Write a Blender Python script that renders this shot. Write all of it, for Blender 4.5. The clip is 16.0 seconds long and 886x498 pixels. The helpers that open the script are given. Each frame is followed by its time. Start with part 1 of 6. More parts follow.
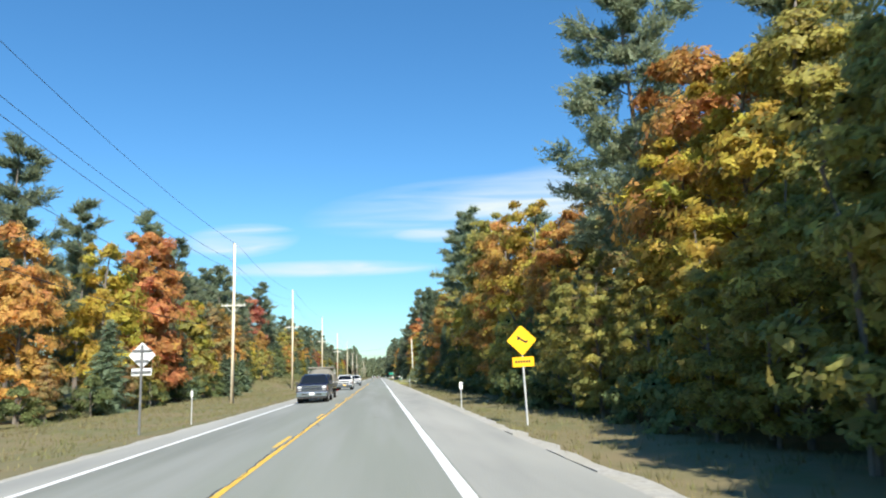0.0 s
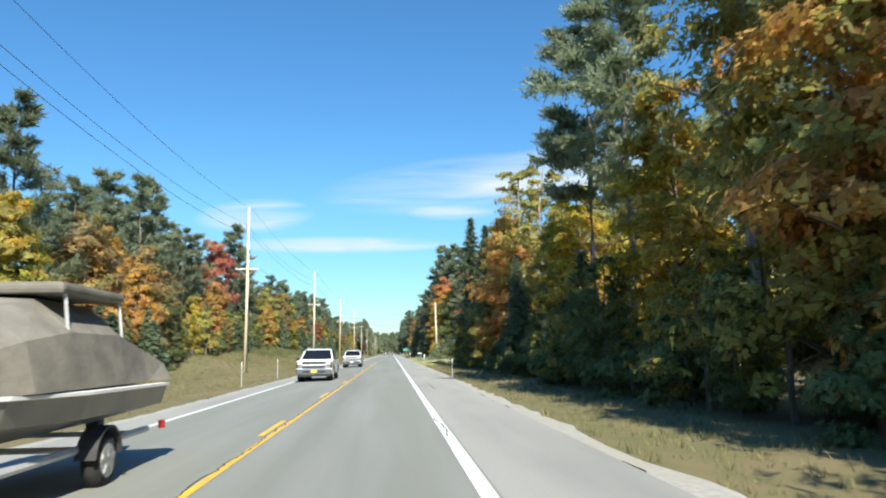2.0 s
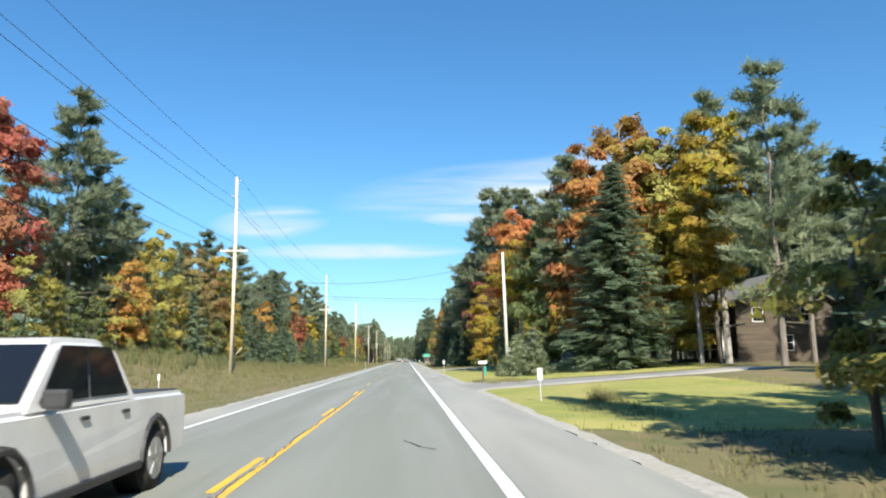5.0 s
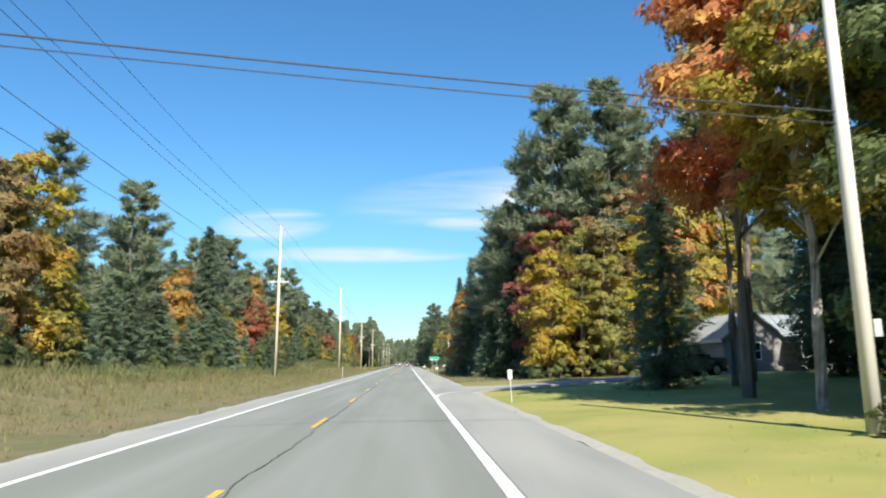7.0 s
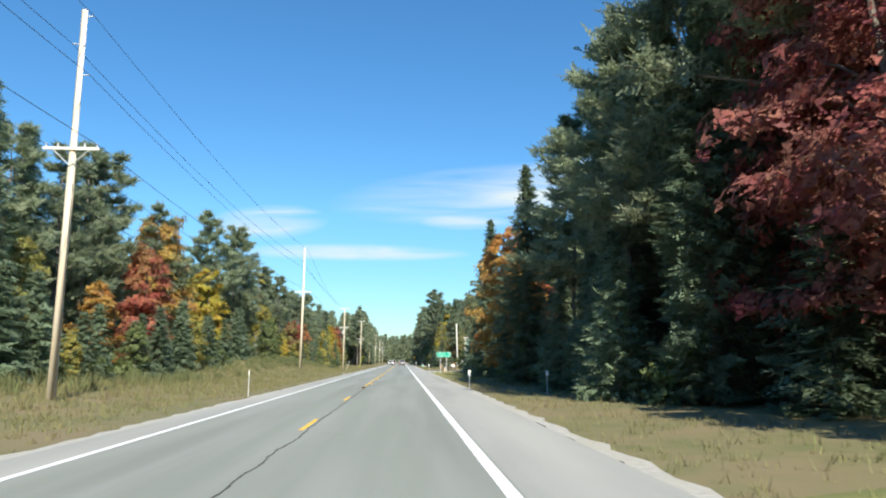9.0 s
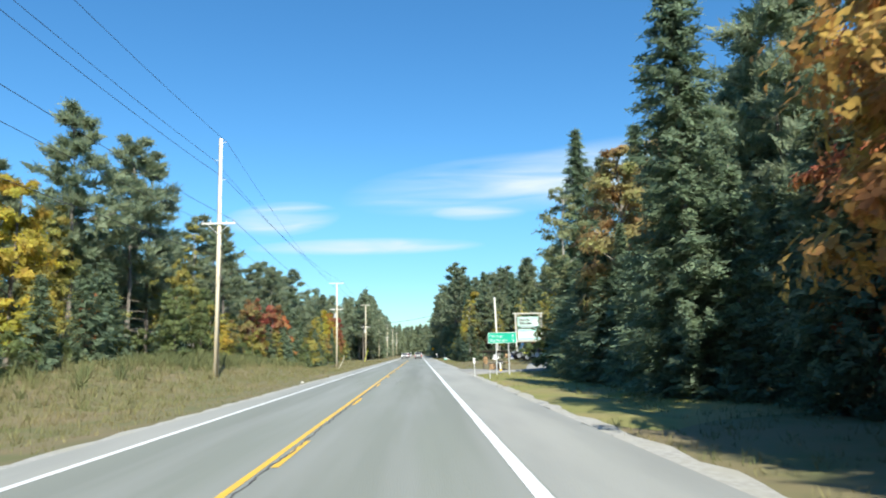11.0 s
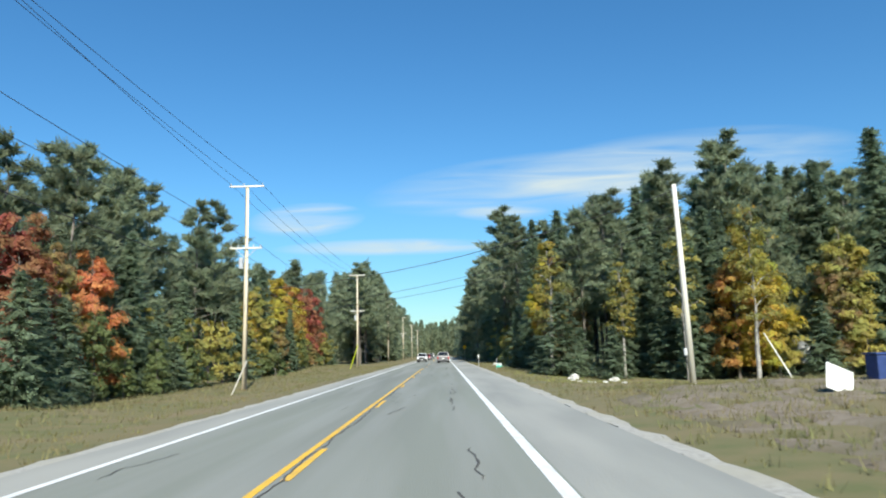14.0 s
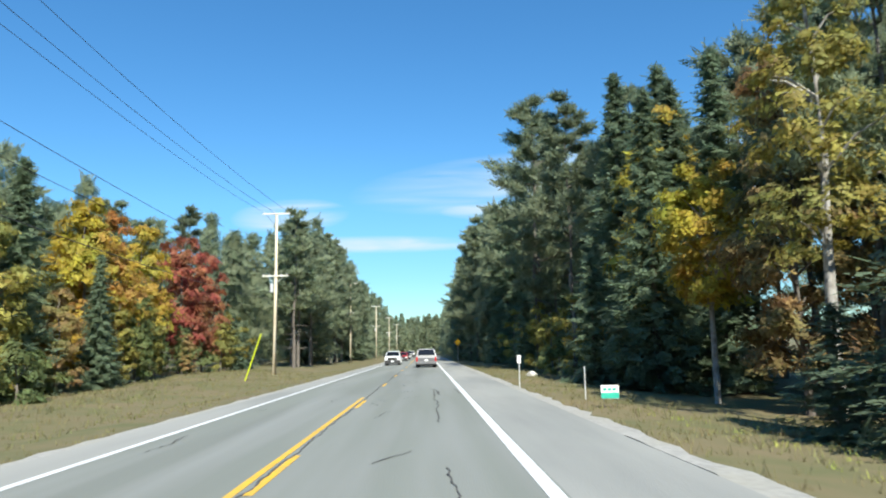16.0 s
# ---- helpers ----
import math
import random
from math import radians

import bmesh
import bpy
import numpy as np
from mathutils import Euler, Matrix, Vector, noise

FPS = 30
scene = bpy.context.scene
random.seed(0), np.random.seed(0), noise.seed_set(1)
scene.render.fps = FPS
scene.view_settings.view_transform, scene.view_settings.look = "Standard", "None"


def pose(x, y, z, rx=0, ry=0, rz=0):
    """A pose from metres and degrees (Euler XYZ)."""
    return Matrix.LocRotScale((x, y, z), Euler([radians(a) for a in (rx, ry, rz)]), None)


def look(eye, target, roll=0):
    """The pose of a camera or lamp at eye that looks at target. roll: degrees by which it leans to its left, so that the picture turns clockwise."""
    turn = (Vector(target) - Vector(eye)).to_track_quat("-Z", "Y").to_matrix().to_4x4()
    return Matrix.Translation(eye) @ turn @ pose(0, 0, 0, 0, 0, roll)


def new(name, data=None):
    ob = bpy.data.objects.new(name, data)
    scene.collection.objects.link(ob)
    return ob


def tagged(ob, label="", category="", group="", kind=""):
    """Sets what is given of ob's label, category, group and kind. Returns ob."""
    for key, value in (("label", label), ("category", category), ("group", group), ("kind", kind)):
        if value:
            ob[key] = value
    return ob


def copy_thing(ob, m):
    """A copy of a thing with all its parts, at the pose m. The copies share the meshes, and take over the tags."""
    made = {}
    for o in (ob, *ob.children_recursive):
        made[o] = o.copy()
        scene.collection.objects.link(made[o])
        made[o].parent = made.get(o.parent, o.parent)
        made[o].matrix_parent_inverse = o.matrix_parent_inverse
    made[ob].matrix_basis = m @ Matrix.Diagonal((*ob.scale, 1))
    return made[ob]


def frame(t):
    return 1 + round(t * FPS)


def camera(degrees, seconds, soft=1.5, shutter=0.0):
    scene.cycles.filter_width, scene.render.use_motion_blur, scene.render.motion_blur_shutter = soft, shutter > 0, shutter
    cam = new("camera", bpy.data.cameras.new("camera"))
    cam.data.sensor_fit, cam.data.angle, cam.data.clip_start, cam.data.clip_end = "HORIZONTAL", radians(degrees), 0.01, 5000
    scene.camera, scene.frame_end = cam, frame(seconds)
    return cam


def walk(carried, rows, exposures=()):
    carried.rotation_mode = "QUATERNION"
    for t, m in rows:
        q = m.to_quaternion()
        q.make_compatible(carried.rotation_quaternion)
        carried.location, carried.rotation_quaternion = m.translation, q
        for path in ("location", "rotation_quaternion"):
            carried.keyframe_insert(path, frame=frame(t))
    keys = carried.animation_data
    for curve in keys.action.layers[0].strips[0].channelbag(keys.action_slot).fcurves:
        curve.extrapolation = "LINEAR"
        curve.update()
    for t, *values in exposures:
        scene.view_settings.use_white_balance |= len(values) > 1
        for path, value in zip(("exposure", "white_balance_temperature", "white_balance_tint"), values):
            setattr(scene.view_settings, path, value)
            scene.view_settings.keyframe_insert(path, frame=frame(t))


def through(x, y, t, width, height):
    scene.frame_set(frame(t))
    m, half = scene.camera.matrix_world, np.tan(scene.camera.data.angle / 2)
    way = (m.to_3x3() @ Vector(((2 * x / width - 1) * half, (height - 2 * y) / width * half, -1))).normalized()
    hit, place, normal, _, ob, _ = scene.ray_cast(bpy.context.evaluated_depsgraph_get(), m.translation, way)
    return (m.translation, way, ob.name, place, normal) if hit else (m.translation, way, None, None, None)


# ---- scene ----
# ---- camera and its drive ----
EYE = 1.53
cam = camera(63.5, 16.0, 2.0, 0.08)
# seconds, x, y, yaw, pitch, roll
ROWS = [
    (0.0, 2.32, -0.08, -5.01, 9.88, 1.95),
    (0.5, 2.36, 12.22, -4.91, 9.98, 1.59),
    (1.0, 2.40, 24.51, -4.74, 9.55, 1.34),
    (1.5, 2.41, 36.81, -4.36, 8.81, 1.11),
    (2.0, 2.40, 49.10, -4.05, 8.12, 1.01),
    (2.5, 2.39, 61.39, -3.90, 7.63, 0.87),
    (3.0, 2.38, 73.67, -3.86, 7.52, 0.84),
    (3.5, 2.35, 86.18, -3.90, 8.02, 0.93),
    (4.0, 2.31, 98.68, -3.64, 8.35, 0.96),
    (4.5, 2.27, 111.18, -3.24, 8.55, 0.94),
    (5.0, 2.23, 123.67, -2.88, 8.67, 0.86),
    (5.5, 2.20, 136.15, -2.73, 8.74, 0.78),
    (6.0, 2.19, 148.29, -2.53, 8.89, 0.62),
    (6.5, 2.17, 160.44, -2.54, 8.88, 0.36),
    (7.0, 2.16, 172.60, -2.82, 9.03, 0.12),
    (7.5, 2.16, 184.76, -3.08, 8.98, -0.12),
    (8.0, 2.14, 196.93, -3.30, 8.92, -0.21),
    (8.5, 2.13, 209.08, -3.29, 8.86, -0.31),
    (9.0, 2.12, 221.24, -3.21, 8.89, -0.30),
    (9.5, 2.11, 233.44, -3.20, 9.37, -0.17),
    (10.0, 2.12, 245.63, -2.98, 9.16, 0.24),
    (10.5, 2.13, 257.81, -2.56, 8.65, 0.78),
    (11.0, 2.13, 269.99, -1.94, 8.21, 1.38),
    (11.5, 2.15, 282.15, -1.14, 8.29, 1.98),
    (12.0, 2.15, 294.57, -0.11, 8.45, 2.40),
    (12.5, 2.16, 306.99, 0.76, 8.44, 2.48),
    (13.0, 2.16, 319.40, 1.01, 8.35, 2.16),
    (13.5, 2.14, 331.82, 0.67, 8.39, 1.77),
    (14.0, 2.11, 344.25, 0.04, 8.28, 1.35),
    (14.5, 2.10, 356.70, -0.46, 8.27, 0.88),
    (15.0, 2.09, 369.16, -0.90, 8.30, 0.75),
    (15.5, 2.08, 381.62, -1.13, 8.25, 0.87),
    (16.0, 2.07, 394.08, -1.32, 8.09, 1.02),
]
walk(cam, [(t, pose(x, y, EYE, 90 + pitch, roll, yaw)) for t, x, y, yaw, pitch, roll in ROWS],
     [(t, stops, kelvin, tint) for t, stops, kelvin, tint in ((0.0, 0.90, 6700, 7), (5.5, 0.91, 6800, 8), (9.0, 0.87, 6700, 7), (11.5, 0.89, 6500, 4), (12.5, 0.78, 6500, 4), (13.0, 0.68, 6500, 4), (14.0, 0.65, 6500, 4), (15.0, 0.77, 6500, 4), (15.5, 0.81, 6500, 4), (16.0, 0.84, 6500, 5))])

# ---- sky and sun ----
SUN_ELEV, SUN_FROM = radians(41), Vector((0.21, -0.98, 0.0)).normalized()   # sun stands behind and to the right


def make_sky():
    w = bpy.data.worlds.new("sky")
    scene.world = w
    w.use_nodes = True
    nt = w.node_tree
    nt.nodes.clear()
    out = nt.nodes.new("ShaderNodeOutputWorld")
    bg = nt.nodes.new("ShaderNodeBackground")
    sky = nt.nodes.new("ShaderNodeTexSky")
    sky.sky_type, sky.sun_disc = "NISHITA", False
    sky.sun_elevation = SUN_ELEV
    sky.sun_rotation = math.atan2(SUN_FROM.x, SUN_FROM.y)
    sky.air_density, sky.dust_density, sky.ozone_density = 1.0, 0.0, 3.0
    bg.inputs["Strength"].default_value = 0.15
    L = nt.links.new

    def calc(op, a, b=None, clamp=False):
        n = nt.nodes.new("ShaderNodeMath")
        n.operation, n.use_clamp = op, clamp
        for k, v in enumerate((a, b)):
            if v is None:
                continue
            if isinstance(v, (int, float)):
                n.inputs[k].default_value = v
            else:
                L(v, n.inputs[k])
        return n.outputs[0]

    tc = nt.nodes.new("ShaderNodeTexCoord")
    sep = nt.nodes.new("ShaderNodeSeparateXYZ")
    L(tc.outputs["Generated"], sep.inputs["Vector"])
    # clear blue that pales only slowly towards the horizon
    sat = nt.nodes.new("ShaderNodeHueSaturation")
    sat.inputs["Saturation"].default_value = 1.27
    L(sky.outputs["Color"], sat.inputs["Color"])
    # ramp dims the sky in view; overhead, unseen, it stays brighter as fill
    ramp = nt.nodes.new("ShaderNodeValToRGB")
    for e, (pos, c) in zip([ramp.color_ramp.elements[0], ramp.color_ramp.elements[1], ramp.color_ramp.elements.new(0.10), ramp.color_ramp.elements.new(0.20), ramp.color_ramp.elements.new(0.48)], ((0.0, (0.28, 0.373, 0.413)), (0.80, (1, 1, 1)), (0.10, (0.387, 0.493, 0.547)), (0.20, (0.533, 0.62, 0.653)), (0.48, (0.69, 0.69, 0.69)))):
        e.position, e.color = pos, (*c, 1)
    L(sep.outputs["Z"], ramp.inputs["Fac"])
    tint = nt.nodes.new("ShaderNodeMix")
    tint.data_type, tint.blend_type = "RGBA", "MULTIPLY"
    tint.inputs["Factor"].default_value = 1.0
    L(sat.outputs["Color"], tint.inputs["A"])
    L(ramp.outputs["Color"], tint.inputs["B"])
    # wisps of thin high cloud
    u = calc("DIVIDE", sep.outputs["X"], sep.outputs["Y"])
    v = calc("DIVIDE", sep.outputs["Z"], sep.outputs["Y"])
    com = nt.nodes.new("ShaderNodeCombineXYZ")
    L(calc("ADD", calc("MULTIPLY", u, 3.0), calc("MULTIPLY", v, -6.0)), com.inputs["X"])
    L(calc("MULTIPLY", v, 26.0), com.inputs["Y"])
    no = nt.nodes.new("ShaderNodeTexNoise")
    no.inputs["Scale"].default_value, no.inputs["Detail"].default_value, no.inputs["Distortion"].default_value = 1.6, 6.0, 0.6
    L(com.outputs["Vector"], no.inputs["Vector"])
    streak = calc("MULTIPLY", calc("SUBTRACT", no.outputs["Fac"], 0.30), 2.6, True)
    total = None
    for u0, v0, ru, rv, tilt, amount in ((0.16, 0.240, 0.27, 0.046, 0.08, 0.75), (0.36, 0.262, 0.27, 0.052, 0.08, 0.7), (-0.07, 0.150, 0.17, 0.013, 0.0, 1.1), (-0.19, 0.192, 0.085, 0.026, 0.04, 1.3), (0.09, 0.195, 0.07, 0.012, 0.0, 0.8)):
        du = calc("DIVIDE", calc("SUBTRACT", u, u0), ru)
        dv = calc("DIVIDE", calc("SUBTRACT", v, calc("ADD", calc("MULTIPLY", calc("SUBTRACT", u, u0), tilt), v0)), rv)
        m = calc("SUBTRACT", 1.0, calc("ADD", calc("MULTIPLY", du, du), calc("MULTIPLY", dv, dv)), True)
        m = calc("MULTIPLY", m, amount)
        total = m if total is None else calc("ADD", total, m, True)
    mix = nt.nodes.new("ShaderNodeMix")
    mix.data_type = "RGBA"
    mix.inputs["B"].default_value = (3.0, 3.4, 3.6, 1)
    L(calc("MULTIPLY", total, streak, True), mix.inputs["Factor"])
    L(tint.outputs["Result"], mix.inputs["A"])
    L(mix.outputs["Result"], bg.inputs["Color"])
    L(bg.outputs["Background"], out.inputs["Surface"])


make_sky()
sun = new("sun", bpy.data.lights.new("sun", "SUN"))
sun.data.energy, sun.data.angle, sun.data.color = 4.8, radians(0.53), (1.0, 0.95, 0.86)
sun.matrix_world = look(SUN_FROM * 60 + Vector((0, 0, 60 * math.tan(SUN_ELEV))), (0, 0, 0))
scene.view_settings.exposure = 0.9

# ---- materials ----
def rgb(c):
    return (*c, 1.0)


def mat(name, base, rough=0.8, alt=None, scale=3.0, fine=0.0, bump=0.0, metal=0.0, stretch=(1, 1, 1), spread=0.0, island=0.0, alt2=None, scale2=0.3, spec=0.4):
    """A procedural surface: base colour mottled with alt at one scale and alt2 at a larger one, varied from thing to thing."""
    m = bpy.data.materials.new(name)
    m.use_nodes = True
    nt = m.node_tree
    b = nt.nodes["Principled BSDF"]
    b.inputs["Roughness"].default_value, b.inputs["Metallic"].default_value = rough, metal
    b.inputs["Specular IOR Level"].default_value = spec
    L = nt.links.new
    tc = nt.nodes.new("ShaderNodeTexCoord")
    mp = nt.nodes.new("ShaderNodeMapping")
    mp.inputs["Scale"].default_value = stretch
    L(tc.outputs["Object"], mp.inputs["Vector"])
    if spread:
        own = nt.nodes.new("ShaderNodeObjectInfo")
        far = nt.nodes.new("ShaderNodeVectorMath")
        far.operation = "SCALE"
        far.inputs[0].default_value = (37.0, 53.0, 71.0)
        L(own.outputs["Random"], far.inputs["Scale"])
        L(far.outputs["Vector"], mp.inputs["Location"])

    def blend(a, colour, sc, lo, hi, detail=5):
        n = nt.nodes.new("ShaderNodeTexNoise")
        n.inputs["Scale"].default_value, n.inputs["Detail"].default_value = sc, detail
        L(mp.outputs["Vector"], n.inputs["Vector"])
        r = nt.nodes.new("ShaderNodeMapRange")
        r.inputs["From Min"].default_value, r.inputs["From Max"].default_value = lo, hi
        L(n.outputs["Fac"], r.inputs["Value"])
        x = nt.nodes.new("ShaderNodeMix")
        x.data_type = "RGBA"
        L(r.outputs["Result"], x.inputs["Factor"])
        if isinstance(a, tuple):
            x.inputs["A"].default_value = a
        else:
            L(a, x.inputs["A"])
        x.inputs["B"].default_value = colour
        return x.outputs["Result"], n

    col = rgb(base)
    noise_node = None
    if alt:
        col, noise_node = blend(col, rgb(alt), scale, 0.38, 0.66)
    if alt2:
        col, _ = blend(col, rgb(alt2), scale2, 0.42, 0.68, 3)
    if spread or island:
        hsv = nt.nodes.new("ShaderNodeHueSaturation")
        if isinstance(col, tuple):
            hsv.inputs["Color"].default_value = col
        else:
            L(col, hsv.inputs["Color"])
        info = nt.nodes.new("ShaderNodeObjectInfo")
        geo = nt.nodes.new("ShaderNodeNewGeometry")
        add = nt.nodes.new("ShaderNodeMath")
        add.operation = "MULTIPLY_ADD"
        L(geo.outputs["Random Per Island"], add.inputs[0])
        add.inputs[1].default_value = island
        val = nt.nodes.new("ShaderNodeMath")
        val.operation = "MULTIPLY_ADD"
        L(info.outputs["Random"], val.inputs[0])
        val.inputs[1].default_value = spread
        val.inputs[2].default_value = 1.0 - spread / 2 - island / 2
        L(val.outputs[0], add.inputs[2])
        L(add.outputs[0], hsv.inputs["Value"])
        hue = nt.nodes.new("ShaderNodeMath")
        hue.operation = "MULTIPLY_ADD"
        L(geo.outputs["Random Per Island"], hue.inputs[0])
        hue.inputs[1].default_value, hue.inputs[2].default_value = island * 0.07, 0.5 - island * 0.035
        L(hue.outputs[0], hsv.inputs["Hue"])
        col = hsv.outputs["Color"]
    if isinstance(col, tuple):
        b.inputs["Base Color"].default_value = col
    else:
        L(col, b.inputs["Base Color"])
    if bump:
        n = nt.nodes.new("ShaderNodeTexNoise")
        n.inputs["Scale"].default_value, n.inputs["Detail"].default_value = fine or scale * 4, 6
        L(mp.outputs["Vector"], n.inputs["Vector"])
        bp = nt.nodes.new("ShaderNodeBump")
        bp.inputs["Strength"].default_value, bp.inputs["Distance"].default_value = bump, 0.02
        L(n.outputs["Fac"], bp.inputs["Height"])
        L(bp.outputs["Normal"], b.inputs["Normal"])
    return m


def leaf_mat(name, base, alt, spread=0.35, island=0.45, through=0.5, grain=8.0, cut=0.56, alt2=None):
    """Foliage: matt leaves, each a cell of its spray, that let some light through; the spray is open between them."""
    m = mat(name, base, 0.6, alt, 0.45, spread=spread, island=island, spec=0.25, alt2=alt2, scale2=0.28)
    nt = m.node_tree
    L = nt.links.new
    b = nt.nodes["Principled BSDF"]
    src = b.inputs["Base Color"].links[0].from_socket
    tc = nt.nodes.new("ShaderNodeTexCoord")
    cell = nt.nodes.new("ShaderNodeTexVoronoi")
    cell.inputs["Scale"].default_value = grain
    L(tc.outputs["Object"], cell.inputs["Vector"])
    sep = nt.nodes.new("ShaderNodeSeparateColor")
    L(cell.outputs["Color"], sep.inputs["Color"])
    tone = nt.nodes.new("ShaderNodeMapRange")
    tone.inputs["To Min"].default_value, tone.inputs["To Max"].default_value = 0.8, 1.2
    L(sep.outputs["Red"], tone.inputs["Value"])
    leaf = nt.nodes.new("ShaderNodeHueSaturation")
    L(tone.outputs["Result"], leaf.inputs["Value"])
    L(src, leaf.inputs["Color"])
    L(leaf.outputs["Color"], b.inputs["Base Color"])
    tr = nt.nodes.new("ShaderNodeBsdfTranslucent")
    L(leaf.outputs["Color"], tr.inputs["Color"])
    mx = nt.nodes.new("ShaderNodeMixShader")
    mx.inputs["Fac"].default_value = through
    L(b.outputs["BSDF"], mx.inputs[1])
    L(tr.outputs["BSDF"], mx.inputs[2])
    clear = nt.nodes.new("ShaderNodeBsdfTransparent")
    gap = nt.nodes.new("ShaderNodeMath")
    gap.operation = "GREATER_THAN"
    gap.inputs[1].default_value = cut
    L(cell.outputs["Distance"], gap.inputs[0])
    spray = nt.nodes.new("ShaderNodeMixShader")
    L(gap.outputs[0], spray.inputs["Fac"])
    L(mx.outputs["Shader"], spray.inputs[1])
    L(clear.outputs["BSDF"], spray.inputs[2])
    L(spray.outputs["Shader"], nt.nodes["Material Output"].inputs["Surface"])
    return m


M = {}
M["asphalt"] = mat("asphalt", (0.218, 0.230, 0.194), 0.85, (0.182, 0.188, 0.164), 0.35, 60, 0.25, stretch=(1, 0.05, 1), alt2=(0.25, 0.255, 0.23), scale2=0.9)
M["shoulder"] = mat("shoulder", (0.300, 0.300, 0.270), 0.9, (0.245, 0.246, 0.225), 0.8, 50, 0.4, stretch=(1, 0.12, 1), alt2=(0.335, 0.328, 0.295), scale2=0.5)
M["gravel"] = mat("gravel", (0.42, 0.40, 0.36), 0.95, (0.30, 0.29, 0.26), 9, 40, 0.8, alt2=(0.36, 0.34, 0.28), scale2=0.6)
M["lot"] = mat("lot", (0.265, 0.258, 0.236), 0.9, (0.215, 0.21, 0.195), 0.6, 40, 0.4, alt2=(0.35, 0.33, 0.29), scale2=0.15)
M["white_paint"] = mat("white_paint", (0.78, 0.78, 0.75), 0.6, (0.62, 0.62, 0.60), 7, 60, 0.2, stretch=(1, 0.3, 1))
M["yellow_paint"] = mat("yellow_paint", (0.80, 0.46, 0.035), 0.6, (0.62, 0.38, 0.06), 6, 60, 0.2, stretch=(1, 0.3, 1))
M["crack"] = mat("crack", (0.055, 0.053, 0.050), 0.9, (0.12, 0.115, 0.105), 6)
M["grass"] = mat("grass", (0.165, 0.140, 0.066), 0.95, (0.115, 0.122, 0.046), 1.1, 14, 0.35, alt2=(0.185, 0.145, 0.075), scale2=0.22)
M["blade_dry"] = mat("blade_dry", (0.175, 0.148, 0.070), 0.9, (0.120, 0.130, 0.048), 0.5, spread=0.1, island=0.5)
M["blade_olive"] = mat("blade_olive", (0.150, 0.155, 0.062), 0.9, (0.095, 0.115, 0.046), 0.5, spread=0.2, island=0.5)
M["blade_green"] = mat("blade_green", (0.30, 0.30, 0.065), 0.9, (0.20, 0.24, 0.05), 0.4, spread=0.2, island=0.5)
M["lawn"] = mat("lawn", (0.29, 0.285, 0.075), 0.95, (0.21, 0.235, 0.058), 0.5, 20, 0.3, alt2=(0.35, 0.30, 0.11), scale2=0.12)
M["rough_grass"] = mat("rough_grass", (0.225, 0.215, 0.065), 0.95, (0.155, 0.165, 0.050), 0.9, 16, 0.4, alt2=(0.255, 0.20, 0.09), scale2=0.25)
M["bark"] = mat("bark", (0.21, 0.185, 0.155), 0.95, (0.13, 0.11, 0.095), 5, 20, 0.9, stretch=(1, 1, 0.25), spread=0.3)
M["bark_pale"] = mat("bark_pale", (0.42, 0.40, 0.36), 0.9, (0.20, 0.18, 0.16), 4, 20, 0.6, stretch=(1, 1, 0.6), spread=0.2)
M["pole_wood"] = mat("pole_wood", (0.76, 0.68, 0.53), 0.85, (0.72, 0.59, 0.40), 3, 30, 0.03, stretch=(3, 3, 0.15), spread=0.12)
M["pole_grey"] = mat("pole_grey", (0.74, 0.71, 0.63), 0.85, (0.64, 0.60, 0.51), 3, 30, 0.03, stretch=(3, 3, 0.15), spread=0.12)
M["needle"] = leaf_mat("needle", (0.265, 0.300, 0.182), (0.212, 0.260, 0.158), island=0.25, grain=11.0, cut=0.54)
M["needle_dark"] = leaf_mat("needle_dark", (0.210, 0.270, 0.165), (0.165, 0.225, 0.142), island=0.25, grain=11.0, cut=0.54)
M["needle_pale"] = leaf_mat("needle_pale", (0.36, 0.40, 0.245), (0.29, 0.335, 0.205), island=0.25, grain=14.0, cut=0.54)
M["leaf_orange"] = leaf_mat("leaf_orange", (0.55, 0.265, 0.090), (0.50, 0.32, 0.095), alt2=(0.50, 0.33, 0.085))
M["leaf_red"] = leaf_mat("leaf_red", (0.58, 0.205, 0.105), (0.56, 0.27, 0.10), alt2=(0.50, 0.29, 0.085))
M["leaf_scarlet"] = leaf_mat("leaf_scarlet", (0.44, 0.105, 0.090), (0.38, 0.15, 0.09), alt2=(0.34, 0.19, 0.085))
M["leaf_crimson"] = leaf_mat("leaf_crimson", (0.38, 0.11, 0.10), (0.32, 0.15, 0.11))
M["leaf_yellow"] = leaf_mat("leaf_yellow", (0.53, 0.41, 0.060), (0.35, 0.36, 0.065), alt2=(0.52, 0.33, 0.070))
M["leaf_olive"] = leaf_mat("leaf_olive", (0.36, 0.335, 0.095), (0.255, 0.265, 0.085), alt2=(0.43, 0.345, 0.085))
M["leaf_rust"] = leaf_mat("leaf_rust", (0.41, 0.25, 0.115), (0.31, 0.23, 0.105), alt2=(0.26, 0.265, 0.095))
M["leaf_aspen"] = leaf_mat("leaf_aspen", (0.33, 0.345, 0.175), (0.26, 0.29, 0.14))
M["leaf_green"] = leaf_mat("leaf_green", (0.20, 0.235, 0.09), (0.15, 0.195, 0.08))
M["metal"] = mat("metal", (0.60, 0.61, 0.61), 0.5, (0.50, 0.51, 0.51), 6, metal=0.3)
M["steel_dark"] = mat("steel_dark", (0.20, 0.205, 0.205), 0.6, (0.14, 0.145, 0.15), 5, metal=0.3)
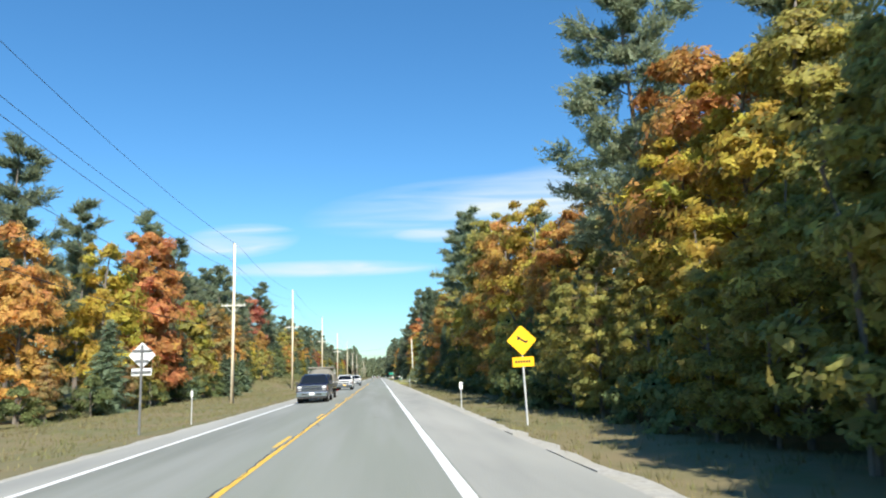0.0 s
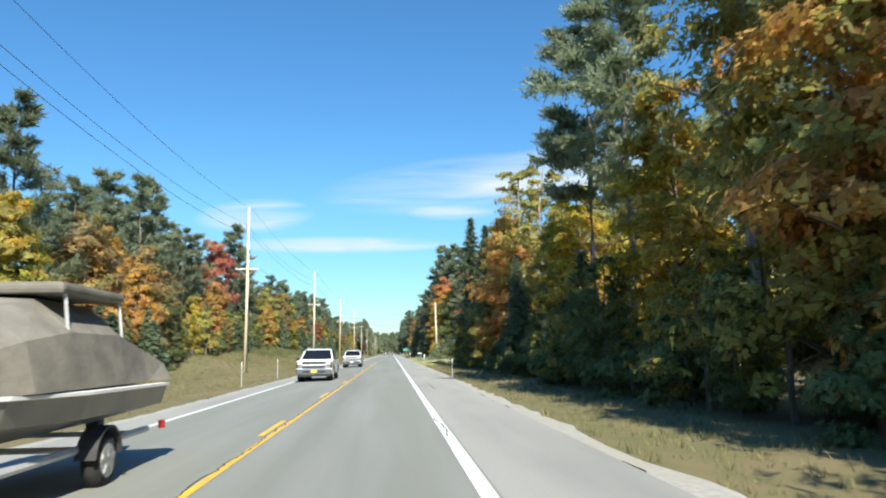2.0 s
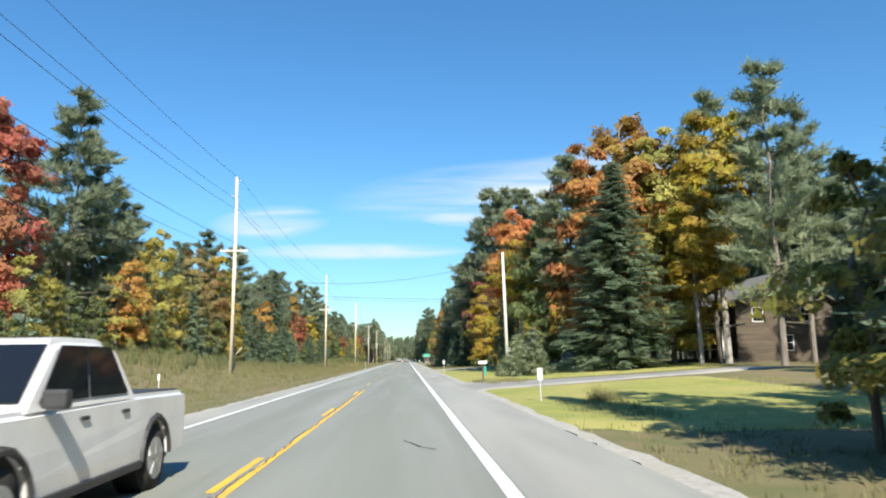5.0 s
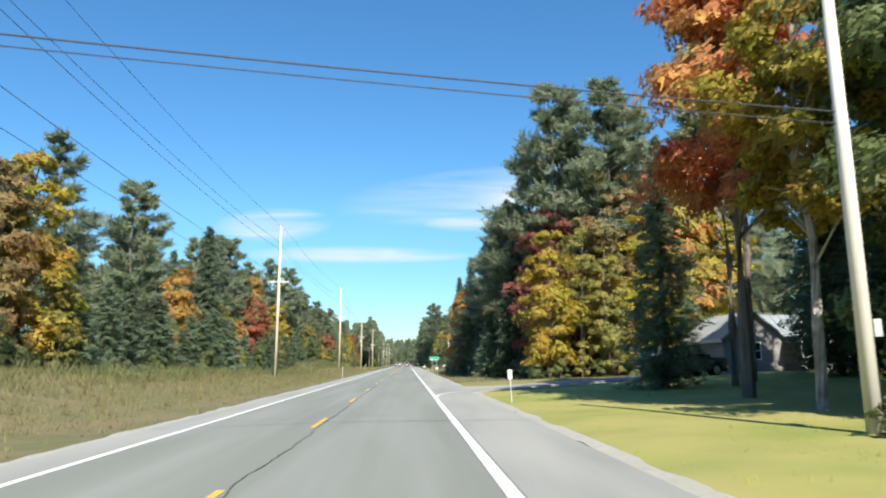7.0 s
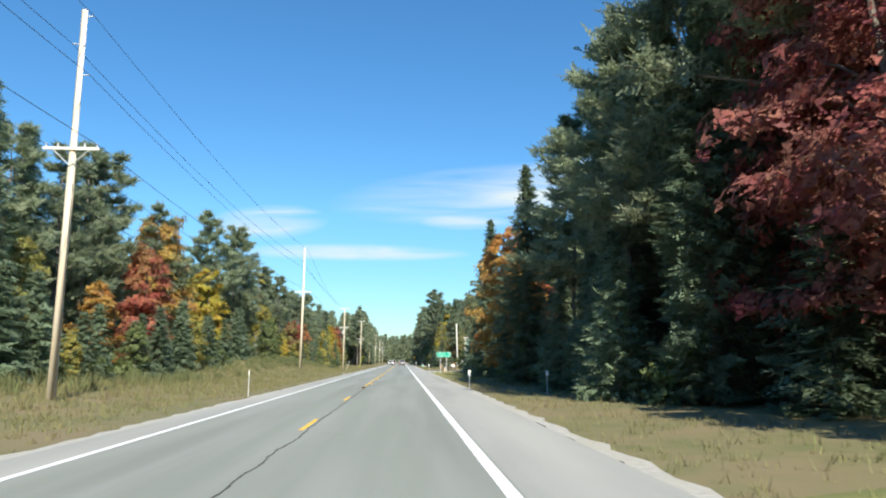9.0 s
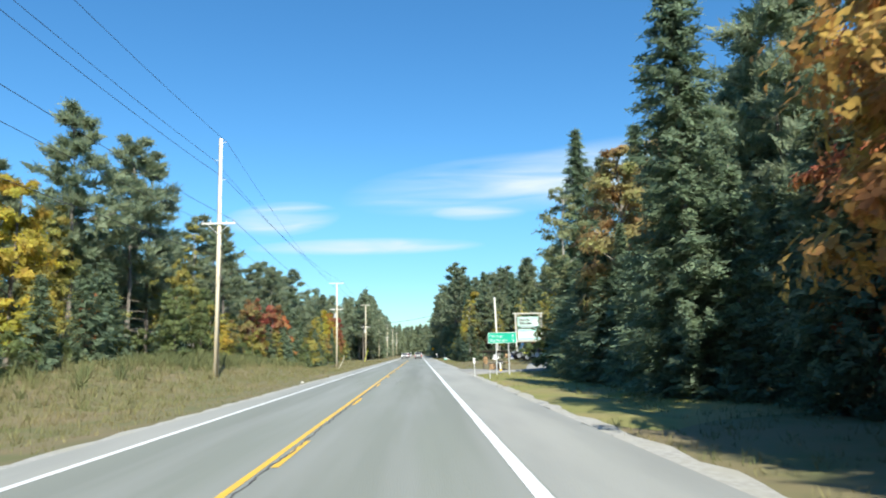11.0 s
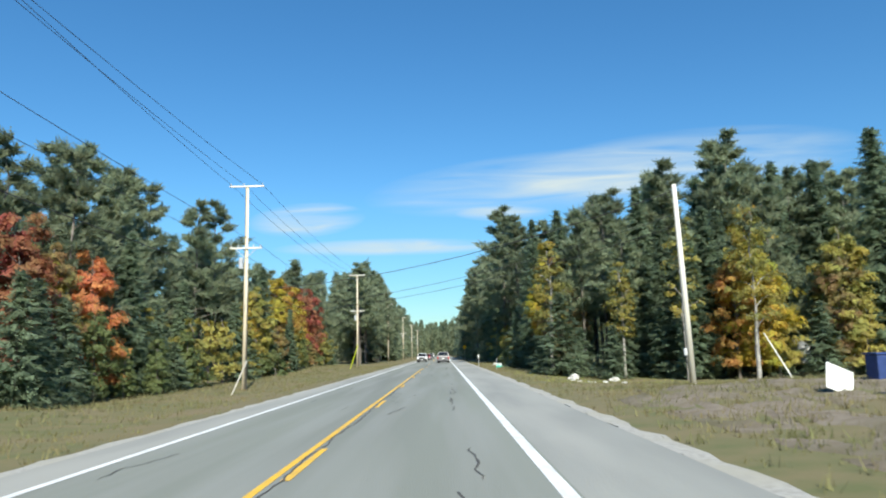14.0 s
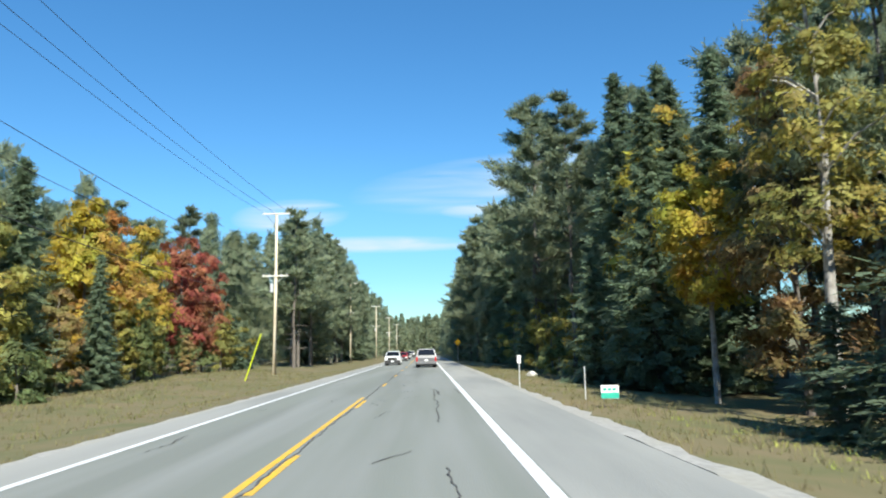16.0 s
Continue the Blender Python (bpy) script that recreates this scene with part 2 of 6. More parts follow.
M["plate_back"] = mat("plate_back", (0.62, 0.63, 0.63), 0.5, (0.52, 0.53, 0.54), 4)
M["dirt"] = mat("dirt", (0.170, 0.134, 0.092), 0.95, (0.235, 0.195, 0.148), 2.6, 20, 0.8, alt2=(0.135, 0.118, 0.062), scale2=0.4)
M["post_grey"] = mat("post_grey", (0.60, 0.57, 0.50), 0.85, (0.48, 0.45, 0.39), 4, 30, 0.2, stretch=(3, 3, 0.3))
M["wire"] = mat("wire", (0.05, 0.05, 0.055), 0.6)
M["white"] = mat("white", (0.80, 0.80, 0.78), 0.5, (0.70, 0.70, 0.67), 4)
M["yellow_sign"] = mat("yellow_sign", (0.90, 0.50, 0.010), 0.45, (0.85, 0.45, 0.01), 3)
M["green_sign"] = mat("green_sign", (0.01, 0.38, 0.25), 0.45, (0.008, 0.33, 0.21), 2)
M["black"] = mat("black", (0.02, 0.02, 0.02), 0.6)
M["rock"] = mat("rock", (0.62, 0.60, 0.55), 0.9, (0.42, 0.40, 0.36), 5, 30, 0.6)

# ---- building helpers ----
def part(name, bm, material, parent=None, label=""):
    """Links a bmesh as one mesh object, under a thing or a part."""
    me = bpy.data.meshes.new(name)
    bm.to_mesh(me)
    bm.free()
    ob = new(name, me)
    if material:
        me.materials.append(material)
    if parent:
        ob.parent = parent
    if label:
        ob["label"] = label
    return ob


def raw(name, verts, faces, material, parent=None):
    """A mesh object from computed vertices and faces."""
    me = bpy.data.meshes.new(name)
    me.from_pydata(verts, [], faces)
    me.materials.append(material)
    ob = new(name, me)
    if parent:
        ob.parent = parent
    return ob


def smooth(ob):
    ob.data.polygons.foreach_set("use_smooth", [True] * len(ob.data.polygons))
    return ob


def thing(name, label, category, m=None, group="", kind=""):
    ob = new(name)
    ob.empty_display_size = 0.2
    if m is not None:
        ob.matrix_basis = m
    return tagged(ob, label, category, group, kind)


def box(bm, x0, x1, y0, y1, z0, z1, bevel=0.0, m=None):
    r = bmesh.ops.create_cube(bm, size=1.0, matrix=(m or Matrix()) @ Matrix.LocRotScale(((x0 + x1) / 2, (y0 + y1) / 2, (z0 + z1) / 2), None, (abs(x1 - x0), abs(y1 - y0), abs(z1 - z0))))
    if bevel:
        edges = list({e for v in r["verts"] for e in v.link_edges})
        bmesh.ops.bevel(bm, geom=edges, offset=bevel, segments=2, affect="EDGES", profile=0.6)
    return bm


def boxed(*a, **k):
    return box(bmesh.new(), *a, **k)


def tube(bm, points, radii, sides=7):
    """A round stem through the points, its ends closed."""
    rings = []
    pts = [Vector(p) for p in points]
    for i, p in enumerate(pts):
        d = (pts[min(i + 1, len(pts) - 1)] - pts[max(i - 1, 0)]).normalized()
        q = d.to_track_quat("Z", "Y")
        rings.append([bm.verts.new(p + q @ Vector((math.cos(a) * radii[i], math.sin(a) * radii[i], 0))) for a in (2 * math.pi * k / sides for k in range(sides))])
    for a, b in zip(rings, rings[1:]):
        for k in range(sides):
            bm.faces.new((a[k], a[(k + 1) % sides], b[(k + 1) % sides], b[k]))
    bm.faces.new(rings[0][::-1])
    bm.faces.new(rings[-1])
    return bm


def disc(bm, r, depth, m, sides=20):
    bmesh.ops.create_cone(bm, cap_ends=True, segments=sides, radius1=r, radius2=r, depth=depth, matrix=m)
    return bm


def lerp_table(table, v):
    for (a, p), (b, q) in zip(table, table[1:]):
        if v <= b:
            f = max(0.0, (v - a) / (b - a))
            f = f * f * (3 - 2 * f)
            return p + (q - p) * f
    return table[-1][1]


LEFT_RISE = [(0, -0.6), (60, -0.6), (85, -0.3), (104, -0.7), (118, 0.0), (130, 1.6), (150, 2.1), (185, 2.3), (203, 1.6), (222, 1.0), (245, 0.7), (265, 0.1), (290, -0.3), (303, 0.5), (320, 1.6), (335, 1.8), (352, 1.2), (368, 0.1), (382, -0.85), (398, -0.8), (425, -0.6), (455, 0.1), (480, 0.0), (560, 0.0)]
RIGHT_RISE = [(0, -0.2), (140, -0.2), (165, 0.8), (220, 1.0), (255, 0.1), (300, 0.0), (322, 0.35), (332, -0.3), (338, -0.4), (344, 0.5), (350, 0.75), (366, 0.6), (380, -0.2), (394, -0.9), (425, -0.6), (455, -0.1), (560, 0.0)]

RIGHT_RUN = [(0, 9), (138, 9), (155, 20), (235, 20), (250, 9), (600, 9)]


def ground_z(x, y):
    """Height of the verges and the woodland floor."""
    if x < -4.4:
        d = -4.4 - x
        ditch = -0.35 * math.exp(-((d - 5.0) / 3.0) ** 2) - 0.17
        rise = lerp_table(LEFT_RISE, y) * min(1.0, max(0.0, (d - 2.0) / 13.0))
    elif x > 5.6:
        d = x - 5.6
        ditch = -0.10 - 0.1 * math.exp(-((d - 1.6) / 1.2) ** 2) * (1 if y < 140 or 235 < y < 300 else 0)
        rise = lerp_table(RIGHT_RISE, y) * min(1.0, max(0.0, d / lerp_table(RIGHT_RUN, y)))
    else:
        return -0.2
    far = max(0.0, abs(x) - 40)
    hill = 0.05 * far * max(0.0, 1 - far / 500)
    return ditch + rise + hill + (0.03 if x > 0 else 0.10) * noise.noise((x * 0.22, y * 0.22, 0)) * min(1.0, d / 2)

# ---- ground and road ----
def build_ground():
    xs = [-700, -400, -220, -130, -80, -55, -40, -32] + [-27 + 1.5 * i for i in range(16)] + [-4.4, 0, 5.6] + [6.3 + 1.2 * i for i in range(22)] + [34, 40, 50, 70, 110, 200, 400, 700]
    ys = [-300, -120, -50] + [-20 + 3 * i for i in range(200)] + [600, 660, 760, 900, 1200, 1700, 2500]
    vs = [(x, y, ground_z(x, y) if -4.4 > x or x > 5.6 else -0.12) for y in ys for x in xs]
    n = len(xs)
    fs = [(j * n + i, j * n + i + 1, (j + 1) * n + i + 1, (j + 1) * n + i) for j in range(len(ys) - 1) for i in range(n - 1)]
    return tagged(smooth(raw("ground", vs, fs, M["grass"])), "dry autumn roadside grass and woodland floor", "ground", kind="structure")


def strip(name, x0, x1, y0, y1, z, material, step=6.0, jitter=0.0, thick=0.0, seed=1):
    """A long flat strip along the road whose outer edge may wander."""
    rnd = random.Random(seed)
    n = max(2, int((y1 - y0) / step) + 1)
    vs, fs = [], []
    for i in range(n):
        y = y0 + (y1 - y0) * i / (n - 1)
        vs += [(x0 + (rnd.random() - 0.5) * jitter, y, z), (x1 + (rnd.random() - 0.5) * jitter, y, z)]
        if i:
            fs.append((2 * i - 2, 2 * i - 1, 2 * i + 1, 2 * i))
    if thick:
        k = len(vs)
        vs += [(x, y, zz - thick) for x, y, zz in vs]
        for i in range(1, n):
            fs += [(2 * i - 2, 2 * i, k + 2 * i, k + 2 * i - 2), (2 * i - 1, k + 2 * i - 1, k + 2 * i + 1, 2 * i + 1)]
    return raw(name, vs, fs, material)


build_ground()
Y0, Y1 = -60.0, 830.0
road = raw("road", [(x, y, z) for y in (Y0, Y1) for x, z in ((-3.36, -0.3), (-3.36, -0.0925), (0, 0), (3.56, -0.003), (3.56, -0.3))], [(i, i + 1, i + 6, i + 5) for i in range(4)], M["asphalt"])
tagged(road, "worn grey asphalt two-lane road", "road", kind="structure")
tagged(strip("road_shoulder_left", -4.35, -3.36, Y0, Y1, -0.105, M["shoulder"], 1.3, 0.0, 0.15, 3), "pale paved road shoulder", "shoulder", kind="structure")
tagged(strip("road_shoulder_right", 3.56, 5.55, Y0, Y1, -0.012, M["shoulder"], 1.3, 0.0, 0.15, 4), "pale paved road shoulder", "shoulder", kind="structure")
tagged(strip("gravel_edge_left", -4.72, -4.34, Y0, 620, -0.125, M["gravel"], 0.8, 0.22, 0.12, 5), "crumbling gravel edge of the shoulder", "gravel", kind="structure")
tagged(strip("gravel_edge_right", 5.53, 6.0, Y0, 620, -0.035, M["gravel"], 0.8, 0.26, 0.12, 6), "crumbling gravel edge of the shoulder", "gravel", kind="structure")


def build_markings():
    rnd = random.Random(11)

    def line(name, x, w, y0, y1, material, label):
        tagged(strip(name, x - w / 2, x + w / 2, y0, y1, (0.0275 * x if x < 0 else -0.001 * x) + 0.006, material, 2.5, 0.012, 0, rnd.randint(1, 999)), label, "road marking", kind="structure")

    line("edge_line_left", -3.265, 0.15, Y0, Y1, M["white_paint"], "worn white painted edge line")
    line("edge_line_right", 3.42, 0.19, Y0, Y1, M["white_paint"], "worn white painted edge line")
    line("centre_line_right", 0.10, 0.11, Y0, 161, M["yellow_paint"], "worn yellow painted centre line")
    line("centre_line_left", -0.10, 0.11, 262, 419, M["yellow_paint"], "worn yellow painted centre line")
    line("centre_line_left", -0.10, 0.10, 490, Y1, M["yellow_paint"], "worn yellow painted centre line")
    for k in range(-22, 5):
        y = 213.4 + (11.55 if k < 0 else 12.1) * k
        line("centre_dash", -0.10, 0.11, y, y + 3.05, M["yellow_paint"], "worn yellow painted centre dash")
    for k in range(20):
        y = 268.13 + 12.19 * k
        line("centre_dash", 0.10, 0.11, y, y + 3.05, M["yellow_paint"], "worn yellow painted centre dash")
    arc = [(3.48 + 2.1 * (1 - math.cos(a)), 204.8 + 6.9 * math.sin(a)) for a in (math.pi / 2 * k / 14 for k in range(15))]
    vs = []
    for k, (x, y) in enumerate(arc):
        p, q = arc[max(0, k - 1)], arc[min(14, k + 1)]
        n = Vector((q[1] - p[1], p[0] - q[0])).normalized() * 0.06
        vs += [(x - n.x, y - n.y, -0.002), (x + n.x, y + n.y, -0.002)]
    tagged(raw("edge_line_turn", vs, [(2 * i, 2 * i + 1, 2 * i + 3, 2 * i + 2) for i in range(14)], M["white_paint"]), "worn white line curving into a driveway", "road marking", kind="structure")
    # the crack along the paving joint, and crooked cracks in the lanes
    vs, fs = [], []

    def wiggle(x, y0, y1, w, amp, step, drift=0.0):
        k = len(vs)
        n = max(3, int(abs(y1 - y0) / step))
        px = x
        for i in range(n + 1):
            y = y0 + (y1 - y0) * i / n
            px += (rnd.random() - 0.5) * amp + drift / n - (px - x - drift * i / n) * 0.25
            ww = w * (0.35 + rnd.random())
            vs.extend([(q, y, (0.0275 * q if q < 0 else 0.0) + 0.009) for q in (px - ww / 2, px + ww / 2)])
            if i:
                a = k + 2 * i
                fs.append((a - 2, a - 1, a + 1, a))

    wiggle(0.035, -40, 470, 0.034, 0.065, 0.19)
    for _ in range(26):
        y = rnd.uniform(340, 425)
        wiggle(rnd.choice((2.35, 2.45, 2.3, 2.5, 3.2)), y, y + rnd.uniform(1.2, 3.4), 0.032, 0.10, 0.26)
    for _ in range(34):
        y = rnd.uniform(300, 440)
        wiggle(rnd.uniform(0.5, 1.2), y, y + rnd.uniform(0.8, 2.6), 0.03, 0.11, 0.26, rnd.uniform(-0.5, 0.7))
    for _ in range(22):
        y = rnd.uniform(300, 440)
        wiggle(rnd.choice((-2.4, -2.7, -1.0)), y, y + rnd.uniform(0.8, 2.6), 0.022, 0.16, 0.2, rnd.uniform(-0.3, 0.3))
    for _ in range(16):
        y = rnd.uniform(5, 260)
        wiggle(rnd.uniform(0.4, 3.0), y, y + rnd.uniform(0.5, 1.6), 0.03, 0.2, 0.2, rnd.uniform(-0.6, 0.6))
    for y, n in ((80, 2), (86, 2), (62, 1)):
        for _ in range(n):
            wiggle(rnd.uniform(3.35, 4.2), y + rnd.uniform(-2, 4), y + rnd.uniform(3, 6), 0.025, 0.10, 0.3)
    tagged(raw("road_cracks", vs, fs, M["crack"]), "dark crooked cracks in the asphalt", "cracks", kind="stuff")


build_markings()


def apron(name, outline, material, label, category, lift=0.03, rough=0.0):
    """A drive, lot or bank laid on the ground: a fan of quads between two long edges, each ((x, y), (x, y)); rough: the height of its lumps."""
    vs, fs = [], []
    n = 44 if rough else 20
    for i, ((ax, ay), (bx, by)) in enumerate(outline):
        for k in range(n + 1):
            x, y = ax + (bx - ax) * k / n, ay + (by - ay) * k / n
            z = max(ground_z(x, y), -0.06 if x < 7.5 else -0.6) + (-0.30 if k in (0, n) or i == len(outline) - 1 or rough and i == 0 else lift + rough * (noise.noise((x * 0.9, y * 0.7, 3.0)) + 0.5 * noise.noise((x * 2.7, y * 1.9, 7.0)))) if x > 6.2 else -0.02 if x < 5.5 else -0.06
            vs.append((x, y, z))
    for i in range(len(outline) - 1):
        for k in range(n):
            a = i * (n + 1) + k
            fs.append((a, a + 1, a + n + 2, a + n + 1))
    return tagged(smooth(raw(name, vs, fs, material)), label, category, kind="structure")


apron("driveway", [((5.4, 157), (5.4, 171)), ((6.6, 159.5), (6.6, 168.5)), ((9, 161), (9, 167)), ((14.6, 162.8), (14.6, 167)), ((16, 163.2), (16, 167)), ((24, 166), (24, 169.5)), ((36, 172), (36, 176))], M["lot"], "pale asphalt driveway across the lawn", "driveway", 0.09)
apron("driveway", [((5.4, 210), (5.4, 222)), ((6.8, 212.8), (6.8, 219.0)), ((10, 215.0), (10, 219.2)), ((14.6, 216.8), (14.6, 221.5)), ((18, 217.8), (18, 223)), ((30, 224), (30, 231))], M["lot"], "pale asphalt driveway with tree shade on it", "driveway", 0.09)
apron("parking_lot", [((5.4, 321.2), (5.4, 338)), ((7.0, 321.2), (7.0, 333)), ((9, 321.4), (9, 334.2)), ((11.4, 321), (11.4, 335.5)), ((12.2, 321), (12.2, 339)), ((12.9, 321.2), (12.9, 342.5)), ((14.6, 321.5), (14.6, 346.5)), ((17, 325), (17, 352)), ((18.2, 335), (18.2, 356)), ((20, 336), (20, 362)), ((29.4, 330), (29.4, 372)), ((48, 316), (48, 372))], M["lot"], "grey asphalt parking lot beside a shop", "parking lot", 0.10)
apron("lawn", [((5.8, 168.5), (5.8, 212.5)), ((6.4, 168.5), (6.4, 212.6)), ((9, 168.5), (9, 213.5)), ((14.6, 168.8), (14.6, 216)), ((16, 169), (16, 217)), ((26, 172), (26, 221)), ((34, 178), (34, 224))], M["lawn"], "mown sunlit yellow-green lawn", "lawn", 0.07)
apron("lawn", [((5.8, 140), (5.8, 160)), ((6.4, 140), (6.4, 160)), ((9, 139), (9, 160.5)), ((14.6, 139.8), (14.6, 162)), ((16, 140), (16, 162.5)), ((30, 142), (30, 167))], M["lawn"], "mown yellow-green lawn beside the driveway", "lawn", 0.07)
apron("lawn", [((5.75, 285), (5.75, 319.4)), ((6.4, 285), (6.4, 320.2)), ((7, 284), (7, 320.7)), ((8, 284), (8, 321.0)), ((10, 285), (10, 321.0)), ((12, 286), (12, 319.5)), ((13, 286), (13, 318))], M["rough_grass"], "olive-green sunlit grass beside the road", "lawn", 0.05)
apron("lawn", [((5.8, 221), (5.8, 229)), ((6.4, 219.8), (6.4, 230)), ((10, 219.8), (10, 231)), ((14.6, 222), (14.6, 231)), ((20, 224.5), (20, 231))], M["rough_grass"], "straw-tinted grass between the driveway and the trees", "lawn", 0.05)
BANK = [(6.8 + 0.5 * i, 346 - 4 * math.sin(0.34 * i) + 0.55 * max(0, i - 7) + 0.8 * math.sin(2.3 * i), 362 + 10 * math.sin(0.16 * i + 0.2) + 1.2 * math.sin(1.7 * i)) for i in range(20)]
apron("dirt_bank", [((x, y0), (x, y1)) for x, y0, y1 in BANK], M["dirt"], "bare brown earth bank with thin dry grass", "bank", 0.02, 0.16)

# ---- trees ----
def leaf_cloud(name, centres, normals, size, aspect, material, parent, seed, along=None):
    """Many small pointed leaf sprays, one triangle each, at the centres; along: the way in which they point."""
    r = np.random.default_rng(seed)
    c = np.asarray(centres)
    n = len(c)
    u = np.asarray(normals)
    s = (size * (0.6 + 0.8 * r.random(n)))[:, None]
    v = np.cross(u, r.normal(size=(n, 3))) if along is None else np.asarray(along) + r.normal(size=(n, 3)) * 0.35
    v /= np.linalg.norm(v, axis=1)[:, None] + 1e-9
    w = np.cross(u, v)
    w /= np.linalg.norm(w, axis=1)[:, None] + 1e-9
    a, b = v * s * 0.62 * aspect, w * s * 0.5
    q = (r.random((n, 1)) - 0.5) * 0.5
    P = np.stack([c - a * 0.7 - b * (1 + q), c + a, c - a * (0.7 + q) + b * (1 - q)], 1).reshape(-1, 3)
    me = bpy.data.meshes.new(name)
    me.from_pydata(P.tolist(), [], np.arange(3 * n).reshape(n, 3).tolist())
    me.materials.append(material)
    ob = new(name, me)
    ob.parent = parent
    return ob


def broadleaf(name, label, leaf, height, spread, leaves, size, seed, bare=0.25, bark="bark", lobes=15):
    """A maple or birch: trunk, limbs, and a crown of leaf sprays in uneven, drooping layers."""
    r = random.Random(seed)
    rn = np.random.default_rng(seed)
    t = thing(name, label, "tree")
    bm = bmesh.new()
    lean = [(r.uniform(-0.35, 0.35) * i / 5, r.uniform(-0.35, 0.35) * i / 5, height * 0.92 * i / 5) for i in range(6)]
    lean[0] = (0, 0, -0.5)
    R = 0.0095 * height + 0.03
    tube(bm, lean, [R * (1.25 - 0.2 * i) for i in range(6)], 7)
    cs, ns = [], []
    m = max(6, int(leaves / lobes))
    for k in range(lobes):
        f = (k + 0.5) / lobes
        z = height * (bare + (1 - bare) * (min(0.95, max(0.02, f * 0.93 + r.uniform(-0.10, 0.10)))))
        env = spread * (math.sin(math.pi * min(0.90, 0.24 + 0.68 * f)) ** 0.7) * r.uniform(0.82, 1.12)
        a = k * 2.4 + r.uniform(-0.8, 0.8)
        d = env * r.uniform(0.30, 0.88)
        p = Vector((math.cos(a) * d, math.sin(a) * d, z))
        sz = max(height * bare * 0.7, z - d * 0.7, 0.05)
        g = min(4.999, sz / (height * 0.92) * 5)
        ax = Vector(lean[int(g)]).lerp(Vector(lean[int(g) + 1]), g - int(g))
        start = Vector((ax.x, ax.y, sz))
        if name != "sapling" and k % (2 if leaves > 5000 else 4) == 0:
            tube(bm, [start, (start + p) / 2 + Vector((0, 0, 0.25)), p], [R * 0.34, R * 0.22, 0.025], 4)
        q = rn.normal(size=(m, 3))
        q /= np.linalg.norm(q, axis=1)[:, None]
        rad = env * r.uniform(0.20, 0.42)
        shell = rn.random(m) ** 0.5
        wob = 1 + 0.30 * np.sin(q[:, 0:1] * 5 + k) * np.cos(q[:, 1:2] * 6 + k * 2)
        c = q * shell[:, None] * rad * np.array([1.0, 1.0, r.uniform(0.36, 0.66)]) * wob
        c[:, 2] -= 0.22 * np.hypot(c[:, 0], c[:, 1])
        cs.append(np.array(p) + c)
        o = np.array([math.cos(a), math.sin(a), 0.0])
        ns.append(q * 0.6 + o * 0.7 + np.array([0, 0, 0.55]) + rn.normal(size=(m, 3)) * 0.40)
    part("trunk", bm, M[bark], t)
    leaf_cloud("crown", np.concatenate(cs), np.concatenate(ns), size, 1.25, M[leaf], t, seed)
    return t


def spruce(name, label, leaf, height, spread, boughs, sprays, size, seed, base=0.06):
    """A spruce or fir: straight stem and a cone of drooping boughs of uneven length, each hung with needle sprays."""
    r = random.Random(seed)
    rn = np.random.default_rng(seed)
    t = thing(name, label, "tree")
    bm = bmesh.new()
    tube(bm, [(0, 0, -0.4), (0, 0, height * 0.5), (0, 0, height)], [0.011 * height + 0.04, 0.008 * height, 0.015], 6)
    cs, ns, al = [], [], []
    for k in range(boughs):
        f = ((k + r.random()) / boughs) ** 1.12
        z = height * (base + (0.985 - base) * f)
        a = k * 2.39996 + r.uniform(-0.35, 0.35)
        lobe = 1 + 0.16 * math.sin(2 * a + seed) + 0.10 * math.sin(9 * f + a)
        L = (spread * (1 - f) ** 0.80 * r.uniform(0.62, 1.08) * lobe + 0.14) * (0.8 if f < 0.08 else 1)
        m = max(3, int(sprays * (0.35 + 0.65 * L / spread)))
        s = ((np.arange(m) + rn.random(m)) / m) ** 0.7
        side = (rn.random(m) - 0.5) * 0.62 * (1.12 - s) * L
        drop = -0.34 * s * L + 0.20 * s ** 2 * L - 0.35 * np.abs(side) + (rn.random(m) - 0.65) * 0.16 * (0.4 + L)
        ca, sa = math.cos(a), math.sin(a)
        cs.append(np.stack([ca * s * L - sa * side, sa * s * L + ca * side, z + drop], 1))
        w = np.sign(side)
        ns.append(np.stack([ca * 0.8 - sa * w * 0.35, sa * 0.8 + ca * w * 0.35, 0.62 + 0 * s], 1) + rn.normal(size=(m, 3)) * 0.28)
        al.append(np.stack([ca - sa * w * 0.7, sa + ca * w * 0.7, -0.45 + 0.3 * s], 1))
    part("trunk", bm, M["bark"], t)
    leaf_cloud("crown", np.concatenate(cs), np.concatenate(ns), size, 1.7, M[leaf], t, seed, np.concatenate(al))
    return t


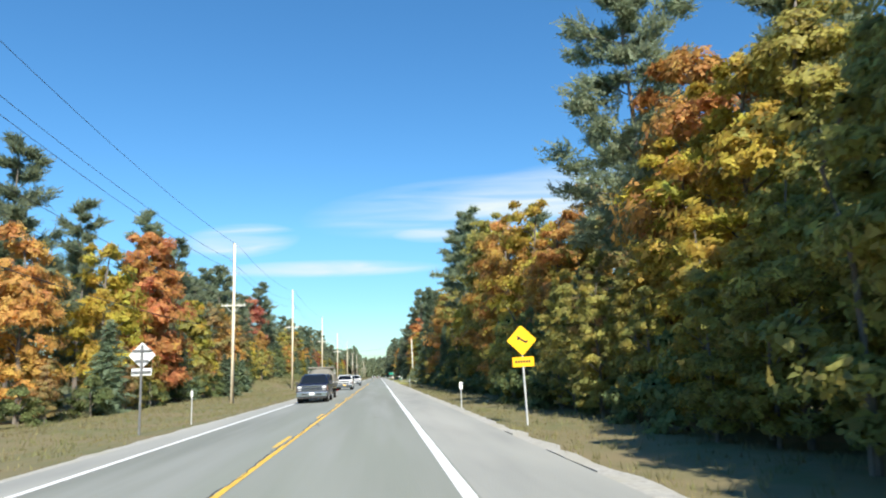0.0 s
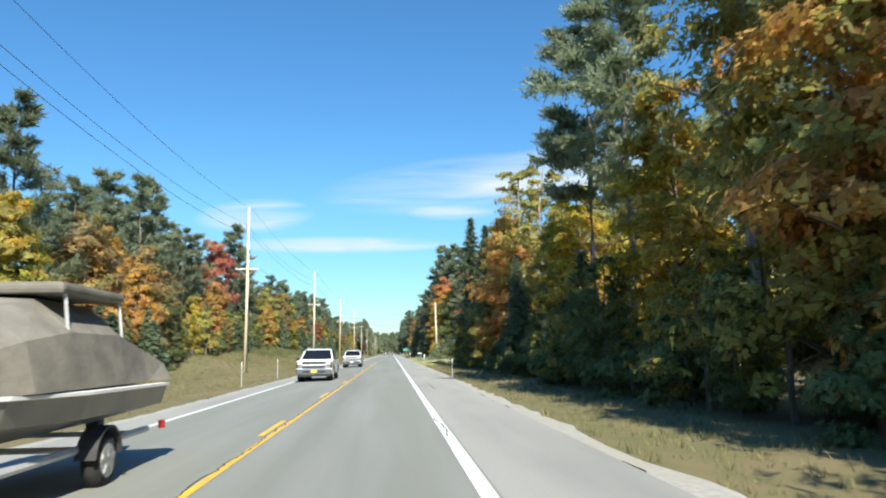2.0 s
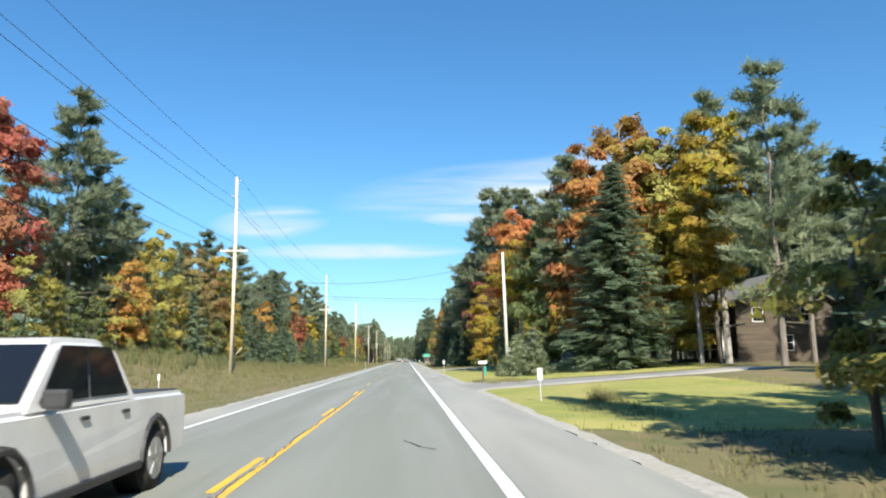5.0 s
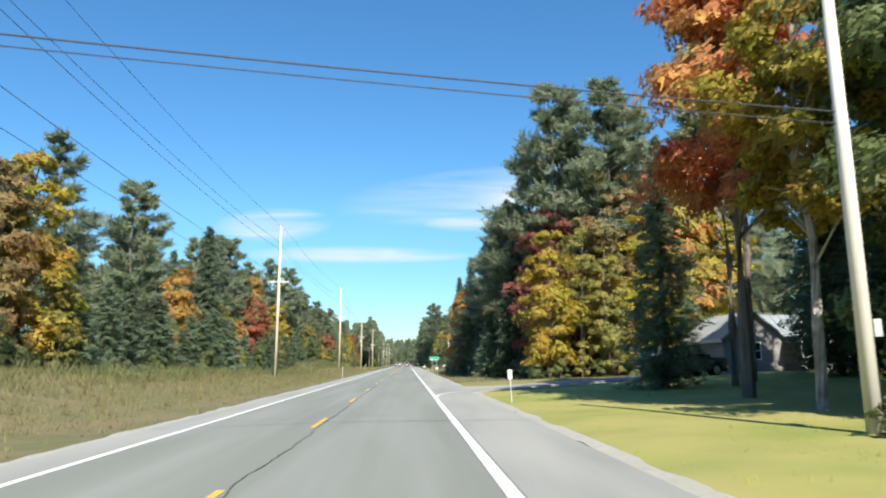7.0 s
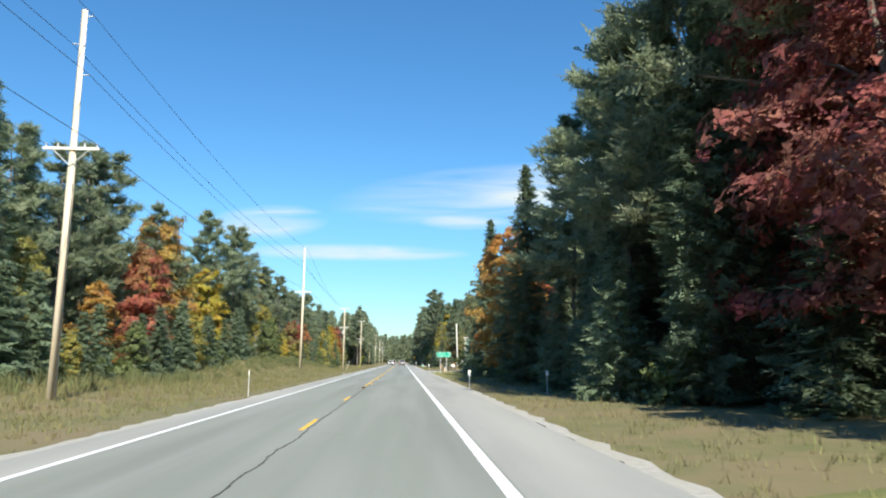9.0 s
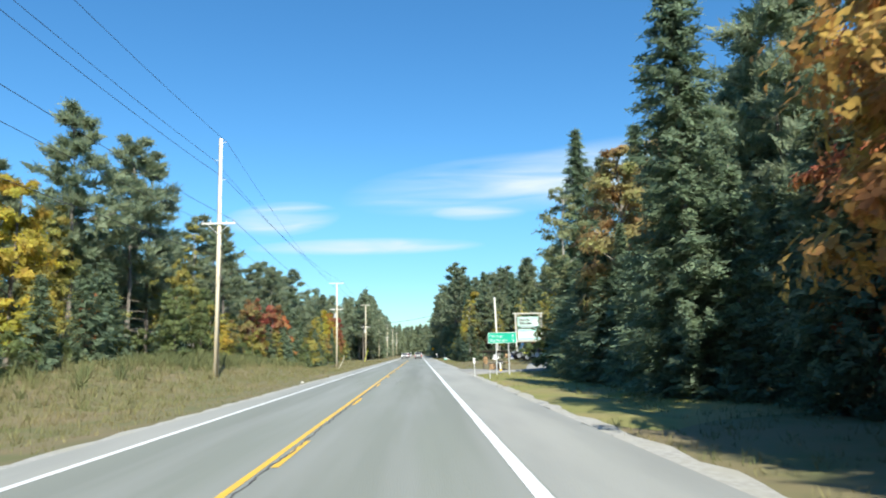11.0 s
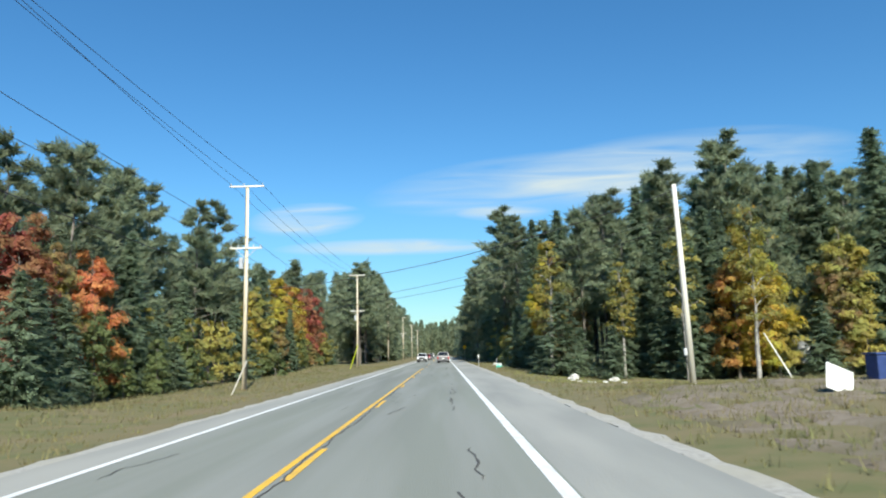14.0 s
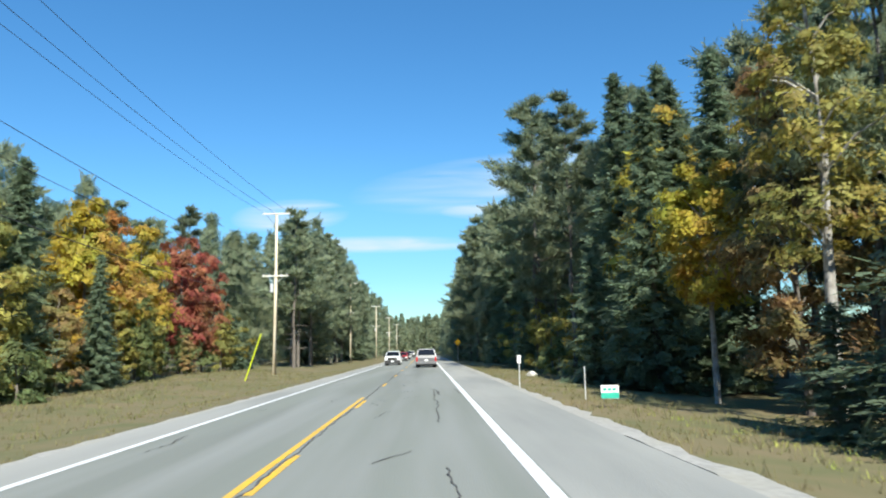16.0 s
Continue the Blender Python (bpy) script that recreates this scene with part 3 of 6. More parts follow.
def pine(name, label, leaf, height, spread, seed, clear, limbs, sprays, size):
    """A white pine: tall stem with dead stubs below, uneven rising limbs that end in soft plumes above."""
    r = random.Random(seed)
    rn = np.random.default_rng(seed)
    t = thing(name, label, "tree")
    bm = bmesh.new()
    pts = [(r.uniform(-0.2, 0.2) * i / 3, r.uniform(-0.2, 0.2) * i / 3, height * 0.97 * i / 6) for i in range(7)]
    pts[0] = (0, 0, -0.5)
    R = 0.0080 * height + 0.05
    tube(bm, pts, [R * (1.15 - 0.17 * i) for i in range(7)], 8)
    for k in range(14):
        z, a, d = height * r.uniform(0.12, clear + 0.15), r.uniform(0, 6.3), r.uniform(0.7, 2.0)
        tube(bm, [(0, 0, z), (math.cos(a) * d, math.sin(a) * d, z + r.uniform(-0.3, 0.2))], [0.035, 0.012], 3)
    cs, ns, al = [], [], []
    for k in range(limbs):
        f = (k + r.random()) / limbs
        z = height * (clear + (0.97 - clear) * f)
        a = k * 2.39996 + r.uniform(-0.5, 0.5)
        lobe = 1 + 0.28 * math.sin(2 * a + seed * 1.7) * math.cos(7 * f + seed)
        L = spread * (0.16 + 0.84 * (1 - f) ** 0.75) * r.uniform(0.45, 1.05) * lobe * (0.65 if f < 0.10 else 1)
        up = r.uniform(0.10, 0.34) + 0.25 * f
        ca, sa = math.cos(a), math.sin(a)
        end = Vector((ca * L, sa * L, z + up * L))
        if k % 2 == 0:
            tube(bm, [(0, 0, z), end * 0.55 + Vector((0, 0, z * 0.45)), end], [0.055, 0.035, 0.012], 3)
        plumes = 3 if L > 1.6 else 2
        m = max(5, sprays // plumes)
        for j in range(plumes):
            s = (0.50, 0.78, 1.0)[j + 3 - plumes]
            swing = r.uniform(-0.26, 0.26) * L
            c = np.array([ca * L * s - sa * swing, sa * L * s + ca * swing, z + up * L * s + r.uniform(-0.2, 0.3)])
            rad = (0.17 + 0.12 * r.random()) * L * (1.1 - 0.35 * s) + 0.36
            q = rn.normal(size=(m, 3))
            q /= np.linalg.norm(q, axis=1)[:, None]
            cs.append(c + q * (rn.random((m, 1)) ** 0.5) * rad * np.array([1.0, 1.0, 0.40]))
            ns.append(q * 0.65 + np.array([ca * 0.55, sa * 0.55, 0.55]) + rn.normal(size=(m, 3)) * 0.25)
            al.append(q * 0.7 + np.array([ca * 0.6, sa * 0.6, 0.35]))
    part("trunk", bm, M["bark"], t)
    leaf_cloud("crown", np.concatenate(cs), np.concatenate(ns), size, 1.8, M[leaf], t, seed, np.concatenate(al))
    return t


TREES = {}
HEIGHT = {"amber": 14, "aspen": 14, "orange": 13, "red": 13, "crimson": 15, "scarlet": 13, "yellow": 13, "gold": 13, "olive": 14, "rust": 14, "green": 14, "birch": 15, "bare": 15, "pine": 20, "pine2": 18, "spruce": 16, "fir": 6.5, "youngpine": 3.2, "shrub": 2.6, "sapling": 5.5}
A = "broad autumn maple with %s leaves at the wood's edge"
BROAD = {  # kind: name, label, leaf, spread, bare stem, bark, lobes
    "orange": ("maple_tree", A % "orange", "leaf_orange", 3.3, 0.12, "bark", 80),
    "red": ("maple_tree", A % "bright red", "leaf_red", 3.1, 0.12, "bark", 74),
    "amber": ("maple_tree", "tall orange-red maple with a bare lower trunk", "leaf_red", 3.2, 0.40, "bark", 74),
    "aspen": ("aspen_tree", "slender aspen with thin grey-green leaves", "leaf_aspen", 2.6, 0.22, "bark_pale", 70),
    "crimson": ("maple_tree", A % "dull crimson", "leaf_crimson", 3.6, 0.18, "bark", 74),
    "scarlet": ("maple_tree", A % "deep pinkish red", "leaf_scarlet", 3.0, 0.12, "bark", 74),
    "yellow": ("maple_tree", A % "yellow", "leaf_yellow", 3.3, 0.1, "bark", 80),
    "gold": ("maple_tree", "leaning maple with a golden crown on a long bare stem", "leaf_yellow", 3.0, 0.42, "bark_pale", 60),
    "olive": ("maple_tree", A % "yellow-green turning", "leaf_olive", 3.4, 0.08, "bark", 80),
    "rust": ("maple_tree", A % "rusty brown", "leaf_rust", 3.3, 0.1, "bark", 74),
    "green": ("maple_tree", "broad maple still in green leaf", "leaf_green", 3.5, 0.08, "bark", 80),
    "birch": ("birch_tree", "slender pale-barked birch with thin yellow leaves", "leaf_olive", 2.5, 0.35, "bark_pale", 64),
    "bare": ("birch_tree", "thin grey tree that has lost nearly all its leaves", "leaf_olive", 2.3, 0.35, "bark_pale", 44),
    "shrub": ("shrub", "low leafy shrub at the wood's edge", "leaf_green", 1.7, 0.05, "bark", 13),
    "sapling": ("sapling", "thin yellowing sapling at the wood's edge", "leaf_olive", 1.7, 0.10, "bark", 15),
}


def grow(kind, detail, variant):
    """One tree of a kind: detail 2 for those beside the road, 1 for the middle distance, 0 for the back rows."""
    h = HEIGHT[kind]
    seed = list(HEIGHT).index(kind) + 1 + 40 * variant
    if kind in BROAD:
        name, label, leaf, spread, bare, bark, lobes = BROAD[kind]
        size, n = ((0.80, 900), (0.48, 2800), (0.33, 6800))[detail]
        if kind in ("birch", "bare", "aspen"):
            size, n = size * 0.75, n // (6 if kind == "bare" else 2)
        if kind in ("shrub", "sapling"):
            size, n = ((0.42, 260), (0.34, 560), (0.24, 1300))[detail]
        return broadleaf(name, label, leaf, h, spread, n, size, seed, bare, bark, lobes)
    if kind == "pine":
        return pine("pine_tree", "tall white pine with soft level plumes", "needle", h, 4.6, seed, (0.24, 0.34, 0.18)[variant % 3], *((26, 40, 0.80), (36, 84, 0.50), (44, 180, 0.33))[detail])
    if kind == "pine2":
        return pine("pine_tree", "tall ragged pine with a bare lower stem", "needle", h, 3.7, seed, 0.45, *((18, 40, 0.78), (24, 84, 0.48), (30, 180, 0.32))[detail])
    if kind == "spruce":
        return spruce("spruce_tree", "dark pointed spruce with drooping boughs", "needle_dark", h, 3.0, *((90, 15, 0.85), (165, 24, 0.52), (230, 42, 0.34))[detail], seed, 0.04)
    if kind == "youngpine":
        return spruce("young_pine", "bushy young pine with soft grey-green needles", "needle_pale", h, 1.75, 60, 30, 0.20, seed, 0.02)
    return spruce("fir_tree", "young dense green fir at the wood's edge", "needle_dark", h, 2.0, *((60, 11, 0.55), (85, 16, 0.40), (110, 26, 0.27))[detail], seed, 0.02)


rt = random.Random(77)


def plant(kind, x, y, h=None, wide=1.0, row=0):
    """Sets a tree of that kind at a place; h is its height."""
    detail = 2 if (0 < x < 14.6 or 0 < x < 25.5 and 160 < y < 240) and row == 0 and y < 450 else 1 if row == 0 else 0
    if kind in ("fir", "shrub", "sapling") and detail == 2 and y > 300:
        detail = 1
    if h and h < 7.2:
        detail = min(detail, 1)
    key = (kind, detail, rt.randrange(3 if detail < 2 else 2))
    s = (h / HEIGHT[kind]) if h else rt.uniform(0.85, 1.2)
    m = Matrix.LocRotScale((x, y, ground_z(x, y)), Euler((0, 0, rt.uniform(0, 6.28))), (s * wide, s * wide, s))
    if key in TREES:
        ob = copy_thing(TREES[key], Matrix())
    else:
        ob = TREES[key] = grow(*key)
    ob.matrix_basis = m
    return ob


# trees set one by one, most that stand out, some unseen for shade: kind, x, y, height
LEFT_BANK_A = [
    ("orange", -21.5, 50.3, 13.8), ("pine", -26.5, 59, 22.5), ("yellow", -21.5, 64.7, 15), ("pine", -26.5, 71.9, 20.6), ("red", -21.5, 76.9, 18.1), ("red", -21.5, 77.8, 17.8),
    ("pine", -26.5, 91.5, 23.8), ("olive", -21.5, 94.3, 12.7), ("yellow", -21.5, 95.4, 13), ("pine", -26.5, 105, 22.9), ("fir", -18.9, 105.4, 5.8), ("rust", -21.5, 106.9, 14.1),
    ("orange", -21.5, 108.8, 13.3), ("fir", -18.9, 115.4, 5), ("pine", -26.5, 116.2, 18.2), ("orange", -21.5, 118.1, 10.6), ("rust", -21.5, 120.1, 13), ("pine", -26.5, 123.3, 20),
    ("rust", -21.5, 126.6, 10),
]
LEFT_BANK_B = [
    ("pine", -26.5, 132.7, 21.1), ("pine", -26.5, 136.7, 21.5), ("yellow", -21.5, 138, 7.2), ("spruce", -21.5, 143.7, 6.6), ("orange", -21.5, 147.9, 9.4), ("pine", -26.5, 150.4, 17.3),
    ("pine", -26.5, 156.4, 17.7), ("scarlet", -28.2, 176.9, 20), ("orange", -20.6, 183.9, 8.1), ("pine", -28.2, 189.7, 24.7), ("pine", -28.2, 194.6, 20.4), ("olive", -23.2, 198.5, 13.9),
    ("pine", -28.2, 199.3, 18.4), ("pine", -28.2, 202.3, 17.5), ("rust", -23.2, 210.1, 14), ("rust", -23.2, 217.8, 14.2), ("yellow", -23.2, 220.8, 15.1), ("pine", -28.2, 221.7, 17),
    ("fir", -20.6, 224.2, 5.6), ("fir", -20.6, 228.1, 5.1), ("pine", -28.2, 234.6, 21), ("fir", -20.6, 239, 7.2),
]
LEFT_BANK_C = [
    ("fir", -20.6, 246.4, 4.3), ("pine", -28.2, 251.8, 21.2), ("orange", -23.2, 252.1, 11.9), ("fir", -20.6, 254.1, 7.2), ("pine", -28.2, 254.9, 22.1), ("fir", -20.6, 261.2, 7.2),
    ("spruce", -23.2, 264.4, 19), ("olive", -23.2, 269.1, 10.4), ("fir", -20.6, 273.8, 5.1), ("pine", -28.2, 276.1, 19.9), ("spruce", -28.2, 279, 20.4), ("orange", -23.2, 282.6, 8.7),
    ("fir", -20.6, 283.7, 5.3), ("pine", -28.2, 285.2, 20.9), ("pine", -28.2, 290.2, 22.7), ("scarlet", -23.2, 292.7, 13.7), ("pine", -28.2, 293.6, 22.8), ("fir", -20.6, 296.1, 6),
    ("pine", -28.2, 310.4, 20.1), ("orange", -28.2, 311.6, 19.1), ("yellow", -23.2, 315.3, 12.2), ("red", -23.2, 326.9, 5.3), ("pine", -28.2, 333.4, 23),
]
LEFT_BANK_D = [
    ("olive", -20.5, 339.2, 9.1), ("pine", -25.5, 339.3, 22), ("pine", -25.5, 344, 21.8), ("yellow", -17.9, 344.9, 3.9), ("green", -20.5, 347.1, 7.9), ("pine2", -20.5, 353.9, 15.9),
    ("green", -20.5, 357.1, 6.6), ("bare", -25.5, 358.1, 17.5), ("pine", -25.5, 359.6, 18.8), ("pine", -25.5, 367.6, 20), ("rust", -20.5, 368.2, 9.6), ("scarlet", -20.5, 370.8, 10),
    ("pine", -25.5, 374.2, 17.7), ("fir", -17.9, 379.9, 5.1), ("scarlet", -20.5, 382, 10.7), ("olive", -20.5, 385, 8.5), ("rust", -20.5, 385.2, 9.7), ("pine", -25.5, 388.4, 17.2),
    ("red", -20.5, 390.3, 9.9), ("pine", -25.5, 394.6, 18.5), ("fir", -17.9, 398.1, 3.5), ("pine", -25.5, 399.3, 19.4), ("olive", -20.5, 400.1, 6.7),
]
LEFT_BANK_E = [
    ("pine", -22.5, 391.5, 17), ("spruce", -20.5, 396, 12), ("pine", -24, 401.5, 18), ("spruce", -19.5, 404, 9),
    ("pine2", -25.5, 405.9, 19.4), ("pine", -25.5, 410.8, 19.2), ("fir", -17.9, 418.4, 4.3), ("pine", -25.5, 424.2, 20), ("yellow", -20.5, 426.6, 8.8), ("olive", -20.5, 431, 11),
    ("pine", -25.5, 431.2, 21.3), ("spruce", -20.5, 434.2, 13.5), ("spruce", -17.9, 438.4, 8.3), ("yellow", -20.5, 442, 13), ("pine", -25.5, 442.8, 14.9), ("orange", -20.5, 444, 12.3),
    ("yellow", -20.5, 451.7, 12.3), ("scarlet", -20.5, 460.5, 12.9), ("scarlet", -20.5, 467.3, 12.5), ("pine", -25.5, 477.2, 18.8),
]
# those below y = 8 are out of view, added to shade the verge
RIGHT_EDGE_A = [
    ("pine", 13.9, -30, 18), ("olive", 13.4, -22, 15), ("pine", 14.4, -15, 18), ("olive", 11.4, -9, 13), ("olive", 11.2, -2, 12.5), ("rust", 11.2, 5, 11.5), ("olive", 11.2, 9.5, 8), ("pine", 12.4, 0, 15), ("pine", 14.9, -6, 18), ("olive", 13, -2, 13),
    ("pine", 13.8, 3, 17), ("olive", 13.3, 11, 12), ("olive", 12.7, 12.3, 9.6), ("yellow", 11.3, 16.2, 4.6), ("olive", 14.5, 18.3, 12.9), ("yellow", 13.1, 19.1, 11),
    ("yellow", 13, 23.9, 10), ("orange", 14.5, 24.4, 14.2), ("rust", 13.5, 26.8, 8.4), ("pine", 13.7, 29, 19.8), ("olive", 14.5, 41.6, 10.7), ("orange", 13.5, 42.8, 11.9),
]
RIGHT_FRONT = [
    ("olive", 10.9, 14, 6), ("yellow", 11.2, 18.6, 6), ("olive", 10.9, 23.5, 5.5), ("rust", 11, 28, 6), ("olive", 11, 34, 6), ("green", 11, 40, 5.5),
]
RIGHT_EDGE_B = [
    ("orange", 14.5, 45.2, 10.5), ("yellow", 13.3, 49.2, 14.2), ("orange", 12.7, 55.1, 13.5), ("orange", 11.7, 55.6, 7), ("orange", 13.5, 62.4, 15.4), ("olive", 13.2, 65, 17),
    ("birch", 12.5, 68.1, 17.5), ("yellow", 12.9, 74.7, 12), ("pine2", 12.5, 78.4, 20), ("sapling", 10.2, 82.6, 3),
    ("pine2", 12.9, 85.4, 20), ("sapling", 10.4, 87.1, 3),
]
RIGHT_EDGE_BB = [
    ("spruce", 11.3, 90.2, 3.9), ("yellow", 14, 92.9, 12), ("olive", 14, 96.2, 12), ("spruce", 11.3, 99.4, 8.2),
    ("birch", 13.5, 100.5, 16.5), ("spruce", 11.9, 102.7, 9), ("birch", 13.5, 108.7, 18.3), ("orange", 12.7, 109.6, 12.9), ("orange", 13.5, 113.5, 14.9), ("olive", 14.4, 122, 16),
    ("spruce", 12.1, 124.6, 12.8), ("spruce", 12.7, 126, 15.5), ("yellow", 14.9, 130, 15), ("spruce", 11.8, 132, 17.5), ("birch", 15, 134, 17),
]
RIGHT_LAWN = [
    ("pine2", 28, 150, 19), ("yellow", 27, 188, 19), ("spruce", 18.5, 177.6, 16.2),
    ("pine", 27, 170, 21), ("youngpine", 11.5, 175.8, 3.5), ("youngpine", 10.2, 176.9, 3), ("shrub", 11.8, 177.6, 2), ("gold", 25, 178.5, 14), ("gold", 28.5, 181.5, 21.5),
    ("pine2", 32.5, 176, 19), ("youngpine", 10.8, 178.4, 3.2), ("shrub", 9.8, 179.2, 1.6), ("youngpine", 12.0, 179.2, 2.9), ("shrub", 10.9, 185.2, 0.9), ("shrub", 11.7, 184.6, 1.1), ("shrub", 12.8, 184.8, 1.2), ("pine", 28, 182, 23), ("pine", 16.4, 184.6, 19), ("green", 14.6, 187.5, 14),
    ("olive", 24.5, 183, 21), ("orange", 21.5, 184.5, 23), ("olive", 23, 187, 21), ("red", 18.2, 184.5, 20.5), ("green", 25.5, 191, 20),
]
DRIVE_SHRUBS = [
    ("shrub", 12.4, 229.6, 1.4), ("shrub", 14.4, 230, 1.6), ("sapling", 16, 229.4, 3), ("shrub", 17.8, 230, 1.6), ("shrub", 20.3, 230.4, 1.7), ("sapling", 19, 229.6, 2.8), ("shrub", 22.4, 230.8, 1.7),
]
RIGHT_DRIVE = [
    ("rust", 24.5, 196, 20), ("amber", 13.6, 196.5, 16.6), ("gold", 13, 191.2, 12.5), ("pine", 28, 203, 22), ("spruce", 13.9, 205, 12), ("pine2", 16.6, 204, 17), ("spruce", 24.6, 204, 18), ("pine2", 18.6, 206.5, 19),
    ("spruce", 24.2, 208.5, 17), ("green", 27.5, 212.5, 14), ("olive", 18.5, 231, 11), ("yellow", 13.8, 231.5, 12.5), ("yellow", 22.5, 232.5, 14), ("birch", 17.5, 234.8, 15),
    ("rust", 20.5, 236, 19), ("olive", 27, 237, 20), ("red", 27, 238, 21), ("fir", 16.5, 238.5, 5), ("pine", 21.5, 239, 29), ("yellow", 31, 239, 19),
    ("crimson", 15.5, 239.6, 16), ("fir", 14, 240.5, 6), ("crimson", 15.6, 243, 17), ("pine", 17, 243, 30), ("pine2", 24.5, 243, 28), ("spruce", 21, 244, 17),
    ("spruce", 29, 244, 17), ("spruce", 13, 246, 15), ("spruce", 25, 246, 17), ("pine", 19.5, 248, 31), ("spruce", 17.5, 248, 18),
]
# those past x = 17 and y = 317: mostly unseen, added to shade the lot
RIGHT_EDGE_C = [
    ("pine", 16.5, 255, 28), ("pine", 14.6, 263, 22), ("spruce", 11, 272, 16), ("orange", 10.5, 280, 13), ("red", 14, 286, 11), ("pine", 17.5, 293.5, 15),
    ("fir", 11.2, 295, 5), ("fir", 11.5, 299.5, 6), ("pine", 17.8, 299, 19), ("fir", 11, 303.5, 5), ("rust", 12.6, 305.5, 12.2), ("rust", 14.6, 306.5, 12.5),
    ("fir", 11.2, 309.5, 5.5), ("spruce", 17.5, 310, 13), ("fir", 13, 314.2, 5.2), ("aspen", 11.9, 317.2, 12.5), ("spruce", 13.5, 318.6, 16.9), ("spruce", 10.9, 292.6, 16), ("spruce", 11.6, 302.5, 7.5), ("spruce", 11.8, 308.5, 7.5), ("spruce", 18.2, 302, 16), ("spruce", 17.5, 318, 17), ("pine", 25, 319, 20),
    ("pine", 32.5, 320, 20), ("spruce", 21.5, 321, 20), ("spruce", 28.5, 321, 19), ("pine", 28, 325, 19), ("olive", 24.5, 327, 16),
]
# the first two are mostly out of view, added to shade the lot
RIGHT_LOT = [
    ("pine", 25.5, 331, 19), ("spruce", 21.5, 333, 15), ("pine", 18.6, 333, 19), ("birch", 25, 397, 13), ("fir", 32, 401, 6), ("sapling", 35.5, 401, 5),
    ("spruce", 22, 401, 11), ("fir", 38.5, 401.5, 5.5), ("fir", 27.5, 402, 7), ("spruce", 23.5, 402, 14), ("fir", 22.8, 403, 7), ("spruce", 25, 403, 14),
    ("fir", 20.5, 404, 6), ("fir", 16.2, 404.2, 4.5), ("birch", 17.4, 405.5, 10), ("fir", 12.2, 406.4, 7.2), ("spruce", 21.5, 407, 14), ("spruce", 18.5, 407.5, 10),
    ("pine2", 18.6, 409, 14), ("fir", 10.9, 409.5, 3), ("fir", 14.6, 410, 4.5),
]
RIGHT_EDGE_D = [
    ("yellow", 30, 411, 16), ("birch", 12.2, 411.8, 12.6), ("pine", 15.8, 414, 16), ("spruce", 22.5, 415, 17), ("rust", 14.2, 417, 12), ("pine", 19.5, 421, 18),
    ("gold", 12.9, 421, 9.3), ("spruce", 13, 428, 15), ("yellow", 15.8, 434, 16), ("spruce", 14.1, 437, 19.3), ("spruce", 17.9, 440, 21), ("pine2", 13, 447, 21), ("pine", 12, 458, 25),
    ("pine", 13.5, 466, 25), ("pine", 9.5, 497, 20), ("pine", 9, 506, 20), ("spruce", 9, 515, 17),
]
RIGHT_BACK = [
    ("pine", 21.7, 425, 20.5), ("spruce", 21, 412, 18), ("pine", 24.2, 415, 19.6), ("pine2", 27.8, 410, 18.2), ("spruce", 28.4, 416, 19.8), ("pine", 31.3, 415, 20.5), ("pine", 33.6, 417, 20),
    ("spruce", 35.7, 415, 20.9), ("pine", 38, 417, 20.5), ("spruce", 40, 415, 21), ("pine", 43, 416, 20), ("pine", 46.3, 415, 20.5), ("spruce", 49.6, 415, 20), ("pine", 53.7, 415, 20.6),
    ("orange", 24.8, 400, 9.4), ("yellow", 26.4, 400, 11.6), ("olive", 28.2, 400.5, 8.3), ("rust", 34, 402, 10.6), ("bare", 20.9, 400, 13),
]
for grove in (LEFT_BANK_A, LEFT_BANK_B, LEFT_BANK_C, LEFT_BANK_D, LEFT_BANK_E, RIGHT_EDGE_A, RIGHT_FRONT, RIGHT_EDGE_B, RIGHT_EDGE_BB, RIGHT_LAWN, DRIVE_SHRUBS, RIGHT_DRIVE, RIGHT_EDGE_C, RIGHT_LOT, RIGHT_EDGE_D, RIGHT_BACK):
    for kind, x, y, h in grove:
        plant(kind, x, y, h, 1.6 if kind == "fir" and h < 4 else 1.3 if kind == "fir" else 1.7 if kind == "spruce" and h == 16.2 else 1.0)

# the woods between and behind them
WARM = ["orange", "yellow", "rust", "olive", "red"]


def wood(y0, y1, edge, side, gap, rows, kinds, heights):
    """Rows of mixed trees on one side of the road (side -1 or 1), from the wood's edge back."""
    for row in range(rows):
        y = y0 + rt.uniform(0, gap)
        while y < y1:
            x = side * (edge + row * 4.2 + rt.uniform(-1.2, 1.4))
            k = rt.choices(list(kinds), list(kinds.values()))[0]
            plant(k, x, y, rt.uniform(*heights) * (1.0 + 0.10 * row) * (0.8 if k in WARM else 1.0), 1.0, row)
            y += gap * rt.uniform(0.65, 1.35) * (1 + 0.15 * row)


MIX = {"pine": 3, "pine2": 3, "spruce": 2, "orange": 1.3, "yellow": 1, "olive": 1.5, "rust": 1}
DARK = {"pine": 4, "pine2": 3, "spruce": 3, "olive": 0.7, "rust": 0.5, "orange": 0.4}
wood(15, 165, 30.5, -1, 6.0, 1, MIX, (15, 18))
wood(165, 330, 32, -1, 6.0, 1, DARK, (14, 18))
wood(330, 424, 29.5, -1, 6.4, 1, DARK, (15, 18))
wood(330, 424, 35, -1, 7.0, 2, DARK, (14, 17))
wood(426, 480, 25.5, -1, 6.0, 2, DARK, (12, 15.5))
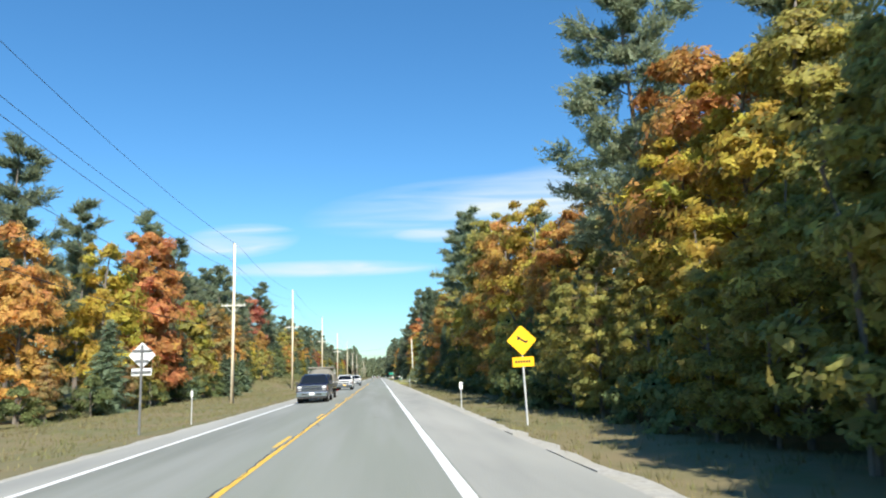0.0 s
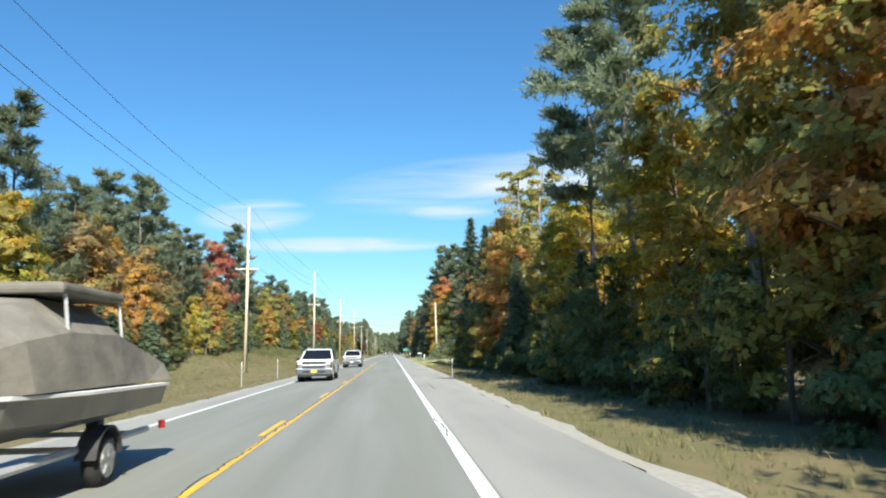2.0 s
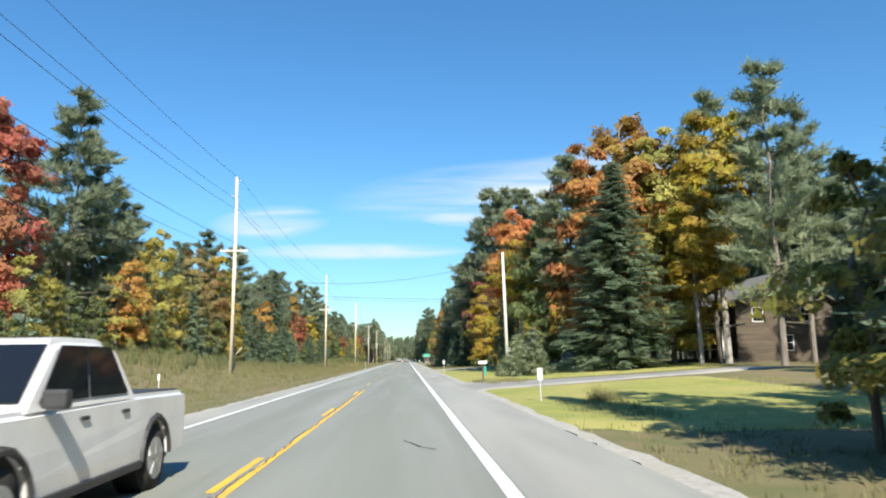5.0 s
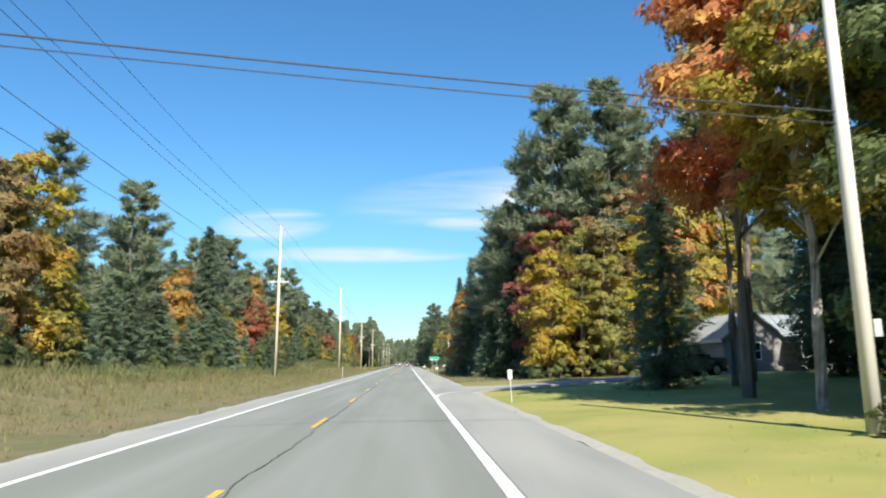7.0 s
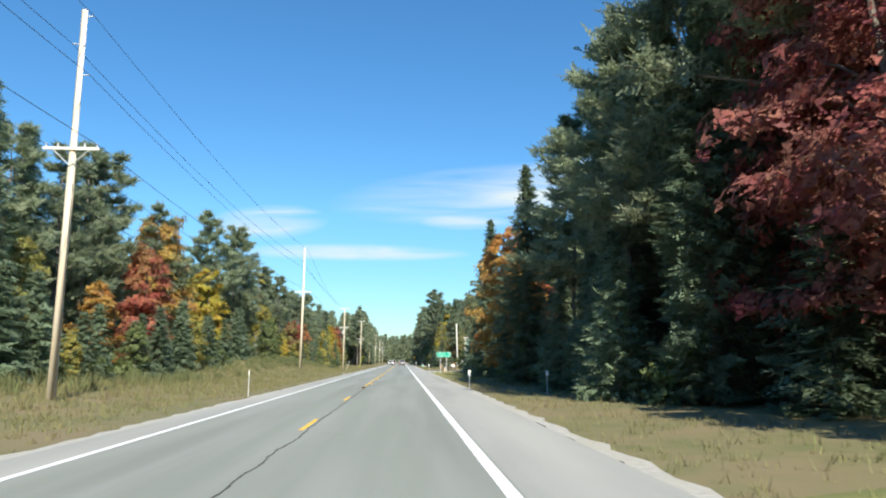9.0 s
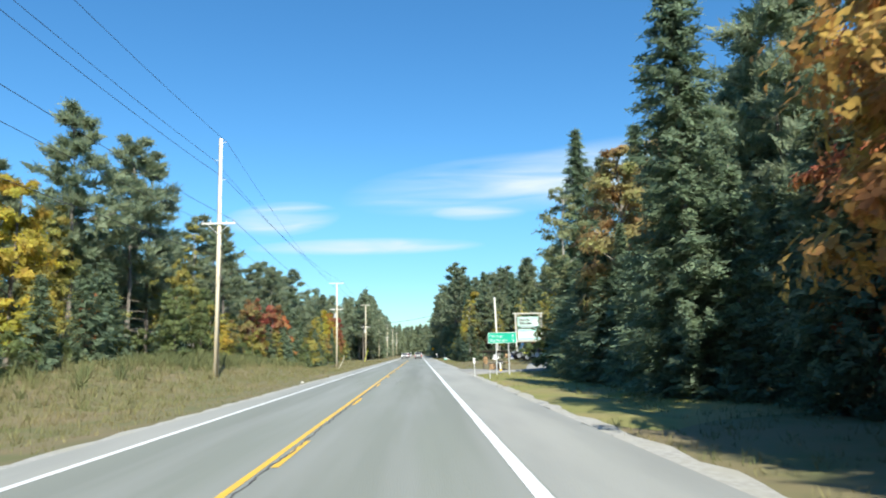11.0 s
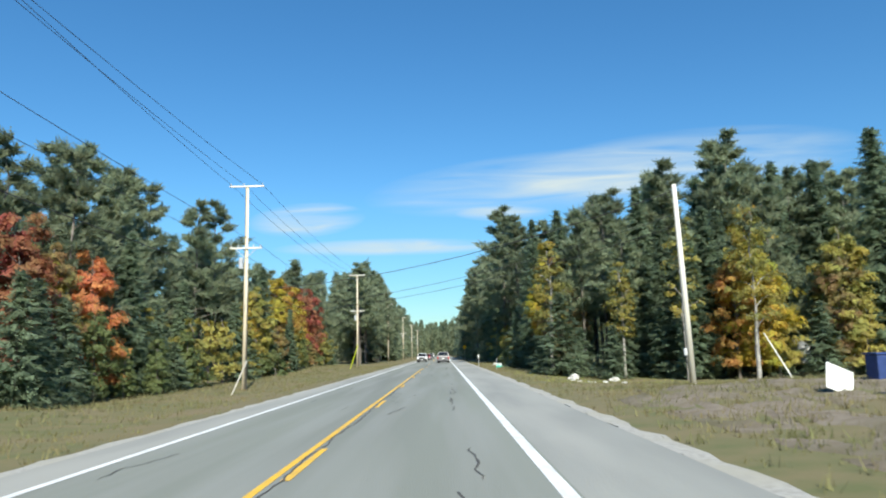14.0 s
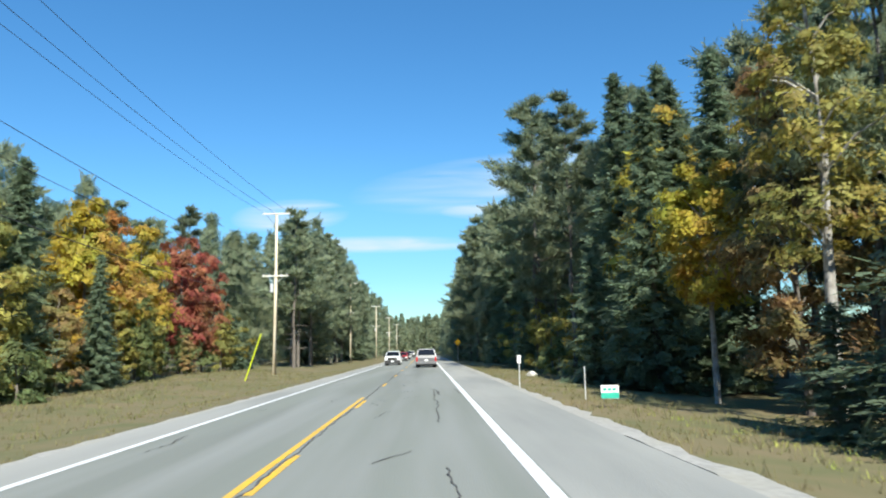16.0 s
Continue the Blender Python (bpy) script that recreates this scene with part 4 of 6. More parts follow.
# starts behind the first view: unseen trees there are added for their shade
wood(-34, 138, 18.5, 1, 10.5, 2, {"pine": 3, "pine2": 1.5, "olive": 3, "yellow": 2.5, "rust": 1, "orange": 1.5, "spruce": 0.6}, (17, 21))
wood(168, 240, 46, 1, 5.5, 2, {"spruce": 3, "pine": 3, "olive": 1, "yellow": 1}, (18, 23))
wood(246, 269, 13.5, 1, 5.6, 3, {"pine": 4, "pine2": 1, "spruce": 4, "rust": 0.8}, (17, 22))
wood(424, 480, 16.5, 1, 6.0, 3, {"pine": 4, "pine2": 2, "spruce": 3, "olive": 0.8, "yellow": 0.4}, (15, 20))
wood(480, 580, 11.0, 1, 5.5, 1, {"pine": 4, "spruce": 2, "olive": 0.7}, (19, 24))
wood(480, 580, 15.0, -1, 5.5, 1, {"pine": 4, "spruce": 2, "orange": 0.6}, (18, 22))
wood(294, 317, 19.5, 1, 5.0, 3, {"spruce": 3, "pine": 2, "olive": 1}, (15, 19))
wood(269, 294, 24, 1, 5.5, 2, {"spruce": 3, "pine": 3}, (13, 17))
# woods behind the shop and its lot
for i in range(36):
    k = rt.choices(["pine", "pine2", "spruce", "orange", "olive", "yellow"], [6, 2, 1.3, 0.5, 1, 0.8])[0]
    x, row = 26 + (i % 12) * 4.6 + rt.uniform(-1.5, 1.5), i // 12
    y = 405 + row * 8 + rt.uniform(-2, 2)
    if 31 < x < 46 and y < 417:
        k, y = rt.choice(["pine2", "olive", "spruce"]), 403 + rt.uniform(-1, 1) if row == 0 else 421
    plant(k, x, y, rt.uniform(16.5, 21.5) * (0.7 if k in WARM else 1) + row * 1.8)
for i in range(12):
    plant(rt.choice(["pine", "spruce", "pine2"]), 50 + rt.uniform(0, 6), 330 + i * 6.2, rt.uniform(16, 21))
# low growth along the edges
LOW_MIX = ("fir", "shrub", "sapling", "olive", "shrub", "green", "rust")
for y0, y1, edge, side, gap, kinds in ((20, 165, 19.4, -1, 2.8, LOW_MIX), (165, 222, 21.0, -1, 3.0, ("fir", "shrub", "sapling", "olive", "green")), (222, 330, 20.8, -1, 2.8, ("fir", "fir", "shrub", "olive", "green", "fir")), (330, 480, 18.4, -1, 3.0, LOW_MIX + ("fir", "green")),
                                       (2, 46, 10.4, 1, 1.9, ("shrub", "olive", "shrub", "sapling")), (46, 136, 11.2, 1, 2.2, ("shrub", "sapling", "shrub", "green", "shrub")), (2, 136, 12.8, 1, 2.0, ("shrub", "green", "shrub", "fir", "rust")), (247, 318, 11.6, 1, 2.4, ("fir", "shrub", "fir")), (430, 480, 12.0, 1, 3.2, ("fir", "shrub", "sapling"))):
    y = y0
    while y < y1:
        k = rt.choice(kinds)
        plant(k, side * (edge + rt.uniform(-0.8, 1.0)), y, rt.uniform(3.5, 6.5) if k in WARM or k == "green" else None)
        y += gap * rt.uniform(0.6, 1.4)


def far_woods():
    """The woods beyond, too far to count: slim crowns of needle sprays."""
    r = np.random.default_rng(5)
    cs, ns = [], []
    spots = [(s * (11 if s > 0 else 15) + s * 45 * r.random() ** 1.5, r.uniform(482, 900)) for s in (-1, 1) for _ in range(230)] + [(-r.uniform(34, 75), r.uniform(-20, 480)) for _ in range(170)] + [(r.uniform(26, 70), r.uniform(-20, 140)) for _ in range(70)] + [(r.uniform(38, 80), r.uniform(140, 310)) for _ in range(70)] + [(r.uniform(45, 100), r.uniform(420, 480)) for _ in range(40)]
    spots += [(r.uniform(-50, 50), r.uniform(800, 880)) for _ in range(240)]
    for x, y in spots:
        h = r.uniform(16, 23)
        m = 220
        f = r.random(m) ** 0.75
        a = r.random(m) * 6.283
        d = (1.02 - f) ** 0.7 * r.uniform(3.0, 4.6) * (0.55 + 0.5 * r.random(m))
        cs.append(np.stack([x + np.cos(a) * d, y + np.sin(a) * d, ground_z(float(x), float(y)) + h * (0.04 + 0.96 * f)], 1))
        ns.append(r.normal(size=(m, 3)) * 0.5 + np.stack([np.cos(a) * 0.8, np.sin(a) * 0.8, 0.5 + 0 * a], 1))
    ob = leaf_cloud("far_woods", np.concatenate(cs), np.concatenate(ns), 1.5, 1.4, M["needle"], None, 5)
    tagged(ob, "dense dark evergreen woods stretching away", "woods", kind="stuff")


far_woods()

# ---- grass and weeds ----
def tufts(name, label, spots, heights, blades, width, material, seed):
    """Tufts of upright bent blades, too many to count."""
    r = np.random.default_rng(seed)
    vs = []
    for (x, y), h in zip(spots, heights):
        z = ground_z(float(x), float(y))
        for _ in range(blades):
            a, b = r.random() * 6.283, h * (0.5 + 0.7 * r.random())
            lx, ly = r.normal() * 0.35 * h, r.normal() * 0.35 * h
            px, py = x + r.normal() * 0.10, y + r.normal() * 0.10
            w = width * (0.6 + 0.8 * r.random())
            vs += [(px - math.cos(a) * w, py - math.sin(a) * w, z - 0.03), (px + math.cos(a) * w, py + math.sin(a) * w, z - 0.03), (px + lx, py + ly, z + b)]
    fs = [(3 * i, 3 * i + 1, 3 * i + 2) for i in range(len(vs) // 3)]
    return tagged(raw(name, vs, fs, material), label, "grass", kind="stuff")


rg = np.random.default_rng(21)


def scatter(n, x0, x1, y0, y1, power=1.0):
    return np.stack([x0 + (x1 - x0) * rg.random(n) ** power, y0 + (y1 - y0) * rg.random(n)], 1)


s1 = np.concatenate([scatter(15000, -4.9, -19, 5, 470, 0.8), scatter(9000, -7, -21, 125, 365)])
tufts("verge_grass", "dry brown and grey-green roadside grass and weeds", s1, (0.08 + 0.24 * rg.random(len(s1)) * np.clip((-s1[:, 0] - 4.5) / 6, 0.15, 1)) * np.where((s1[:, 1] > 130) & (s1[:, 1] < 360), 1.5, 1.0), 6, 0.017, M["blade_dry"], 1)
s2 = np.concatenate([scatter(2300, 6.05, 10.5, 2, 142), scatter(1500, 6.05, 11.5, 225, 318), scatter(1700, 6.1, 16, 338, 412), scatter(1100, 7, 15.5, 342, 374), scatter(900, 6.05, 11, 412, 470)])
tufts("verge_grass", "straw-coloured grass along the gravel edge", s2, 0.08 + 0.16 * rg.random(len(s2)), 7, 0.013, M["blade_dry"], 2)
s3 = np.concatenate([scatter(2600, 6.1, 26, 169, 213), scatter(1100, 6.1, 20, 139, 160), scatter(700, 6.0, 10, 290, 319), scatter(500, 8, 20, 385, 415)])
tufts("lawn_grass", "short sunlit yellow-green lawn grass", s3, 0.09 + 0.08 * rg.random(len(s3)), 8, 0.010, M["blade_green"], 3)
s4 = scatter(420, -10.5, -19, 160, 320)
tufts("weeds", "tall brushy weeds on the verge", s4, 0.3 + 0.45 * rg.random(len(s4)), 14, 0.022, M["blade_dry"], 4)

s6 = np.concatenate([scatter(170, 6.3, 9.2, 164, 171), scatter(160, 6.8, 9.5, 142, 148)])
tufts("weeds", "dry brown weeds on the lawn's edge", s6, 0.12 + 0.25 * rg.random(len(s6)), 12, 0.009, M["blade_dry"], 6)
s7 = scatter(70, 8.7, 9.7, 148.5, 149.5)
tufts("dry_bush", "dry brown leafless bush on the lawn", s7, 0.3 + 0.4 * rg.random(len(s7)), 10, 0.007, M["blade_dry"], 7)
s5 = np.concatenate([scatter(420, -13, -20, 150, 318, 0.7), scatter(360, -12.5, -18.5, 318, 366, 0.7)])
tufts("brush", "tall olive-green brush in front of the wood", s5, 0.45 + 0.75 * rg.random(len(s5)), 30, 0.03, M["blade_olive"], 5)

# ---- utility poles and wires ----
# x, y, height, foot, arm below the top
LEFT_POLES = [(-11.6, 70.57, 15.56, -0.74, 6.13), (-11.95, 121.5, 16.45, -0.15, 6.3), (-11.8, 182.55, 16.1, 0.57, 6.2), (-11.95, 251.4, 16.72, -0.12, 6.3), (-11.5, 319.3, 16.5, 0.3, 6.1), (-11.95, 395.4, 14.8, -0.85, 4.6), (-11.57, 459.4, 14.7, -0.36, 5.8), (-11.8, 527, 14.5, -0.3, 5.5), (-11.8, 595, 14.5, -0.3, 5.5), (-11.8, 665, 14.5, -0.3, 5.5), (-11.8, 735, 14.5, -0.3, 5.5), (-11.8, 12, 15.7, -0.6, 6.2)]


def left_pole(x, y, h, z, below, tee):
    t = thing("utility_pole", "tall weathered wooden utility pole with a cross-arm" + (" and a top arm" if tee else ""), "utility pole", pose(x, y, z), "poles beside the road")
    bm = bmesh.new()
    tube(bm, [(0, 0, -0.6), (0.02, 0, h * 0.5), (0, 0, h)], [0.20, 0.165, 0.125], 12)
    smooth(part("pole", bm, M["pole_wood"], t))
    arm = h - below
    part("cross_arm", boxed(-1.15, 1.15, -0.20, -0.09, arm - 0.06, arm + 0.06, 0.01), M["pole_grey"], t)
    for s in (-1, 1):
        bm = bmesh.new()
        tube(bm, [(s * 0.75, -0.15, arm - 0.05), (0, -0.15, arm - 0.75)], [0.025, 0.025], 5)
        part("brace", bm, M["metal"], t)
        for d in (0.55, 1.05):
            bm = bmesh.new()
            tube(bm, [(s * d, -0.14, arm + 0.06), (s * d, -0.14, arm + 0.24)], [0.045, 0.03], 6)
            part("insulator", bm, M["metal"], t)
    if tee:
        part("top_arm", boxed(-1.25, 1.25, -0.16, -0.06, h - 0.10, h + 0.02, 0.01), M["pole_grey"], t)
        for d in (-1.15, -0.2, 1.15):
            bm = bmesh.new()
            tube(bm, [(d, -0.11, h), (d, -0.11, h + 0.18)], [0.045, 0.03], 6)
            part("insulator", bm, M["metal"], t)
        bm = bmesh.new()
        tube(bm, [(-0.3, -0.2, arm - 1.5), (-0.3, -0.2, arm - 0.7)], [0.17, 0.17], 10)
        part("transformer", bm, M["metal"], t)
    else:
        for k, (dz, s) in enumerate(((0.25, 1), (1.55, -1), (2.95, 1))):
            bm = bmesh.new()
            tube(bm, [(0, 0, h - dz - 0.05), (s * 0.42, 0, h - dz)], [0.03, 0.025], 5)
            part("bracket", bm, M["metal"], t)
    bm = bmesh.new()
    tube(bm, [(0.17, -0.08, 0.1), (0.15, -0.07, arm - 1.5)], [0.02, 0.02], 5)
    part("ground_wire", bm, M["wire"], t)
    top = [(-1.15, h + 0.1), (-0.2, h + 0.1), (1.15, h + 0.1)] if tee else [(0.42, h - 0.25), (-0.42, h - 1.55), (0.42, h - 2.95)]
    return [Vector((x + dx, y, z + dz)) for dx, dz in top + [(-1.05, arm + 0.2), (1.05, arm + 0.2), (-0.15, arm - 2.2)]]


def wire(points, sag, radius=0.018):
    c = bpy.data.curves.new("wire", "CURVE")
    c.dimensions, c.bevel_depth, c.bevel_resolution = "3D", radius, 1
    for a, b in zip(points, points[1:]):
        s = c.splines.new("POLY")
        n = 14
        s.points.add(n)
        for i in range(n + 1):
            f = i / n
            p = a.lerp(b, f) - Vector((0, 0, sag * 4 * f * (1 - f)))
            s.points[i].co = (*p, 1)
    c.materials.append(M["wire"])
    ob = new("overhead_wire", c)
    return tagged(ob, "thin dark overhead power line between poles", "power line", "overhead wires")


heads = {round(y): left_pole(x, y, h, z, b, y > 390) for x, y, h, z, b in LEFT_POLES}
order = sorted(heads)
for k in range(6):
    wire([heads[y][k] for y in order], 0.9 if k < 3 else 0.7, 0.013 if k < 5 else 0.018)


def plain_pole(x, y, h, z, lean=0.0, r=0.17, box_z=1.35, side=-1):
    t = thing("utility_pole", "plain weathered wooden service pole beside the road", "utility pole", pose(x, y, z, 0, lean), "poles beside the road")
    bm = bmesh.new()
    tube(bm, [(0, 0, -0.5), (0, 0, h * 0.5), (0, 0, h)], [r * 1.15, r, r * 0.75], 12)
    smooth(part("pole", bm, M["pole_grey"], t))
    part("meter_box", boxed(*sorted((side * (r + 0.01), side * (r + 0.17))), -0.10, 0.08, box_z, box_z + 0.34, 0.02), M["metal"], t)
    bm = bmesh.new()
    tube(bm, [(-r - 0.16 + 0.16 * math.cos(k * 0.7), 0.04, h - 0.45 - 0.2 * math.sin(k * 0.7)) for k in range(10)], [0.014] * 10, 4)
    part("wire_loop", bm, M["wire"], t)
    return t


plain_pole(10.95, 186.0, 10.6, 0.1, -1.0, 0.135, 1.9, 1)
plain_pole(14.2, 379.6, 9.9, -0.2, -1.5, 0.145)
plain_pole(12.0, 534, 11.3, -0.1, 0)
plain_pole(13.0, 262, 9.0, 0, 0)
wire([Vector((-11.8, 182.55, 8.6)), Vector((10.85, 186.0, 10.3))], 1.5, 0.016)
wire([Vector((-11.8, 182.55, 7.0)), Vector((10.9, 186.0, 6.5))], 0.12, 0.016)
wire([Vector((-11.8, 182.55, 6.8)), Vector((10.9, 186.0, 6.25))], 0.10, 0.012)
wire([heads[395][4] - Vector((0, 0, 3.2)), Vector((14.0, 379.6, 9.4))], 0.9, 0.02)
wire([heads[395][4] - Vector((0, 0, 4.6)), Vector((14.0, 379.6, 8.2))], 0.9, 0.012)
wire([heads[395][4] - Vector((0, 0, 4.9)), Vector((14.0, 379.6, 7.6))], 0.9, 0.012)

# ---- vehicles ----
M["glass_dark"] = mat("glass_dark", (0.010, 0.012, 0.015), 0.06, spec=0.35)
M["tyre"] = mat("tyre", (0.02, 0.02, 0.02), 0.9, (0.035, 0.033, 0.03), 12)
M["rim"] = mat("rim", (0.45, 0.46, 0.47), 0.35, metal=0.8)
M["chrome"] = mat("chrome", (0.42, 0.43, 0.45), 0.2, (0.34, 0.35, 0.37), 5, metal=1.0)
M["lamp_clear"] = mat("lamp_clear", (0.75, 0.77, 0.78), 0.2, spec=0.7)
M["lamp_grey"] = mat("lamp_grey", (0.30, 0.31, 0.33), 0.15, (0.2, 0.2, 0.22), 9, spec=0.7)
M["lamp_amber"] = mat("lamp_amber", (0.40, 0.12, 0.02), 0.25, spec=0.6)
M["lamp_red"] = mat("lamp_red", (0.42, 0.02, 0.02), 0.25, spec=0.6)
M["plastic"] = mat("plastic", (0.035, 0.035, 0.037), 0.6, (0.05, 0.05, 0.05), 8)
M["plate"] = mat("plate", (0.72, 0.72, 0.70), 0.5)
M["plate_orange"] = mat("plate_orange", (0.80, 0.50, 0.06), 0.5)


def paint(name, c, rough=0.28):
    m = mat(name, c, rough, tuple(v * 0.85 for v in c), 1.2, spec=0.45)
    m.node_tree.nodes["Principled BSDF"].inputs["Coat Weight"].default_value = 0.25
    return m


M["paint_blue"] = paint("paint_blue", (0.009, 0.013, 0.036))
M["paint_white"] = paint("paint_white", (0.72, 0.72, 0.71))
M["paint_grey"] = paint("paint_grey", (0.16, 0.16, 0.165))
M["paint_red"] = paint("paint_red", (0.36, 0.02, 0.02))
M["paint_black"] = paint("paint_black", (0.02, 0.022, 0.026))
M["paint_green"] = paint("paint_green", (0.022, 0.055, 0.048))


def slab(profile, half):
    """A closed body from a side outline of (y, z) and its half width at each height."""
    bm = bmesh.new()
    left = [bm.verts.new((-half(z), y, z)) for y, z in profile]
    right = [bm.verts.new((half(z), y, z)) for y, z in profile]
    n = len(profile)
    for i in range(n):
        j = (i + 1) % n
        bm.faces.new((left[i], left[j], right[j], right[i]))
    bm.faces.new(left[::-1])
    bm.faces.new(right)
    bmesh.ops.recalc_face_normals(bm, faces=bm.faces[:])
    return bm


def arch(yc, r, z, n=8):
    """Points of a wheel arch, from front to back along the sill."""
    return [(yc + r * math.cos(a), z + r * math.sin(a)) for a in (math.pi * k / n for k in range(n + 1))]


def wheel(parent, x, y, r, w, name="wheel"):
    t = new(name)
    t.parent = parent
    t.location = (x, y, r)
    bm = bmesh.new()
    disc(bm, r, w, Matrix.Rotation(math.pi / 2, 4, "Y"), 24)
    bmesh.ops.bevel(bm, geom=[e for e in bm.edges if abs(e.verts[0].co.x - e.verts[1].co.x) < 1e-4], offset=0.035, segments=2, affect="EDGES")
    smooth(part("tyre", bm, M["tyre"], t))
    s = 1 if x > 0 else -1
    bm = bmesh.new()
    disc(bm, r * 0.62, 0.02, Matrix.Translation((s * (w / 2 + 0.004), 0, 0)) @ Matrix.Rotation(math.pi / 2, 4, "Y"), 20)
    for k in range(5):
        a = 2 * math.pi * k / 5
        box(bm, -0.012, 0.012, -0.03, 0.03, r * 0.1, r * 0.58, 0, Matrix.Translation((s * (w / 2 + 0.016), 0, 0)) @ Matrix.Rotation(a, 4, "X"))
    part("rim", bm, M["rim"], t)


def quad(pts, out=(0, 0, 0), thick=0.012):
    """A thin pane or panel over four corners, pushed out a little."""
    bm = bmesh.new()
    o = Vector(out)
    f = bm.faces.new([bm.verts.new(Vector(p) + o) for p in pts])
    r = bmesh.ops.extrude_face_region(bm, geom=[f])
    bmesh.ops.translate(bm, vec=-o.normalized() * thick if o.length else Vector((0, 0, -thick)), verts=[v for v in r["geom"] if isinstance(v, bmesh.types.BMVert)])
    bmesh.ops.recalc_face_normals(bm, faces=bm.faces[:])
    return bm


def vehicle(name, label, category, m, colour, L, W, H, belt, wheelbase, r, hood, cowl, roof0, roof1, tail, deck=None, cap=None, sill=0.32, chrome=True, plate="plate", group=""):
    """A car, van or pickup that faces +y. hood, cowl, roof0, roof1, tail are distances from the nose; deck is the height of a pickup's box."""
    t = thing(name, label, category, m, group)
    y0 = L / 2
    f, b = y0 - (L - wheelbase) * 0.44, y0 - (L - wheelbase) * 0.44 - wheelbase
    hw = W / 2
    bz = deck or belt
    half = lambda z: hw * (1 - 0.05 * max(0, (0.62 - z)) - 0.03 * max(0, z - 0.8))
    outline = [(y0 - 0.05, sill + 0.06), (y0, sill + 0.25), (y0 - 0.03, hood - 0.12), (y0 - 0.14, hood), (y0 - cowl, belt), (y0 - tail, bz), (-y0 + 0.05, bz - 0.02), (-y0, bz - 0.16), (-y0 + 0.02, sill + 0.12), (-y0 + 0.12, sill)]
    outline += [(p, q) for p, q in arch(b, r * 1.18, sill)[::-1]] + [(p, q) for p, q in arch(f, r * 1.18, sill)[::-1]]
    bm = slab(outline, half)
    bmesh.ops.bevel(bm, geom=[e for e in bm.edges if len(e.link_faces) == 2 and e.calc_face_angle(0) > 1.0 and max(v.co.z for v in e.verts) > sill + 0.2], offset=0.06, segments=3, affect="EDGES")
    part("body", bm, colour, t)
    top = hw * 0.77
    ghalf = lambda z: hw * 0.955 + (top - hw * 0.955) * max(0, (z - belt) / (H - belt))
    roof_end = -y0 + 0.25 if not deck else y0 - roof1 - 0.10
    g = [(y0 - cowl + 0.02, belt - 0.02), (y0 - roof0, H - 0.03), (y0 - roof0 - 0.25, H), (y0 - roof1 + 0.25, H), (y0 - roof1, H - 0.05), (y0 - tail + (0.0 if deck else -0.1), belt - 0.02)]
    bm = slab(g, ghalf)
    bmesh.ops.bevel(bm, geom=[e for e in bm.edges if e.calc_face_angle(0) > 0.5 and min(v.co.z for v in e.verts) > belt], offset=0.09, segments=3, affect="EDGES")
    part("cabin", bm, colour, t)
    # glass
    zt, zb = H - 0.09, belt + 0.05
    yb = lambda z: (y0 - cowl + 0.02) + (-roof0 + cowl - 0.02) * (z - belt + 0.02) / (H - 0.03 - belt + 0.02)
    part("windscreen", quad([(-ghalf(zb) + 0.09, yb(zb), zb), (ghalf(zb) - 0.09, yb(zb), zb), (ghalf(zt) - 0.09, yb(zt), zt), (-ghalf(zt) + 0.09, yb(zt), zt)], (0, 0.018, 0.014)), M["glass_dark"], t)
    yr = lambda z: g[5][0] + (g[4][0] - g[5][0]) * (z - belt + 0.02) / (H - 0.05 - belt + 0.02)
    part("rear_window", quad([(-ghalf(zb) + 0.12, yr(zb), zb), (ghalf(zb) - 0.12, yr(zb), zb), (ghalf(zt) - 0.12, yr(zt), zt), (-ghalf(zt) + 0.12, yr(zt), zt)], (0, -0.018, 0.012)), M["glass_dark"], t)
    n = 3 if (roof1 - roof0) > 2.2 else 2
    a0, a1, c0, c1 = yb(zb) - 0.12, yb(zt) - 0.06, yr(zb) + 0.14, yr(zt) + 0.10
    for s in (-1, 1):
        for k in range(n):
            u, v = k / n + 0.012, (k + 1) / n - 0.012
            part("side_window", quad([(s * ghalf(zb), a0 + (c0 - a0) * u, zb), (s * ghalf(zb), a0 + (c0 - a0) * v, zb), (s * ghalf(zt), a1 + (c1 - a1) * v, zt), (s * ghalf(zt), a1 + (c1 - a1) * u, zt)], (s * 0.012, 0, 0.003)), M["glass_dark"], t)
            part("door_handle", boxed(s * (half(belt - 0.14) - 0.005), s * (half(belt - 0.14) + 0.025), a0 + (c0 - a0) * (k + 0.80) / n - 0.09, a0 + (c0 - a0) * (k + 0.80) / n + 0.09, belt - 0.16, belt - 0.12, 0.008), M["plastic"], t)
        part("mirror", boxed(s * (hw - 0.02), s * (hw + 0.20), yb(belt) - 0.30, yb(belt) - 0.16, belt, belt + 0.17, 0.03), M["plastic"], t)
        for y in (f, b):
            wheel(t, s * (hw - 0.13), y, r, 0.24)
            bm = bmesh.new()
            disc(bm, r * 1.15, 0.30, Matrix.Translation((s * (hw - 0.22), y, sill + 0.04)) @ Matrix.Rotation(math.pi / 2, 4, "Y"), 20)
            part("wheel_well", bm, M["black"], t)
        if deck:
            bez = part("headlight_bezel", boxed(s * (hw - 0.37), s * (hw - 0.015), y0 - 0.22, y0 + 0.004, hood - 0.44, hood - 0.09, 0.03), M["plastic"], t)
            part("headlight", boxed(s * (hw - 0.35), s * (hw - 0.10), y0 - 0.1, y0 + 0.018, hood - 0.24, hood - 0.12, 0.02), M["lamp_clear"], bez)
